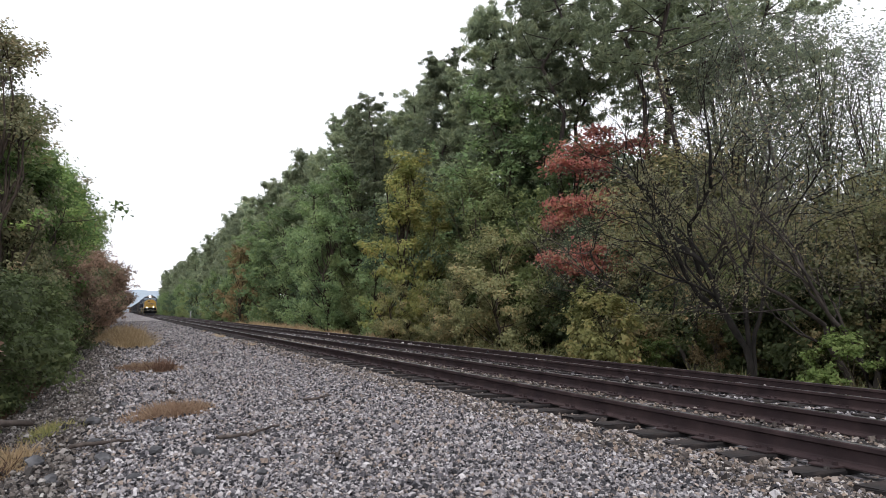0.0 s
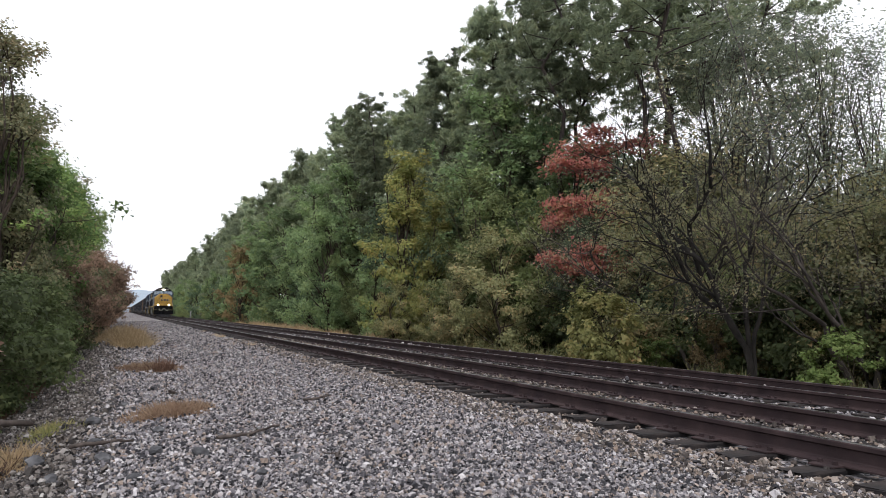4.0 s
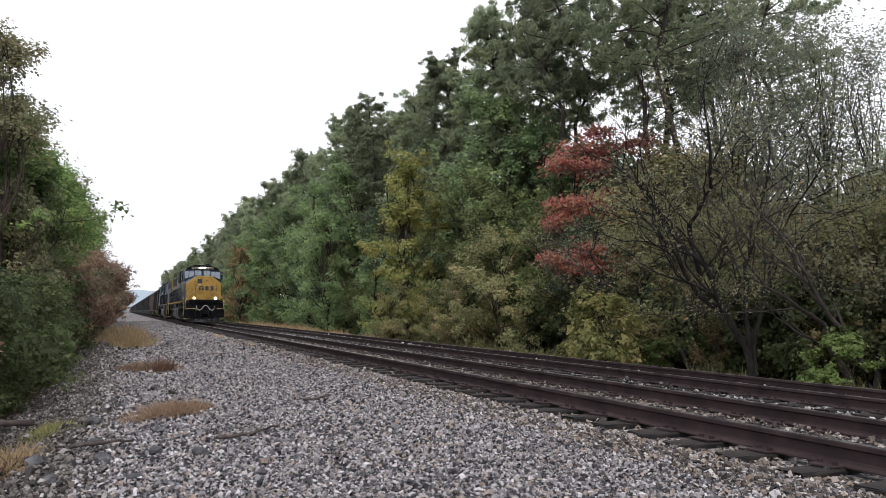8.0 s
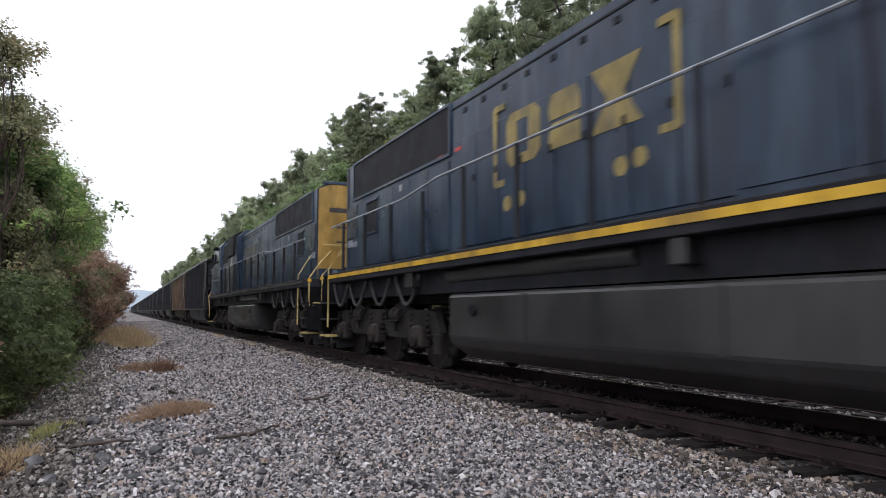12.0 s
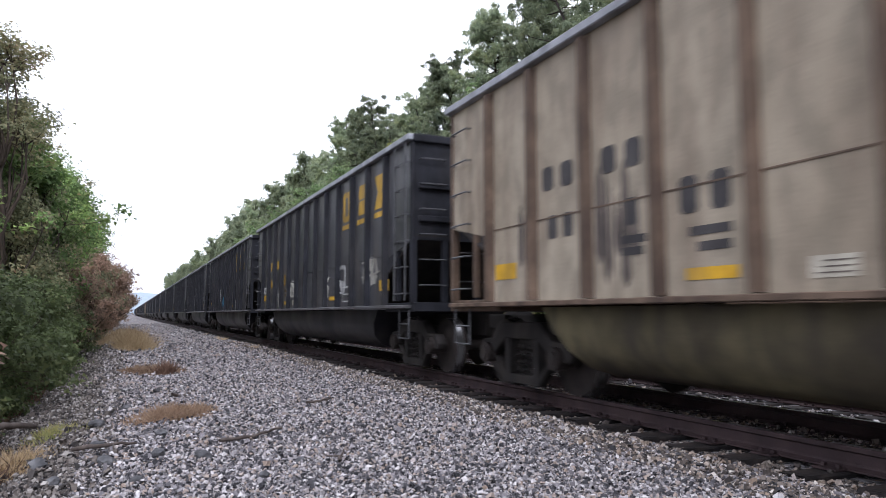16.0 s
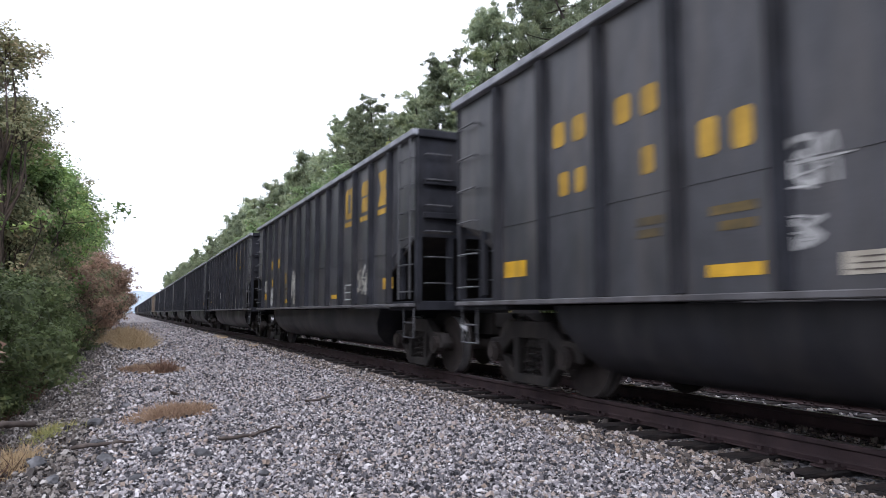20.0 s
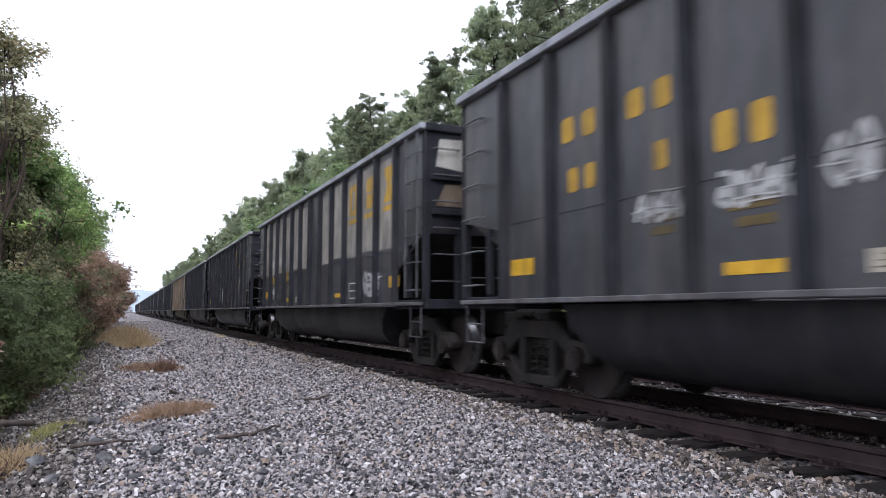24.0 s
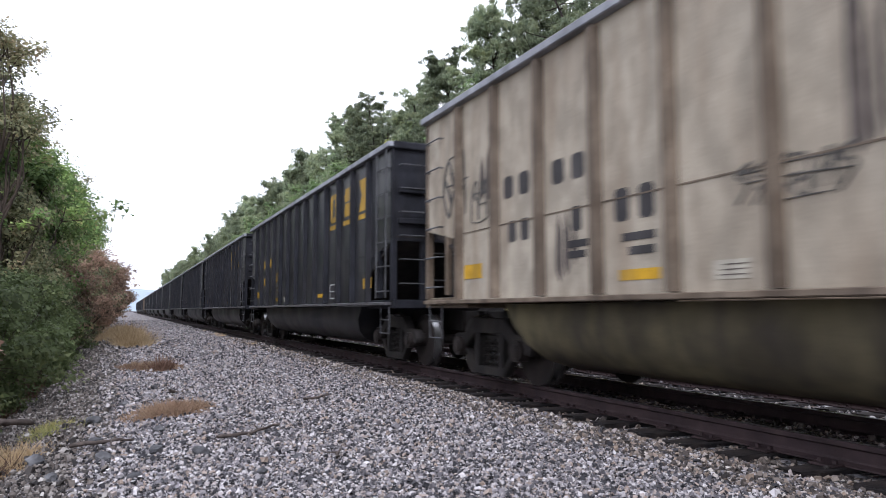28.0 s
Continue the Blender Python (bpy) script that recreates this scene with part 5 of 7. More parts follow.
        while y0 < H - 5.9:
            slab("hood_door", y0 + 0.015, y0 + 0.665, 1.95, 3.62, blue)
            slab("door_latch", y0 + 0.06, y0 + 0.12, 2.9, 3.0, M["rib"], 0.035, 0.003)
            y0 += 0.68
        y0 = H - 5.6
        while y0 < H - 0.9:
            slab("hood_door", y0 + 0.015, y0 + 0.82, 1.95, 3.38, blue)
            y0 += 0.84
        for k in range(9):
            slab("vent_slot", -1.1 + k * 0.6, -1.0 + k * 0.6, 4.02, 4.10, M["rib"], 0.015, 0.003)
        slab("hood_stripe", -1.5, H - 5.7, 4.16, 4.19, M["rib"], 0.012, 0.002)
        # the big side emblem: plain yellow bars between brackets
        tone = M["ghost"] if hood_end else M["yel_faded"]
        for y, w, z, hh in ((-0.72, 0.09, 3.25, 1.1), (-0.60, 0.24, 3.78, 0.09), (-0.60, 0.24, 2.72, 0.09), (2.78, 0.09, 3.25, 1.1), (2.66, 0.24, 3.78, 0.09), (2.66, 0.24, 2.72, 0.09)):
            slab("emblem_bar", y - w / 2, y + w / 2, z - hh / 2, z + hh / 2, tone, 0.026, 0.001)
        for kind, y in enumerate((2.05, 1.12, 0.18) if s < 0 else (0.18, 1.12, 2.05)):
            bm = B()
            for pts in shape_outlines(kind, 0.41, 0.36):
                prism(bm, [(y + u, 3.26 + v) for u, v in pts], "x", s * hw, s * (hw + 0.026))
            part("emblem_shape", bm, tone, hood)
        for y, z in ((2.45, 2.42), (2.12, 2.44), (0.12, 2.48), (-0.18, 2.52)):
            bm = prism(B(), [(y + 0.11 * math.cos(0.785 * k + 0.39), z + 0.11 * math.sin(0.785 * k + 0.39)) for k in range(8)], "x", s * hw, s * (hw + 0.026))
            part("emblem_dot", bm, tone, hood)
        rad = slab("radiator_grille", H - 5.6, H - 0.55, 3.50, 4.27, M["grille"], 0.012, 0.004)
        for z0, z1 in ((3.45, 3.50), (4.27, 4.31)):
            part("grille_frame", box(B(), min(s * hw, s * (hw + 0.03)), max(s * hw, s * (hw + 0.03)), H - 5.65, H - 0.5, z0, z1), blue, rad)
        for y0 in (H - 5.65, H - 0.55):
            part("grille_frame", box(B(), min(s * hw, s * (hw + 0.03)), max(s * hw, s * (hw + 0.03)), y0, y0 + 0.05, 3.5, 4.27), blue, rad)
        slab("dark_hatch", H - 2.15, H - 1.5, 2.62, 3.26, M["grille"], 0.032)
        for z0, z1 in ((2.58, 2.62), (3.26, 3.30)):
            slab("hatch_frame", H - 2.19, H - 1.46, z0, z1, blue, 0.05, 0.003)
        # a raised dark slab stands in for the shaded opening at the hood's rear
        slab("rear_recess", H - 0.86, H - 0.16, 2.62, 3.34, M["navy"], 0.03)
        slab("recess_plate", H - 0.50, H - 0.20, 2.42, 2.58, M["rod"], 0.035, 0.004)
        slab("recess_plate", H - 0.82, H - 0.58, 2.40, 2.52, M["rod"], 0.035, 0.004)
        slab("corner_panel", H - 0.13, H - 0.005, 1.9, 4.28, M["plow"] if not hood_end else blue, 0.016)
        slab("warning_label", H - 3.55, H - 3.42, 3.22, 3.34, M["white"], 0.03, 0.002)
        if not hood_end:
            for y0 in (-2.75, 3.85, 4.55):
                slab("red_label", y0, y0 + 0.22, 3.46, 3.52, M["red"], 0.026, 0.001)
    part("exhaust_stack", box(B(), -0.35, 0.35, 0.9, 1.7, 4.49, 4.66, 0.03), M["rib"], hood)
    for y in (2.4, 3.3, H - 4.8, H - 3.2, H - 1.6):
        part("roof_fan", cyl(B(), (0, y, 4.50), (0, y, 4.60), 0.5, 20), M["rib"], hood)
    if hood_end:
        part("hood_end", prism(B(), [(-hw + 0.02, 1.86), (-hw + 0.02, 4.28), (-0.78, 4.42), (0.78, 4.42), (hw - 0.02, 4.28), (hw - 0.02, 1.86)], "y", H + 0.003, H + 0.035), M["yel_dull"], L, "dull yellow hood end")
        part("roof_edge", box(B(), -1.0, 1.0, H, H + 0.06, 4.42, 4.5, 0.01), M["blue"], L)
        for x in (-0.15, 0.15):
            lamp_shell = part("end_headlight", cyl(B(), (x, H + 0.03, 3.98), (x, H + 0.13, 3.98), 0.12, 14), M["rib"], L)
            part("lens", cyl(B(), (x, H + 0.13, 3.98), (x, H + 0.14, 3.98), 0.085, 14), M["tread"], lamp_shell)
        for x, z, w, hh in ((0.5, 3.72, 0.62, 0.12), (0.35, 3.25, 0.5, 0.05), (0.35, 2.85, 0.5, 0.05), (0.12, 3.05, 0.05, 0.4)):
            part("end_marking", box(B(), x - w / 2, x + w / 2, H + 0.036, H + 0.041, z - hh / 2, z + hh / 2), M["dark_mark"], L)
        part("dark_foot", box(B(), -hw + 0.03, hw - 0.03, H + 0.034, H + 0.041, 1.87, 2.12), M["blue"], L)
        for x in (-0.6, 0.6):
            part("end_handrail", pipe(B(), [(x - 0.35, H + 0.03, 2.75), (x - 0.35, H + 0.15, 2.75), (x + 0.35, H + 0.15, 2.75), (x + 0.35, H + 0.03, 2.75)], 0.018, 6), M["yel_rod"], L)
    # frame, walkway and its yellow edge
    part("walkway", box(B(), -1.52, 1.52, -10.45, H + 0.1, 1.62, 1.84, 0.01), M["rib"], L)
    for e in (-1, 1):
        ye = 11.3 if e < 0 else H + deck
        part("end_deck", box(B(), -1.0, 1.0, min(e * (ye - 0.85), e * ye), max(e * (ye - 0.85), e * ye), 1.55, 1.84, 0.02), M["rib"], L)
    part("underframe", box(B(), -0.75, 0.75, -10.9, H + 0.6, 1.12, 1.62), M["under"], L)
    for s in (-1, 1):
        part("side_sill", box(B(), min(s * 0.76, s * 1.3), max(s * 0.76, s * 1.3), -10.2, H - 0.2, 1.26, 1.615), M["rib"], L)
        part("yellow_edge", box(B(), min(s * 1.52, s * 1.535), max(s * 1.52, s * 1.535), -9.9, H + 0.1, 1.715, 1.795), M["tank"] if hood_end else M["stripe"], L)
        rail_pts = [(s * 1.47, -6.2, 3.15), (s * 1.47, -5.9, 3.03), (s * 1.47, H - 5.9, 3.03), (s * 1.47, H - 4.4, 2.90), (s * 1.47, H + 0.05, 2.90)]
        part("handrail", pipe(B(), rail_pts, 0.02, 6), M["rod"], L)
        for y in [-5.7 + 1.47 * k for k in range(int((H + 5.7) / 1.47) + 1)]:
            part("stanchion", pipe(B(), [(s * 1.47, y, 1.80), (s * 1.47, y, 3.03 if y < H - 5.6 else 2.90)], 0.034, 6), M["rib"], L)
        # boxes and pipes hung below the walkway
        for y, w, z in ((-6.3, 0.28, 1.5), (-4.6, 0.2, 1.48), (5.2, 0.3, 1.5), (-1.0, 0.2, 1.5)):
            part("frame_box", box(B(), min(s * 1.3, s * 1.48), max(s * 1.3, s * 1.48), y - w / 2, y + w / 2, z - 0.12, z + 0.12, 0.01), M["tank"], L)
        for y in (H - 4.9, H - 3.5, H - 2.1, H - 0.9):
            pts = [(s * 1.35, y + 0.07 * k - 0.0, 1.6 - 0.5 * math.sin(math.pi * k / 16)) for k in range(17)]
            part("cable_loop", pipe(B(), pts, 0.03, 5), M["iron"], L)
        part("air_reservoir", cyl(B(), (s * 1.25, -0.3, 1.53), (s * 1.25, 3.95, 1.53), 0.13, 18), M["tank"], L)
    for o in L.children:
        if o.name.startswith(("air_reservoir", "roof_fan")):
            smooth(o)
    tank = [(-1.42, 1.20), (-1.42, 0.62), (-1.34, 0.48), (-1.05, 0.30), (1.05, 0.30), (1.34, 0.48), (1.42, 0.62), (1.42, 1.20), (1.36, 1.24), (-1.36, 1.24)]
    ft = part("fuel_tank", prism(B(), tank, "y", -3.3, 3.7, 0.02), M["tank"], L, "dusty grey fuel tank slung between the trucks")
    for s in (-1, 1):
        for y in (-1.4, 1.6):
            part("tank_strap", box(B(), min(s * 1.42, s * 1.432), max(s * 1.42, s * 1.432), y - 0.04, y + 0.04, 0.62, 1.2), M["tank"], ft)
        part("filler_cap", cyl(B(), (s * 1.42, 2.9, 1.0), (s * 1.47, 2.9, 1.0), 0.08, 12), M["rib"], ft)
    # both ends: pilot, plow, coupler, steps, hoses, ditch lights
    for e in (-1, 1):
        yf = -11.3 if e < 0 else H + deck
        part("pilot_plate", box(B(), -1.45, 1.45, min(yf, yf - e * 0.05), max(yf, yf - e * 0.05), 0.52, 1.62, 0.01), M["pitch"], L)
        bm = B()
        for s in (-1, 1):
            q = [(0.0, yf - e * 0.26, 0.56), (s * 1.25, yf - e * 0.42, 0.54), (s * 1.18, yf - e * 0.44, 0.13), (0.0, yf - e * 0.14, 0.13)]
            a = [bm.verts.new(p) for p in q]
            b = [bm.verts.new((p[0], p[1] - e * 0.04, p[2])) for p in q]
            bm.faces.new(a)
            bm.faces.new(b[::-1])
            for i in range(4):
                bm.faces.new((a[i], b[i], b[(i + 1) % 4], a[(i + 1) % 4]))
        bmesh.ops.recalc_face_normals(bm, faces=bm.faces[:])
        part("plow", bm, M["plow"], L, "dusty grey steel snow plow")
        for x0, x1 in ((-1.5, -1.02), (1.02, 1.5)):
            part("pilot_wing", box(B(), x0, x1, min(yf + e * 0.06, yf + e * 0.1), max(yf + e * 0.06, yf + e * 0.1), 0.50, 1.12, 0.01), M["pitch"], L)
        part("anticlimber", box(B(), -1.15, 1.15, min(yf - e * 0.1, yf + e * 0.18), max(yf - e * 0.1, yf + e * 0.18), 1.66, 1.90, 0.02), M["pitch"], L)
        bm = box(B(), -0.15, 0.15, min(yf, yf + e * 0.45), max(yf, yf + e * 0.45), 0.72, 0.98, 0.03)
        box(bm, -0.22, 0.2, min(yf + e * 0.42, yf + e * 0.74), max(yf + e * 0.42, yf + e * 0.74), 0.68, 1.04, 0.06)
        part("coupler", bm, M["pitch"], L)
        hs = [(-0.65, 1.42), (-0.58, 1.2), (-0.42, 1.05), (-0.22, 1.16), (-0.08, 1.38), (0.08, 1.45), (0.24, 1.36), (0.38, 1.14), (0.55, 1.04), (0.70, 1.16), (0.74, 1.40)]
        bm = pipe(B(), [(x * -e if e > 0 else x, yf + e * 0.14, z) for x, z in hs], 0.035, 8)
        smooth(part("jumper_hose", bm, M["hose"], L, "pale looped jumper hose"))
        for x in (-0.32, 0.3, 0.62, -0.7):
            bm = pipe(B(), [(x, yf, 1.0), (x, yf + e * 0.16, 0.9), (x + 0.03, yf + e * 0.2, 0.55), (x + 0.06, yf + e * 0.2, 0.34)], 0.025, 6)
            part("air_hose", bm, M["rib"], L)
            part("hose_coupling", box(B(), x + 0.02, x + 0.1, min(yf + e * 0.16, yf + e * 0.24), max(yf + e * 0.16, yf + e * 0.24), 0.28, 0.36, 0.01), M["rod"], L)
        part("cut_lever", pipe(B(), [(-1.35, yf + e * 0.1, 1.2), (-0.7, yf + e * 0.12, 1.18), (-0.6, yf + e * 0.2, 1.05)], 0.018, 6), M["yel_rod"], L)
        part("cut_lever", pipe(B(), [(1.35, yf + e * 0.1, 1.2), (0.9, yf + e * 0.12, 1.18)], 0.018, 6), M["yel_rod"], L)
        for s in (-1, 1):
            dl = part("ditch_light", cyl(B(), (s * 0.8, yf - e * 0.02, 2.0), (s * 0.8, yf + e * 0.12, 2.0), 0.086, 16), M["rib"], L)
            part("lens", cyl(B(), (s * 0.8, yf + e * 0.12, 2.0), (s * 0.8, yf + e * 0.135, 2.0), 0.072, 16), M["lamp"] if lit and e < 0 else M["glass"], dl)
            st = part("step_well", box(B(), min(s * 1.02, s * 1.06), max(s * 1.02, s * 1.06), min(yf, yf - e * 0.8), max(yf, yf - e * 0.8), 0.4, 1.62), M["rib"], L)
            for z in (0.42, 0.8, 1.18):
                part("step", box(B(), min(s * 1.05, s * 1.5), max(s * 1.05, s * 1.5), min(yf - e * 0.1, yf - e * 0.75), max(yf - e * 0.1, yf - e * 0.75), z - 0.02, z + 0.02), M["yel_rod"] if z < 0.5 else M["rib"], st)
            part("step_handrail", pipe(B(), [(s * 1.5, yf - e * well, 0.62), (s * 1.5, yf - e * well, 1.95), (s * 1.25, yf - e * (well + 0.07), 2.35), (s * 0.98, yf - e * (well + 0.12), 2.72)], 0.017, 6), M["yel_rod"], st)
            part("step_handrail", pipe(B(), [(s * 1.28, yf - e * 0.02, 1.12), (s * 1.42, yf + e * 0.02, 1.10), (s * 1.44, yf, 1.3), (s * 1.44, yf, 1.85), (s * 1.1, yf - e * 0.1, 2.3), (s * 0.72, yf - e * 0.5, 2.62)], 0.017, 6), M["yel_rod"], st)
            part("marker", cyl(B(), (s * 1.44, yf + e * 0.03, 1.78), (s * 1.44, yf + e * 0.05, 1.78), 0.05, 12), M["reflector"], st)
    for s in (-1, 1):
        ml = part("class_light", box(B(), min(s * 1.46, s * 1.52), max(s * 1.46, s * 1.52), -9.96, -9.80, 1.97, 2.06, 0.02), M["rod"], L)
        part("lens", box(B(), min(s * 1.47, s * 1.525), max(s * 1.47, s * 1.525), -9.95, -9.81, 1.88, 1.965, 0.02), M["red"], ml)
    loco_truck(L, -7.66, -1)
    loco_truck(L, H - 2.24, 1)
    return L


loco_1 = locomotive("dark-blue diesel locomotive with a yellow nose and lit headlights", True, False)
loco_1["start"] = 195.95
loco_2 = locomotive("dark-blue diesel locomotive coupled backwards, yellow hood end leading", False, True, 11.6)
loco_2["start"] = 220.2

# ---- trees


def tubes(paths, n=6):
    """Verts and faces of many bent, tapering limbs: each path is (points, radii)."""
    vs, fs, k = [], [], 0
    ang = np.arange(n) * 2 * np.pi / n
    for pts, rad in paths:
        pts = np.asarray(pts, float)
        d = np.gradient(pts, axis=0)
        d /= np.linalg.norm(d, axis=1, keepdims=True) + 1e-9
        up = np.where(np.abs(d[:, 2:3]) < 0.9, np.array([[0, 0, 1.0]]), np.array([[1.0, 0, 0]]))
        u = np.cross(d, up)
        u /= np.linalg.norm(u, axis=1, keepdims=True) + 1e-9
        v = np.cross(u, d)
        ring = pts[:, None] + (u[:, None] * np.cos(ang)[None, :, None] + v[:, None] * np.sin(ang)[None, :, None]) * np.asarray(rad)[:, None, None]
        m = len(pts)
        vs.append(ring.reshape(-1, 3))
        i = np.arange((m - 1) * n).reshape(m - 1, n)
        j = np.roll(i, -1, axis=1)
        fs.append(np.stack([i, j, j + n, i + n], -1).reshape(-1, 4) + k)
        k += m * n
    return np.concatenate(vs), np.concatenate(fs)


def leaves_at(c, size, g, narrow=0.55, corners=4, hub=None):
    """A leaf of three or four corners at each of the points c, turned outwards from the crown and from its own clump."""
    n = len(c)
    mid = c.mean(axis=0)
    nrm = (c - mid) / (np.linalg.norm(c - mid, axis=1, keepdims=True) + 1e-6) * 0.6 + np.array([0, 0, 0.7]) + g.normal(size=(n, 3)) * 0.5
    if hub is not None:
        nrm = nrm + (c - hub) / (np.linalg.norm(c - hub, axis=1, keepdims=True) + 1e-6) * 0.6
    nrm /= np.linalg.norm(nrm, axis=1, keepdims=True)
    a = np.cross(nrm, g.normal(size=(n, 3)))
    a /= np.linalg.norm(a, axis=1, keepdims=True) + 1e-9
    b = np.cross(nrm, a)
    s = (size * np.exp(g.normal(0, 0.25, n)))[:, None]
    if corners == 3:
        v = np.stack([c - a * s * 0.5, c + a * s * 0.3 + b * s * 0.42, c + a * s * 0.4 - b * s * 0.36], 1)
        return v.reshape(-1, 3), np.arange(n * 3).reshape(n, 3)
    v = np.stack([c - a * s * 0.5, c + b * s * 0.5 * narrow + nrm * s * 0.08, c + a * s * 0.5, c - b * s * 0.5 * narrow + nrm * s * 0.08], 1)
    f = np.arange(n * 4).reshape(n, 4)
    return v.reshape(-1, 3), f


def limb(a, b, g, bend=0.15, m=5):
    a, b = np.asarray(a, float), np.asarray(b, float)
    t = np.linspace(0, 1, m)[:, None]
    d = np.linalg.norm(b - a)
    w = g.normal(size=(1, 3)) * d * bend
    return a + (b - a) * t + w * np.sin(np.pi * t) + g.normal(size=(m, 3)) * d * 0.02 * np.sin(np.pi * t)


def tree_object(name, label, trunk, bark, crown, leaf, category="tree", group=""):
    t = thing(name, label, category, group)
    v, f = trunk
    mesh_part("trunk", fast_mesh("trunk", v, f, True), bark, t)
    v, f = crown
    mesh_part("crown", fast_mesh("crown", v, f), leaf, t)
    return t


def broadleaf(name, label, h, w, seed, leaf, n_leaves=5200, size=0.17, base=0.12, trunk_r=None, bark=None, top=1.0, clump=0.5, group="trackside woods", corners=3, twigs=True, cone=False):
    g = np.random.default_rng(seed)
    r0 = trunk_r or h * 0.014
    paths = [(limb((0, 0, -0.3), (g.normal() * 0.3, g.normal() * 0.3, h * 0.8), g, 0.04, 8), np.linspace(r0, r0 * 0.25, 8))]
    spine = paths[0][0]
    tips = []
    for k in range(int(20 + 1.5 * h)):
        t = g.uniform(base, 1.0)
        z = h * t
        prof = np.sin(np.pi * np.clip((t - base) / (1.06 - base), 0.03, 1) ** 0.75) ** 0.7
        if cone:
            prof = (1.02 - t) ** 0.55 * min(1.0, 0.55 + 2.0 * (t - base))
        rad = w * prof * g.uniform(0.55, 1.0) * 0.5
        an = g.uniform(0, 2 * np.pi)
        end = np.array([rad * np.cos(an), rad * np.sin(an), z * top])
        zi = np.clip((t * 0.75 - 0.12) * 7 / 0.8, 0, 6.9)
        i = int(zi)
        start = spine[i] + (spine[i + 1] - spine[i]) * (zi - i)
        p = limb(start, end, g, 0.1, 5)
        paths.append((p, np.linspace(r0 * 0.38, r0 * 0.06, 5)))
        for q in range(5):
            e2 = end + g.normal(size=3) * np.array([0.16, 0.16, 0.11]) * w * clump * 1.3
            p2 = limb(p[3], e2, g, 0.1, 4)
            if twigs:
                paths.append((p2, np.linspace(r0 * 0.12, r0 * 0.03, 4)))
            tips.append(e2)
            tips.append(p2[2])
        tips.append(end)
    tips = np.array(tips)
    hub = tips[g.integers(0, len(tips), n_leaves)]
    c = hub + g.normal(size=(n_leaves, 3)) * np.array([0.07, 0.07, 0.05]) * w * clump
    c[:, 2] = np.maximum(c[:, 2], 0.05)
    return tree_object(name, label, tubes(paths, 4 if twigs else 3), bark or M["bark"], leaves_at(c, size, g, corners=corners, hub=hub), leaf, "tree", group)


def pine(name, label, h, seed, n_tufts=300, clear=0.42, spread=2.6, group="pine wood", big=1.0, leaf="leaf_pine"):
    g = np.random.default_rng(seed)
    r0 = h * 0.0085
    spine = limb((0, 0, -0.3), (g.normal() * 0.4, g.normal() * 0.4, h), g, 0.012, 10)
    paths = [(spine, np.linspace(r0, r0 * 0.2, 10))]
    tips = []
    z = h * clear
    while z < h * 0.99:
        t = (z / h - clear) / (1 - clear)
        ln = spread * (1.05 - t) ** 0.6 * (0.55 + 0.45 * min(1, t * 4)) * g.uniform(0.55, 1.15) + 0.3
        an = g.uniform(0, 2 * np.pi)
        i = min(int(z / h * 9), 8)
        s = spine[i] + (spine[i + 1] - spine[i]) * (z / h * 9 - i)
        e = s + np.array([np.cos(an) * ln, np.sin(an) * ln, ln * g.uniform(-0.05, 0.4)])
        p = limb(s, e, g, 0.08, 5)
        paths.append((p, np.linspace(r0 * 0.22, r0 * 0.05, 5)))
        for q in range(int(3 + ln * 3)):
            b = p[g.integers(2, 5)]
            e2 = b + g.normal(size=3) * np.array([0.65, 0.65, 0.32])
            tips += [e2, e2 * 0.5 + b * 0.5]
        tips.append(e)
        z += g.uniform(0.10, 0.38) * h / 20
    # dead stubs under the crown
    for k in range(6):
        zz = h * g.uniform(clear * 0.5, clear)
        an = g.uniform(0, 6.28)
        i = min(int(zz / h * 9), 8)
        paths.append((limb(spine[i], spine[i] + np.array([np.cos(an), np.sin(an), 0.25]) * g.uniform(0.5, 1.4), g, 0.1, 4), np.linspace(r0 * 0.14, r0 * 0.04, 4)))
    tips = np.array(tips)
    per = 15
    c = tips[g.integers(0, len(tips), n_tufts)]
    c = np.repeat(c, per, axis=0)
    d = g.normal(size=(len(c), 3))
    d[:, 2] = np.abs(d[:, 2]) * 0.7 + 0.1
    d /= np.linalg.norm(d, axis=1, keepdims=True)
    ln = g.uniform(0.24, 0.50, (len(c), 1)) * big
    side = np.cross(d, g.normal(size=d.shape) * 0.6 + np.array([0, 0, 1.0]))
    side /= np.linalg.norm(side, axis=1, keepdims=True)
    wd = 0.06 * big
    v = np.stack([c + g.normal(size=c.shape) * 0.22 * big - side * wd * 0.4, c + d * ln * 0.85 + side * wd, c + d * ln - side * wd], 1)
    f = np.arange(len(c) * 3).reshape(-1, 3)
    return tree_object(name, label, tubes(paths, 5 if big < 1.1 else 3), M["pine_bark"], (v.reshape(-1, 3), f), M[leaf], "pine tree", group)


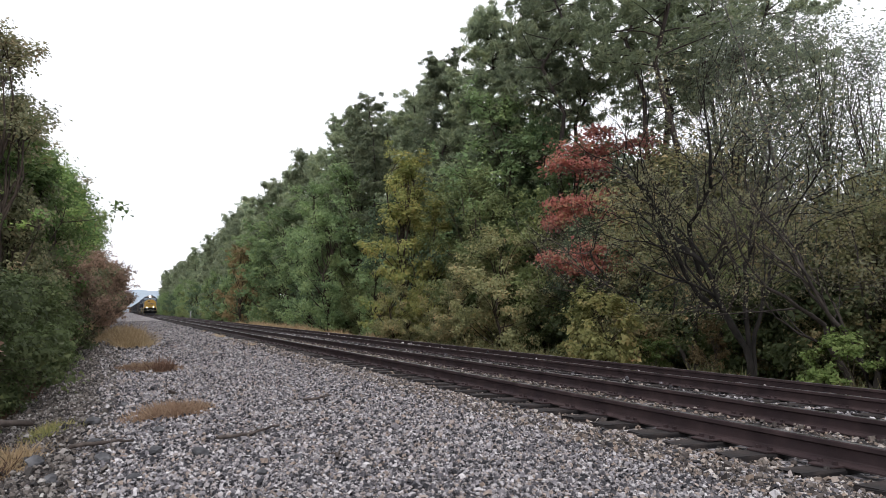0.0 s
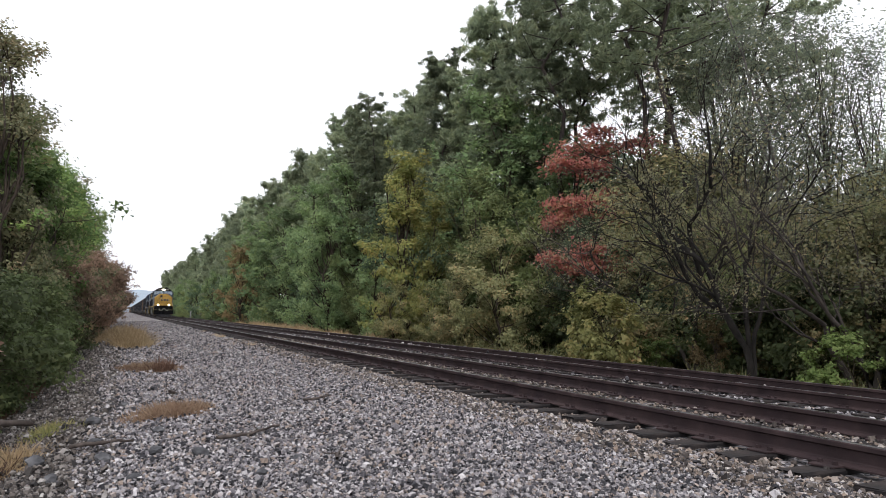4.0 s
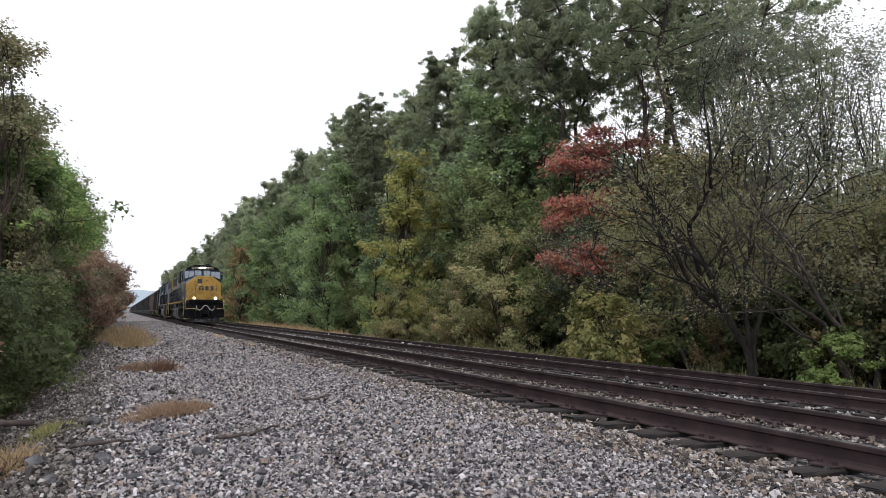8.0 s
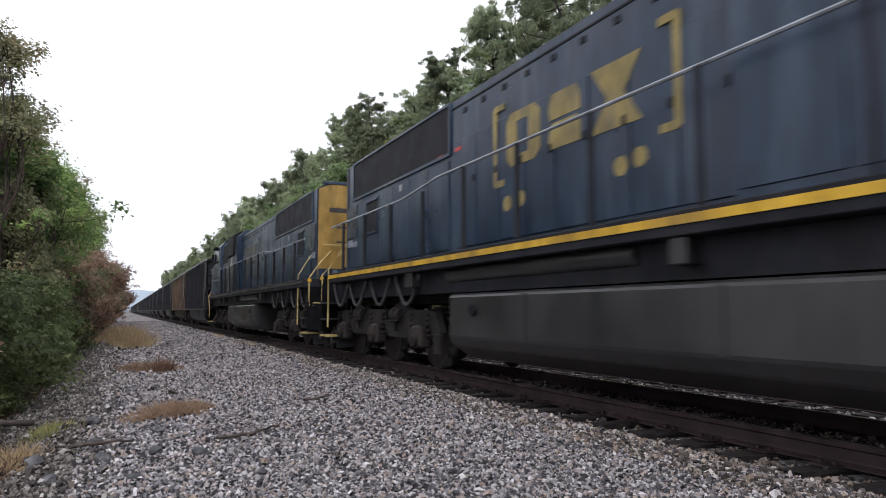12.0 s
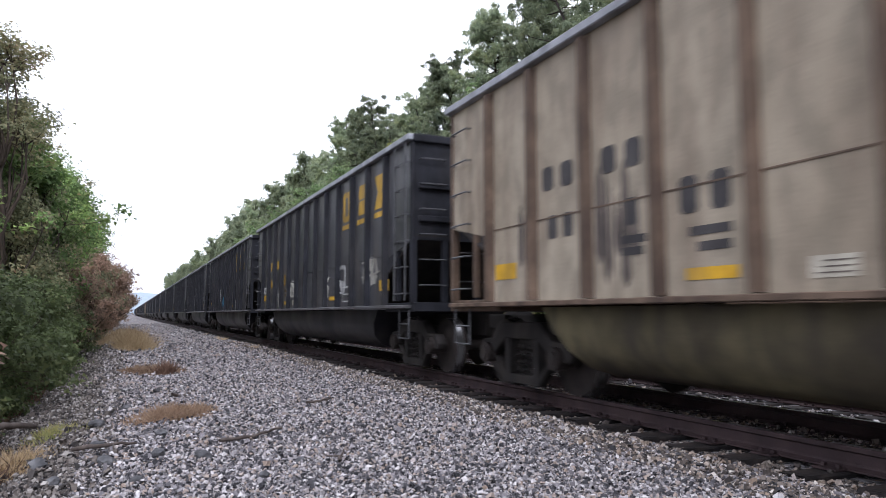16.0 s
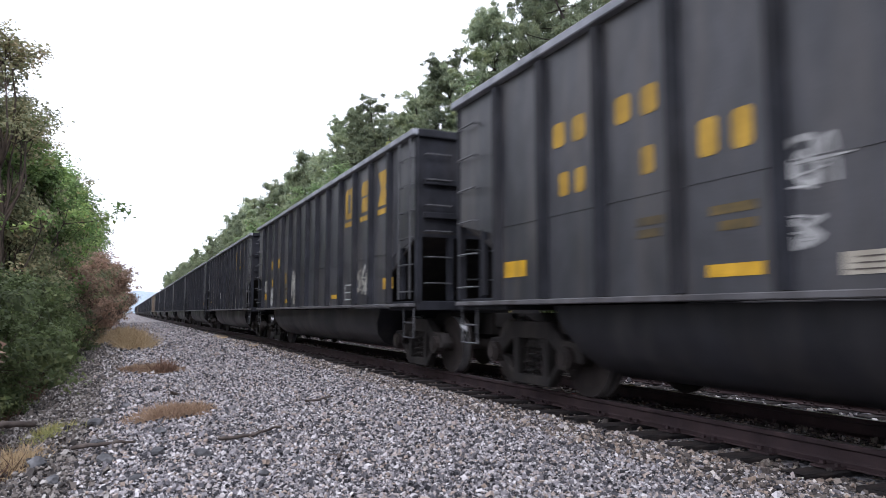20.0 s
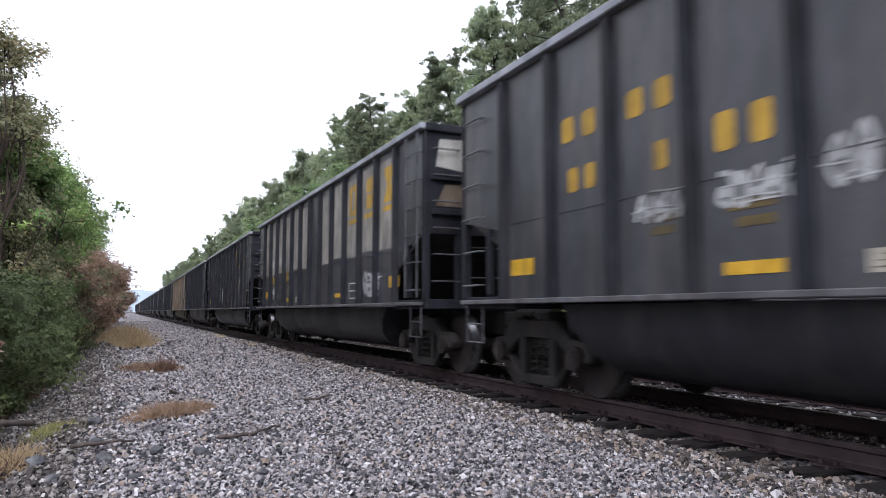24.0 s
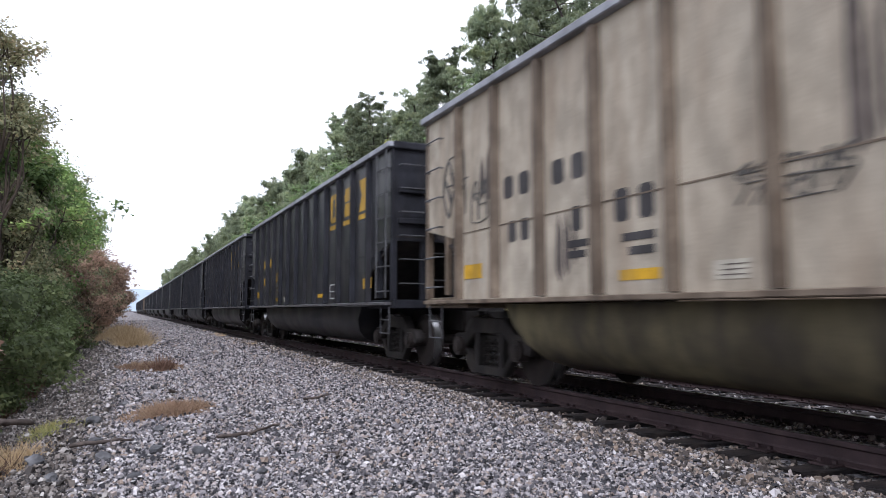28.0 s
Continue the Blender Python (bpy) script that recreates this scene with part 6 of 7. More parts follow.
def bare_tree(seed, stems=(), r0=0.10, twig=5, n_leaves=4500):
    """A spreading tree that has shed most of its leaves: several crooked stems, forks and twigs."""
    g = np.random.default_rng(seed)
    paths, tips = [], []

    def grow(p, d, ln, r, depth):
        m = 5
        pts, q, dd = [p], p, d
        for k in range(m - 1):
            dd = dd + g.normal(size=3) * 0.15
            dd[2] += 0.035
            dd = dd / np.linalg.norm(dd)
            q = q + dd * ln / (m - 1)
            pts.append(q)
        paths.append((np.array(pts), np.linspace(r, r * 0.66, m)))
        if depth == 0:
            tips.extend(pts[2:])
            return
        for k in range(3):
            b = pts[-1] if k == 0 else pts[g.integers(2, m)]
            nd = dd + g.normal(size=3) * (0.30 if k == 0 else 0.58)
            nd[2] = nd[2] * 0.8 + 0.14
            grow(b, nd / np.linalg.norm(nd), ln * (0.80 if k == 0 else g.uniform(0.55, 0.78)), r * (0.66 if k == 0 else 0.42), depth - 1)

    if stems:
        right, away = np.array([0.909, -0.418, 0]), np.array([0.418, 0.909, 0])
        for st in stems:
            pts = np.array([right * a + away * g.normal() * 0.12 * b + np.array([0, 0, b]) for a, b in st])
            t = np.linspace(0, len(pts) - 1, 3 * len(pts))
            pts = np.stack([np.interp(t, np.arange(len(pts)), pts[:, q]) for q in range(3)], -1) + g.normal(size=(len(t), 3)) * 0.025
            r = np.linspace(r0, r0 * 0.28, len(pts)) * (1 if st is stems[0] else 0.72)
            paths.append((pts, r))
            for i in range(len(pts) // 3, len(pts)):
                d = pts[i] - pts[i - 1]
                d = d / np.linalg.norm(d) + g.normal(size=3) * 0.55
                d[2] = abs(d[2]) * 0.8 + 0.1
                grow(pts[i], d / np.linalg.norm(d), g.uniform(0.8, 1.5), r[i] * 0.45, twig)
    else:
        for k in range(4):
            a = k * 1.6 + g.uniform(-0.4, 0.4)
            grow(np.array([0.25 * np.cos(a), 0.25 * np.sin(a), -0.3]), np.array([0.42 * np.cos(a), 0.42 * np.sin(a), 1.0]), 2.3, r0, twig)
    tips = np.array(tips)
    c = tips[g.integers(0, len(tips), n_leaves)] + g.normal(size=(n_leaves, 3)) * 0.12
    return tree_object("bare_tree", "spreading tree with dark branches and few yellow leaves", tubes(paths, 4), M["grey_bark"] if stems else M["twig_bark"], leaves_at(c, 0.075, g), M["leaf_brownish"], "tree", "trackside woods")


def layered_maple(name, label, seed, layers, stem, n_leaves, size):
    """A maple whose leaves hang in flat, separate sprays: layers of (out, away, height, reach, depth), seen across the line."""
    g = np.random.default_rng(seed)
    right, away = np.array([0.909, -0.418, 0]), np.array([0.418, 0.909, 0])
    top = max(l[2] for l in layers)
    spine = limb((0, 0, -0.3), (0.25, -0.1, top), g, 0.03, 10)
    paths, hubs, spread = [(spine, np.linspace(stem, stem * 0.2, 10))], [], []
    for u, v, z, reach, depth in layers:
        mid = right * u + away * v + np.array([0, 0, z])
        i = int(np.clip((z - 0.6) / top * 9, 0, 8))
        paths.append((limb(spine[i], mid, g, 0.08, 5), np.linspace(stem * 0.35, stem * 0.08, 5)))
        for k in range(int(9 * reach) + 4):
            e = mid + right * g.normal() * reach * 0.5 + away * g.normal() * reach * 0.4 + np.array([0, 0, g.normal() * depth * 0.45])
            e[2] -= 0.10 * np.linalg.norm((e - mid)[:2]) ** 2 / max(reach, 0.3)
            paths.append((limb(mid, e, g, 0.1, 4), np.linspace(stem * 0.1, stem * 0.03, 4)))
            hubs.append(e)
            spread.append(0.20 + 0.08 * reach)
    hubs, spread = np.array(hubs), np.array(spread)
    k = g.integers(0, len(hubs), n_leaves)
    c = hubs[k] + g.normal(size=(n_leaves, 3)) * spread[k][:, None] * np.array([1.0, 1.0, 0.45])
    return tree_object(name, label, tubes(paths, 4), M["grey_bark"], leaves_at(c, size, g, corners=4, narrow=0.8), M["leaf_red"], "tree", "trackside woods")


def leaning_tree():
    """A tall pale-barked tree, forked and leaning, with thin foliage at its top."""
    g = np.random.default_rng(77)
    right = np.array([0.909, -0.418, 0])
    up = np.array([0, 0, 1.0])
    stems = [[(0, -0.3), (0.05, 3.0), (0.0, 5.4), (-0.25, 7.0), (-0.75, 9.0), (-1.4, 11.6)], [(0.3, 5.2), (-0.7, 7.2), (-2.1, 9.2)], [(-0.35, 7.4), (0.5, 9.2), (0.8, 11.2)], [(0.05, 4.2), (0.9, 6.2), (1.3, 8.4)]]
    paths, hubs = [], []
    for k, st in enumerate(stems):
        pts = np.array([right * a + up * b for a, b in st]) + g.normal(size=(len(st), 3)) * 0.1
        t = np.linspace(0, len(pts) - 1, 3 * len(pts))
        pts = np.stack([np.interp(t, np.arange(len(pts)), pts[:, q]) for q in range(3)], -1) + g.normal(size=(len(t), 3)) * 0.02
        r = 0.085 if k == 0 else 0.045
        paths.append((pts, np.linspace(r, r * 0.3, len(pts))))
        for p in pts[len(pts) // 2:]:
            for q in range(3):
                e = p + g.normal(size=3) * np.array([0.8, 0.8, 0.45]) + np.array([0, 0, 0.25])
                paths.append((limb(p, e, g, 0.12, 5), np.linspace(r * 0.22, r * 0.06, 5)))
                hubs.append(e)
    hubs = np.array(hubs)
    c = hubs[g.integers(0, len(hubs), 5200)] + g.normal(size=(5200, 3)) * 0.34
    return tree_object("leaning_tree", "tall leaning tree with pale bark and thin green leaves", tubes(paths, 5), M["pale_bark"], leaves_at(c, 0.115, g), M["leaf_thin"], "tree", "trackside woods")


def spot(t, x, y, turn=0.0, s=1.0, sz=None):
    t.matrix_basis = pose(x, y, float(ground_height(np.array([float(x)]), 0)[0]), 0, 0, turn)
    t.scale = (s, s, sz or s)
    return t


def put(kind, x, y, turn=0.0, s=1.0, sz=None):
    """Sets a tree of that kind: the first time the one that was built, then copies of it."""
    t = KINDS[kind]
    if kind in placed:
        t = copy_thing(t, Matrix.Identity(4))
    placed.add(kind)
    return spot(t, x, y, turn, s, sz)


placed = set()
rr = random.Random(5)
PINE = "tall pine with a dark-green crown in the trackside wood"
KINDS = {
    "pine_a": pine("pine_tree", PINE, 20.0, 101, 1500, 0.42, 2.7, big=0.70), "pine_b": pine("pine_tree", PINE, 20.0, 102, 1800, 0.30, 2.8, big=0.70), "pine_c": pine("pine_tree", "tall open-crowned pine with a bare dark trunk", 20.0, 103, 640, 0.55, 2.9, big=0.66),
    "pine_low": pine("pine_tree", "bushy pine with low green branches at the wood's edge", 12.5, 104, 1500, 0.2, 3.2, big=0.66, leaf="leaf_green_pine"),
    "pine_far": pine("pine_tree", PINE, 20.0, 105, 600, 0.3, 2.7, big=1.35), "pine_far_b": pine("pine_tree", PINE, 20.0, 106, 600, 0.2, 2.8, big=1.35),
    "green": broadleaf("woodland_tree", "green broadleaf tree at the edge of the wood", 12.0, 6.5, 201, M["leaf_green"], 14000, 0.17, 0.04),
    "dark": broadleaf("woodland_tree", "dark-green broadleaf tree in the wood", 9.0, 6.0, 202, M["leaf_dark"], 12000, 0.17, 0.03),
    "yellow": broadleaf("woodland_tree", "yellow-green autumn tree with an orange tip", 10.5, 4.8, 203, M["leaf_yellow"], 17000, 0.15, 0.05, cone=True),
    "moss": broadleaf("woodland_tree", "pale-green broadleaf tree at the wood's edge", 8.0, 5.6, 207, M["leaf_moss"], 15000, 0.14, 0.05),
    "olive": broadleaf("woodland_shrub", "olive-brown autumn shrub at the edge of the wood", 5.5, 4.2, 204, M["leaf_olive"], 16000, 0.10, 0.02),
    "rust": broadleaf("woodland_tree", "rust-orange autumn tree at the edge of the wood", 8.0, 4.4, 205, M["leaf_rust"], 5000, 0.19, 0.03),
    "red": layered_maple("maple_tree", "maple with layers of red autumn leaves", 206, [(0.35, 0, 9.3, 0.75, 0.45), (-0.2, -0.3, 8.6, 1.0, 0.3), (-1.0, -0.5, 7.9, 1.0, 0.2), (0.3, 0.2, 8.0, 0.9, 0.25), (2.3, 0.3, 9.0, 0.8, 0.4),
                         (-1.0, -0.8, 6.3, 1.1, 0.25), (-0.2, -0.4, 5.8, 1.2, 0.3), (-1.3, -0.6, 5.5, 0.8, 0.25), (0.6, 0.3, 6.6, 0.8, 0.2), (4.3, 0.2, 7.6, 0.5, 0.35)], 0.10, 6200, 0.14),
    "red_low": layered_maple("maple_sapling", "young maple with sprays of red and orange leaves", 216, [(-1.2, 0, 3.9, 0.8, 0.2), (0.1, -0.2, 4.2, 0.7, 0.3), (0.75, 0, 3.6, 0.6, 0.25), (-0.4, 0, 3.6, 0.9, 0.2), (2.8, 0, 4.0, 0.35, 0.25)], 0.05, 2800, 0.12),
    "bush": broadleaf("woodland_shrub", "yellow-green leafy bush beside the far track", 2.4, 2.6, 208, M["leaf_bushy"], 4200, 0.12, 0.02, trunk_r=0.03),
    "lime": broadleaf("woodland_shrub", "bright-green leafy bush beside the far track", 1.6, 1.7, 209, M["leaf_lime"], 3800, 0.09, 0.02, trunk_r=0.02),
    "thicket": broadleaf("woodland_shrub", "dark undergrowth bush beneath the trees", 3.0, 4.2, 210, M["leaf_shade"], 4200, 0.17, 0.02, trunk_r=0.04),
    "far_green": broadleaf("woodland_tree", "green broadleaf tree in the distant wood", 12.0, 6.5, 211, M["leaf_green"], 3700, 0.36, 0.03, twigs=False),
    "far_dark": broadleaf("woodland_tree", "dark broadleaf tree in the distant wood", 10.0, 6.5, 212, M["leaf_dark"], 3600, 0.36, 0.03, twigs=False),
    "far_moss": broadleaf("woodland_tree", "pale-green broadleaf tree in the distant wood", 9.0, 5.5, 213, M["leaf_moss"], 3600, 0.35, 0.03, twigs=False),
    "thin": broadleaf("woodland_tree", "tall thin-leaved tree with open branches", 15.0, 6.0, 214, M["leaf_thin"], 8500, 0.115, 0.3, trunk_r=0.10, bark=M["twig_bark"], clump=0.8),
    "brush": broadleaf("woodland_shrub", "brown twiggy brush with sparse autumn leaves", 6.0, 5.4, 217, M["leaf_olive"], 9500, 0.095, 0.02, trunk_r=0.05, bark=M["twig_bark"], clump=0.7),
    "gloom": broadleaf("woodland_tree", "dull olive tree deep in the wood", 6.5, 6.4, 218, M["leaf_gloom"], 9000, 0.18, 0.02, twigs=False),
    "bare": bare_tree(220, [[(0, -0.3), (-0.05, 0.8), (-0.5, 1.8), (-1.05, 3.05), (-1.6, 4.0), (-2.4, 5.0), (-3.0, 5.8)], [(0, 0.7), (-0.07, 2.9), (0.15, 4.0), (0.5, 5.0), (0.7, 6.2)],
                              [(0.1, -0.2), (0.2, 1.2), (0.55, 2.2), (0.8, 3.05), (1.45, 4.3), (1.75, 5.4)], [(-0.5, 1.8), (-1.3, 2.5), (-2.0, 3.5), (-2.8, 4.2)], [(-0.9, 2.8), (-1.3, 4.0), (-1.2, 5.0), (-1.5, 6.2)]], 0.115, 3, 4600), "bare_b": bare_tree(221), "leaning": leaning_tree(),
    "left": broadleaf("hedgerow_tree", "leafy green tree beside the ditch", 7.0, 4.0, 301, M["leaf_hedge"], 13000, 0.125, 0.03, group="trees beside the ditch"),
    "left_b": broadleaf("hedgerow_tree", "tall open-leaved tree beside the ditch", 9.0, 3.2, 302, M["leaf_hedge_brown"], 19000, 0.10, 0.05, clump=0.68, group="trees beside the ditch"),
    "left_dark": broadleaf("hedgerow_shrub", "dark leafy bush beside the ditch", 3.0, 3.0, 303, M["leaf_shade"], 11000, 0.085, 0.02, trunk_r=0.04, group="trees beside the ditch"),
    "left_rust": broadleaf("hedgerow_tree", "rust-brown autumn tree beside the ditch", 5.0, 3.4, 304, M["leaf_red_brown"], 8000, 0.12, 0.03, group="trees beside the ditch"),
    "left_twig": broadleaf("hedgerow_tree", "thin brownish tree with bare twigs beside the ditch", 5.6, 3.0, 307, M["leaf_hedge_brown"], 7500, 0.10, 0.05, trunk_r=0.05, bark=M["grey_bark"], clump=0.7, group="trees beside the ditch"),
    "left_brown": broadleaf("hedgerow_shrub", "brown dry-leaved sapling beside the ditch", 2.2, 1.2, 305, M["leaf_dry"], 700, 0.10, 0.1, trunk_r=0.02, group="trees beside the ditch"),
    "left_far": broadleaf("hedgerow_tree", "leafy tree farther along the ditch", 8.0, 5.0, 306, M["leaf_hedge"], 4200, 0.27, 0.03, twigs=False, group="trees beside the ditch")}

# the wood on the far side: pines behind, broadleaf trees before them
for row, (x0, gap) in enumerate(((19.5, 3.7), (23.5, 4.4))):
    y = (20.0, 48.0)[row]
    while y < (400, 80)[row]:
        far = y > 75
        kind = (("pine_far", "pine_far_b") if far else ("pine_c", "pine_c", "pine_c") if y < 32 else ("pine_b", "pine_a", "pine_b"))[rr.randrange(2 if far else 3)]
        put(kind, x0 + rr.uniform(-1.2, 1.2), y + rr.uniform(-1, 1), rr.uniform(0, 360), rr.uniform(0.94, 1.06) * (0.97 if y < 39 else 0.87 if y < 54 else 1.01))
        y += gap * (1 if y < 75 else 1.4 if y < 170 else 2.2)
for row, (x0, s) in enumerate(((15.8, 0.75), (17.8, 1.0))):
    y = (46.0, 31.0)[row]
    while y < (400, 120)[row]:
        far = y > 70
        kind = ("far_green", "far_dark", "far_moss", "far_green")[rr.randrange(4)] if far else ("dark", "dark", "green", "dark")[rr.randrange(4)] if y < 45 else ("green", "dark", "green", "moss")[rr.randrange(4)]
        put(kind, x0 + rr.uniform(-0.8, 0.8), y + rr.uniform(-0.8, 0.8), rr.uniform(0, 360), s * rr.uniform(0.68, 1.28))
        y += 4.6 if y < 70 else 6.2 if y < 150 else 9.0
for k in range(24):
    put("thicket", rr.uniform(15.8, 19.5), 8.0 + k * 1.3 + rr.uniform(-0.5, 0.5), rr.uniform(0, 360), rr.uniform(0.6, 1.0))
for kind, x, y, s in (("rust", 14.0, 95, 1.35), ("dark", 20.8, 25.6, 1.0), ("gloom", 20.6, 23.2, 1.35), ("olive", 20.4, 20.6, 1.5), ("dark", 21.6, 28.6, 0.95), ("green", 16, 61.4, 1.12), ("green", 16.2, 77, 1.1), ("green", 17, 55, 1.15), ("yellow", 14.8, 37.2, 1.08), ("yellow", 15.6, 35.0, 0.8), ("moss", 15.4, 29.4, 1.05), ("moss", 17.2, 26.5, 0.9),
                      ("olive", 13.7, 35.8, 0.66), ("olive", 14.3, 25.2, 1.0), ("olive", 14.0, 27.6, 0.75), ("olive", 14.6, 32.5, 0.6), ("bush", 13.0, 16.7, 1.0), ("bush", 13.2, 18.0, 0.62),
                      ("lime", 13.7, 9.8, 0.9), ("lime", 14.2, 16.0, 0.7), ("rust", 14.6, 14.3, 0.22), ("pine_b", 19.9, 35.2, 0.98), ("pine_a", 19.8, 31.8, 1.0), ("pine_c", 20.6, 29.0, 1.0), ("pine_c", 22.6, 25.0, 1.0), ("pine_c", 23.5, 21.5, 1.0), ("pine_c", 24.6, 27.5, 1.0), ("pine_c", 22.3, 19.0, 0.9), ("brush", 18.2, 18.9, 1.3), ("brush", 21.5, 22.5, 1.45), ("brush", 19.0, 21.0, 1.2), ("gloom", 24.0, 24.5, 1.3), ("gloom", 21.0, 24.0, 1.1), ("pine_low", 18.6, 32.6, 1.0), ("pine_low", 18.4, 28.8, 0.9), ("thin", 19.5, 13.2, 0.72), ("thin", 21.5, 16.0, 0.85), ("thin", 20.4, 18.4, 0.92), ("thin", 23.0, 19.0, 1.0), ("thin", 16.5, 7.6, 0.75),
                      ("bare_b", 16.2, 16.2, 0.95), ("bare_b", 15.8, 10.5, 0.9), ("bare_b", 17.5, 20.5, 1.0), ("dark", 16.6, 22.0, 0.62), ("dark", 17.2, 18.6, 0.55), ("olive", 17.6, 11.0, 0.8), ("dark", 18.2, 14.6, 0.5), ("olive", 17.9, 14.6, 0.75), ("green", 18.6, 25.8, 0.8), ("olive", 17.6, 12.0, 0.9), ("olive", 16.9, 8.0, 0.8), ("olive", 16.5, 18.5, 0.85), ("moss", 18.5, 17.0, 0.7)):
    put(kind, x, y, rr.uniform(0, 360), s)
for kind, x, y in (("red", 17.35, 23.3), ("red_low", 15.7, 20.95), ("leaning", 18.8, 15.1), ("bare", 14.0, 12.4)):
    put(kind, x, y)
for k in range(13):
    put("gloom", 22.5 + rr.uniform(-1.5, 1.5), 3.0 + k * 1.9 + rr.uniform(-0.6, 0.6), rr.uniform(0, 360), rr.uniform(0.94, 1.06) * (0.74 + 0.040 * k))
    if k % 2:
        put("gloom", 27.0 + rr.uniform(-1, 1), 2.0 + k * 2.2, rr.uniform(0, 360), rr.uniform(0.95, 1.1))
for k in range(14):
    put("gloom", 22.0 + rr.uniform(-0.8, 0.8), 27.0 + k * 3.4, rr.uniform(0, 360), rr.uniform(1.2, 1.4))
for x, y, s in ((19.2, 9.6, 1.0), (18.6, 12.6, 1.0), (19.8, 15.6, 0.95), (18.6, 18.4, 0.9), (21.2, 13.0, 0.9), (21.0, 19.0, 1.15), (19.0, 22.2, 1.0), (20.4, 7.0, 0.85)):
    put("brush", x, y, rr.uniform(0, 360), s)
# the hedge on the near side of the ditch
for kind, x, y, s in (("left_b", -3.45, 20.5, 0.98), ("left_b", -4.2, 24.0, 1.1), ("left", -4.7, 19.5, 0.95), ("left", -4.6, 15.5, 0.8), ("left", -3.9, 13.0, 0.62), ("left", -3.7, 17.0, 0.72), ("left", -3.5, 23.5, 1.14), ("left", -3.1, 27.5, 0.85), ("left_twig", -3.0, 27.0, 1.0), ("left_twig", -2.8, 22.0, 0.8), ("left_twig", -2.7, 33.0, 1.1), ("left_twig", -2.6, 41.0, 1.2), ("left_b", -3.6, 28.0, 0.9), ("left", -3.5, 33.0, 1.2), ("left", -3.6, 40, 1.3), ("left_b", -3.6, 47, 1.1), ("left", -4.0, 54, 1.45),
                      ("left", -4.2, 64, 1.45), ("left_far", -4.4, 74, 1.2), ("left_far", -4.6, 86, 1.3), ("left_far", -4.8, 100, 1.3), ("left_far", -4.8, 118, 1.3), ("left_far", -4.6, 140, 1.3), ("left_far", -4.6, 170, 1.4), ("left_far", -4.6, 210, 1.4), ("left_far", -4.4, 260, 1.5), ("left_far", -4.4, 330, 1.6), ("left_far", -7.5, 60, 1.5), ("left_far", -7.5, 45, 1.3), ("left_far", -7.5, 32, 1.2), ("left_far", -7.5, 22, 1.1),
                      ("left_dark", -2.45, 8.6, 0.76), ("left_dark", -2.25, 11.2, 0.88), ("left_dark", -2.15, 13.2, 0.7), ("left_dark", -2.2, 15.2, 0.85), ("left_dark", -2.15, 18.2, 0.85), ("left_dark", -2.1, 21.4, 0.8), ("left_dark", -2.1, 25.5, 0.75),
                      ("left_rust", -2.2, 31, 0.8), ("left_rust", -1.8, 38, 0.95), ("left_rust", -1.6, 46, 1.05), ("left_rust", -1.4, 57, 1.15), ("left_rust", -1.2, 70, 1.2), ("left_rust", -1.2, 86, 1.2), ("left_rust", -1.4, 110, 1.2), ("left_rust", -1.6, 140, 1.2), ("left_brown", -1.75, 7.6, 1.0), ("left_brown", -1.9, 9.3, 0.9), ("left_brown", -2.0, 6.9, 1.0), ("left_brown", -2.2, 8.2, 1.1)):
    put(kind, x, y, rr.uniform(0, 360), s)

# ---- grass, weeds, sticks and stones on the shoulder; the lineside post; far hills


def grass_patch(name, label, leaf, n, cx, cy, rx, ry, turn, height, seed, lean=0.5, width=0.008):
    g = np.random.default_rng(seed)
    tufts = max(n // 70, 6)
    a, r = g.uniform(0, 2 * np.pi, tufts), np.sqrt(g.random(tufts)) * (0.75 + 0.25 * np.sin(3 * g.uniform(0, 6.28, tufts)))
    which = g.integers(0, tufts, n)
    off = g.normal(size=(n, 2)) * min(0.30 * height + 0.03, rx, ry)
    u, v = (np.cos(a) * r * rx)[which] + off[:, 0], (np.sin(a) * r * ry)[which] + off[:, 1]
    tall = g.uniform(0.35, 1.25, tufts)[which]
    r = r[which]
    ct, st = math.cos(radians(turn)), math.sin(radians(turn))
    x, y = cx + u * ct - v * st, cy + u * st + v * ct
    z = ground_height(x, y) - 0.01
    base = np.stack([x, y, z], -1)
    d = g.normal(size=(n, 3)) * lean * 0.7
    d[:, :2] += off / (np.abs(off).mean() + 1e-6) * lean * 0.35
    d[:, 2] = 1
    d /= np.linalg.norm(d, axis=1, keepdims=True)
    h = (height * g.uniform(0.5, 1.15, n) * tall * (1.2 - 0.45 * r))[:, None]
    side = np.cross(d, g.normal(size=(n, 3)))
    side /= np.linalg.norm(side, axis=1, keepdims=True)
    mid = base + d * h * 0.55
    tip = base + d * h + g.normal(size=(n, 3)) * h * 0.22
    vs = np.stack([base - side * width, base + side * width, mid + side * width * 0.8, mid - side * width * 0.8, tip], 1).reshape(-1, 3)
    k = (np.arange(n) * 5)[:, None]
    fs = np.concatenate([k + np.array([[0, 1, 2]]), k + np.array([[0, 2, 3]]), k + np.array([[3, 2, 4]])])
    return tagged(mesh_part(name, fast_mesh(name, vs, fs), M[leaf]), label, "grass", kind="stuff")


grass_patch("dry_grass", "straw-coloured dry grass on the stone shoulder", "leaf_straw", 7000, -0.1, 37.0, 0.85, 8.5, -1.0, 0.42, 1, 0.7, 0.012)
grass_patch("dry_grass", "pale dry grass tuft farther along the shoulder", "leaf_straw", 3600, 0.3, 26.5, 0.42, 3.0, 0, 0.55, 2, 0.8, 0.008)
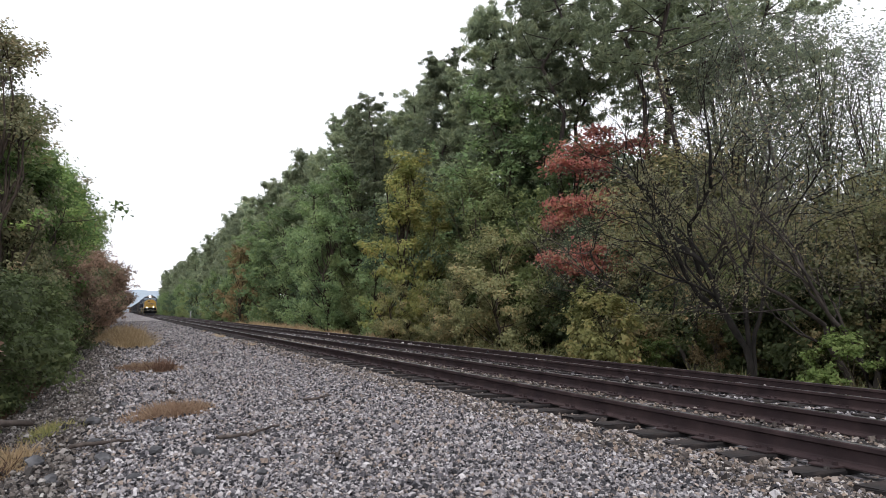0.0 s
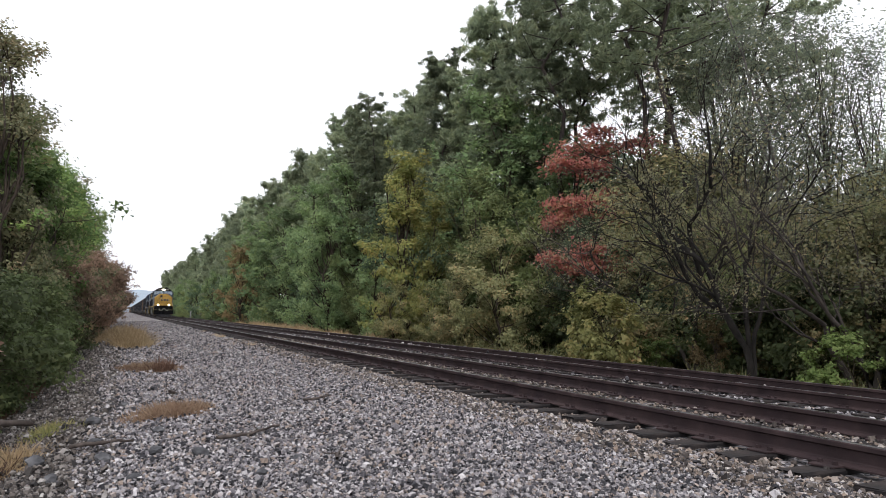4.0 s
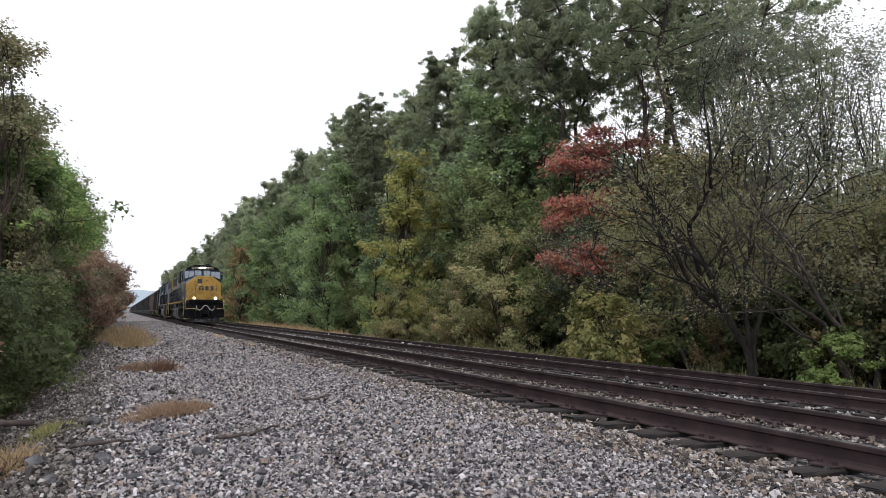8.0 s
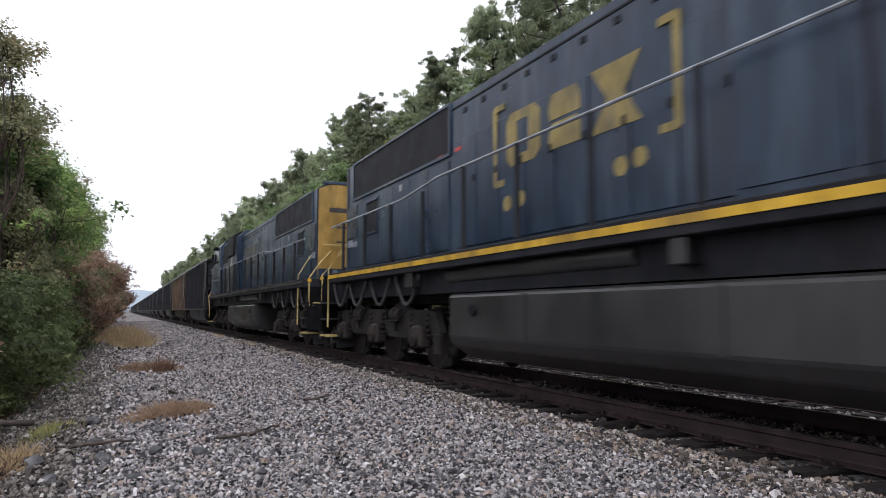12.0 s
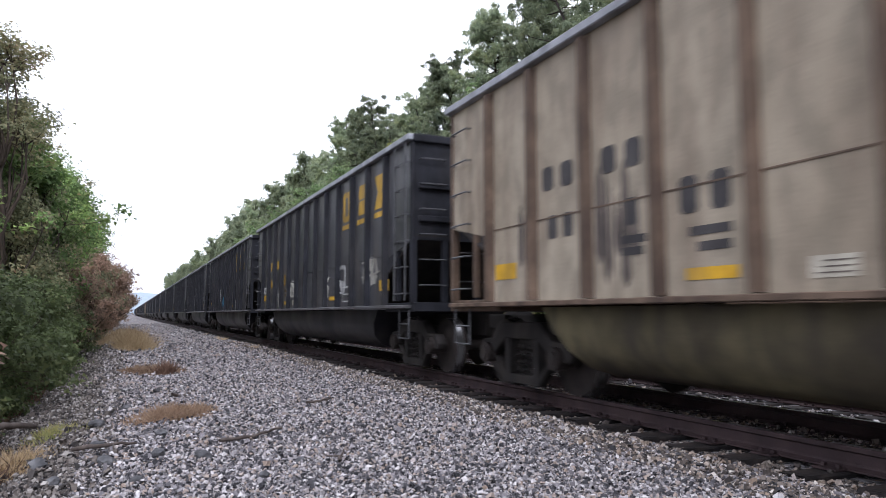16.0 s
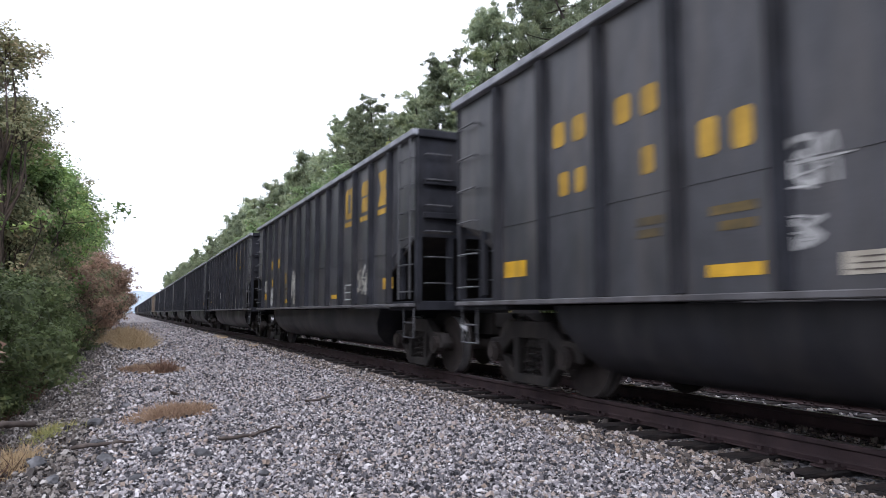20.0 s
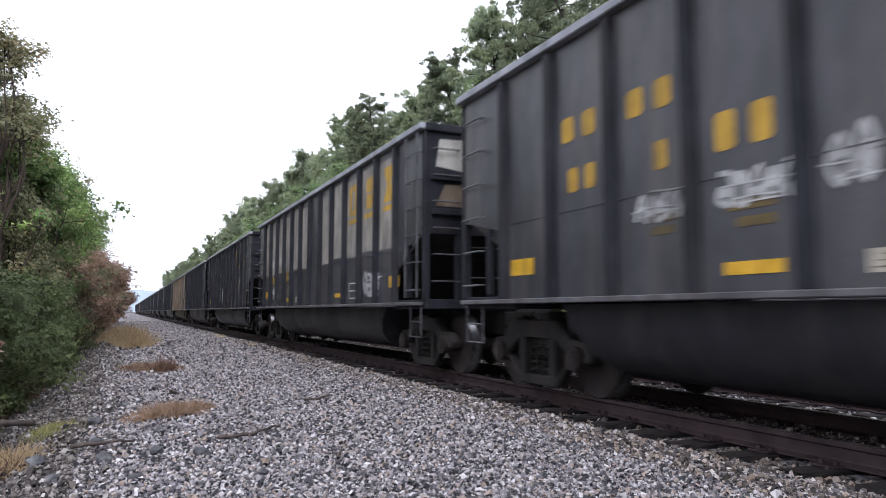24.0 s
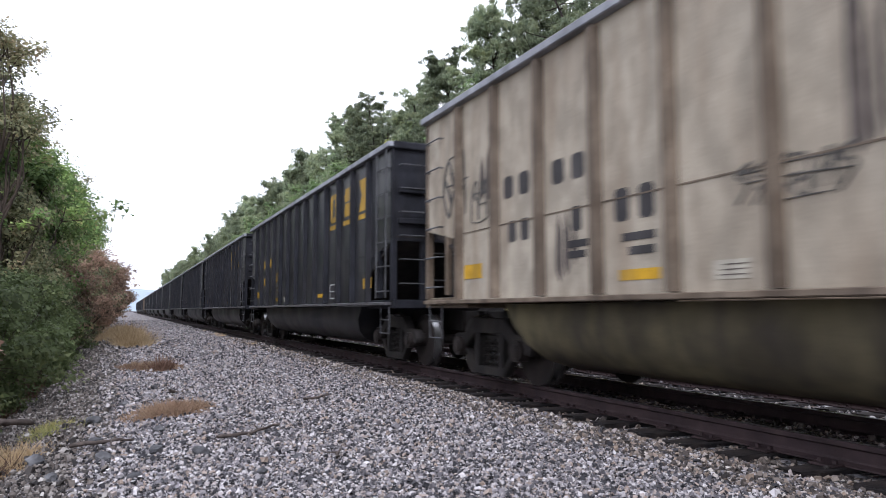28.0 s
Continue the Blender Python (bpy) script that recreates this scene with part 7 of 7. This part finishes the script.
grass_patch("dry_grass", "rust-brown dry weeds lying among the stones", "leaf_brown_weed", 5200, 0.55, 8.75, 0.85, 0.30, 58, 0.15, 3, 1.3, 0.006)
grass_patch("dry_grass", "brown weeds growing through the stones", "leaf_brown_weed", 3200, 0.42, 15.6, 0.6, 1.3, 0, 0.16, 4, 1.2, 0.008)
grass_patch("dry_grass", "small upright brown weed among the stones", "leaf_dead", 420, 0.74, 14.9, 0.09, 0.14, 0, 0.26, 5, 0.35, 0.008)
grass_patch("green_grass", "yellow-green grass at the lip of the ditch", "leaf_bushy", 500, -0.62, 8.2, 0.28, 0.85, 8, 0.13, 6, 0.8, 0.005)
grass_patch("dry_grass", "straw and dead leaves on the ditch bank", "leaf_straw", 1500, -0.85, 7.0, 0.32, 1.1, 6, 0.14, 7, 1.0, 0.005)
grass_patch("dry_grass", "brown dead growth on the ditch bank", "leaf_dead", 4200, -1.25, 6.8, 0.34, 1.5, 3, 0.24, 8, 1.0, 0.006)
grass_patch("dry_grass", "dead weeds along the foot of the hedge", "leaf_dead", 2600, -1.55, 17.0, 0.3, 9.0, 0, 0.2, 9, 0.8, 0.006)
grass_patch("dry_grass", "strip of straw-coloured grass beyond the far track", "leaf_straw", 9000, 12.9, 62.0, 0.75, 34.0, 0, 0.55, 10, 0.4, 0.02)
grass_patch("green_grass", "rough green growth along the wood's edge", "leaf_olive", 9000, 13.4, 20.0, 0.8, 15.0, 0, 0.5, 11, 0.6, 0.014)
grass_patch("dry_grass", "few dry stalks beside the near track", "leaf_straw", 500, 4.1, 30.0, 0.4, 16.0, 0, 0.12, 12, 0.8, 0.006)

M["twig"] = surf("weathered_stick", (0.045, 0.035, 0.03), (0.11, 0.09, 0.08), 8, 0.9, bump=0.5, fine=50)
M["rock"] = surf("dark_field_stone", (0.06, 0.06, 0.065), (0.13, 0.13, 0.135), 6, 0.85, bump=0.6, fine=30)


def stick(label, a, b, r, seed):
    g = np.random.default_rng(seed)
    p = limb((*a, -0.205 + r + 0.035), (*b, -0.205 + r + 0.045), g, 0.05, 9)
    paths = [(p, np.linspace(r, r * 0.55, 9) * g.uniform(0.85, 1.15, 9))]
    q = limb(p[5], p[5] + g.normal(size=3) * np.array([0.1, 0.1, 0.03]), g, 0.1, 4)
    paths.append((q, np.linspace(r * 0.5, r * 0.2, 4)))
    v, f = tubes(paths, 7)
    return tagged(mesh_part("fallen_stick", fast_mesh("fallen_stick", v, f, True), M["twig"]), label, "stick")


stick("weathered brown stick lying on the stones", (-0.38, 6.68), (0.12, 6.72), 0.020, 1)
stick("crooked dark stick lying on the stones", (0.80, 6.62), (1.44, 7.02), 0.018, 2)
stick("short dark stick lying on the stones", (2.14, 8.96), (2.55, 9.25), 0.018, 3)
stick("broken log end beside the ditch", (-1.25, 7.5), (-0.78, 7.95), 0.045, 4)
stick("thin grey twig lying on the stones", (1.55, 5.35), (1.7, 5.75), 0.012, 5)
stick("short dark stick on the stones near the weeds", (0.62, 10.6), (0.95, 10.9), 0.025, 6)


def rock(label, x, y, w, seed):
    g = random.Random(seed)
    bm = B()
    bmesh.ops.create_icosphere(bm, subdivisions=2, radius=w / 2)
    for v in bm.verts:
        n = noise.noise(v.co * (3 / w) + Vector((seed, 0, 0)))
        v.co = Vector((v.co.x * 1.25, v.co.y, v.co.z * 0.75)) * (1 + 0.35 * n)
    ob = part("field_stone", bm, M["rock"])
    ob.matrix_basis = pose(x, y, -0.19 + w * 0.16, g.uniform(-20, 20), g.uniform(-20, 20), g.uniform(0, 360))
    return tagged(ob, label, "stone")


for i, (x, y, w) in enumerate(((-0.26, 8.2, 0.19), (-0.58, 6.25, 0.17), (-0.1, 6.2, 0.15), (0.28, 6.35, 0.14), (0.62, 6.1, 0.15), (-0.42, 5.6, 0.12), (0.1, 5.4, 0.12), (0.95, 5.2, 0.11), (0.35, 7.4, 0.14), (1.3, 5.6, 0.10), (-0.2, 7.0, 0.13), (0.05, 9.6, 0.12))):
    rock("large dark stone half sunk among the ballast", x, y, w * 0.75, i)

post = thing("lineside_post", "white-painted lineside marker post", "post", at=pose(12.3, 150.0, -0.6))
part("shaft", box(B(), -0.12, 0.12, -0.12, 0.12, 0, 1.55, 0.02), M["white"], post)
part("cap", box(B(), -0.14, 0.14, -0.14, 0.14, 1.55, 1.62, 0.02), M["white"], post)

# ridge at the end of the line, its haze painted in the colour
hx = np.linspace(-700, 900, 120)
hz = 38 + 9 * np.sin(hx / 90.0) + 5 * np.sin(hx / 37.0 + 1) + 2 * np.sin(hx / 11.0)
rows_ = []
for dy, fz in ((0, -0.02), (60, 0.55), (160, 1.0), (420, 0.4)):
    rows_.append(np.stack([hx, np.full_like(hx, 1450.0 + dy), hz * fz], -1))
idx = np.arange(480).reshape(4, 120)
quads = np.stack([idx[:-1, :-1], idx[:-1, 1:], idx[1:, 1:], idx[1:, :-1]], -1).reshape(-1, 4)
tagged(mesh_part("backdrop", fast_mesh("backdrop", np.concatenate(rows_), quads, True), M["hill"]), "hazy blue wooded ridge in the distance", "hills", kind="structure")

# ---- what moves


def motions():
    for t in [*cars.values(), loco_1, loco_2]:
        y, turn = t["start"], 180 if t is loco_2 else 0
        walk(t, [(0, pose(TRACK_X, y, 0, 0, 0, turn)), (28, pose(TRACK_X, y - SPEED * 28, 0, 0, 0, turn))])
    first = {}
    for w in [o for o in scene.objects if "axle" in o]:
        thing_of = w.parent.parent
        key = w["axle"] + ("_back" if thing_of is loco_2 else "")
        if key not in first:
            step = math.degrees(SPEED / FPS / (0.457 if w["axle"] == "car" else 0.533)) * (-1 if thing_of is loco_2 else 1)
            walk(w, [(i / FPS, pose(0, 0, 0, i * step)) for i in range(28 * FPS + 1)])
            first[key] = w.animation_data
        else:
            # alike wheelsets roll alike
            w.rotation_mode = "QUATERNION"
            w.animation_data_create()
            w.animation_data.action = first[key].action
            w.animation_data.action_slot = first[key].action_slot


motions()
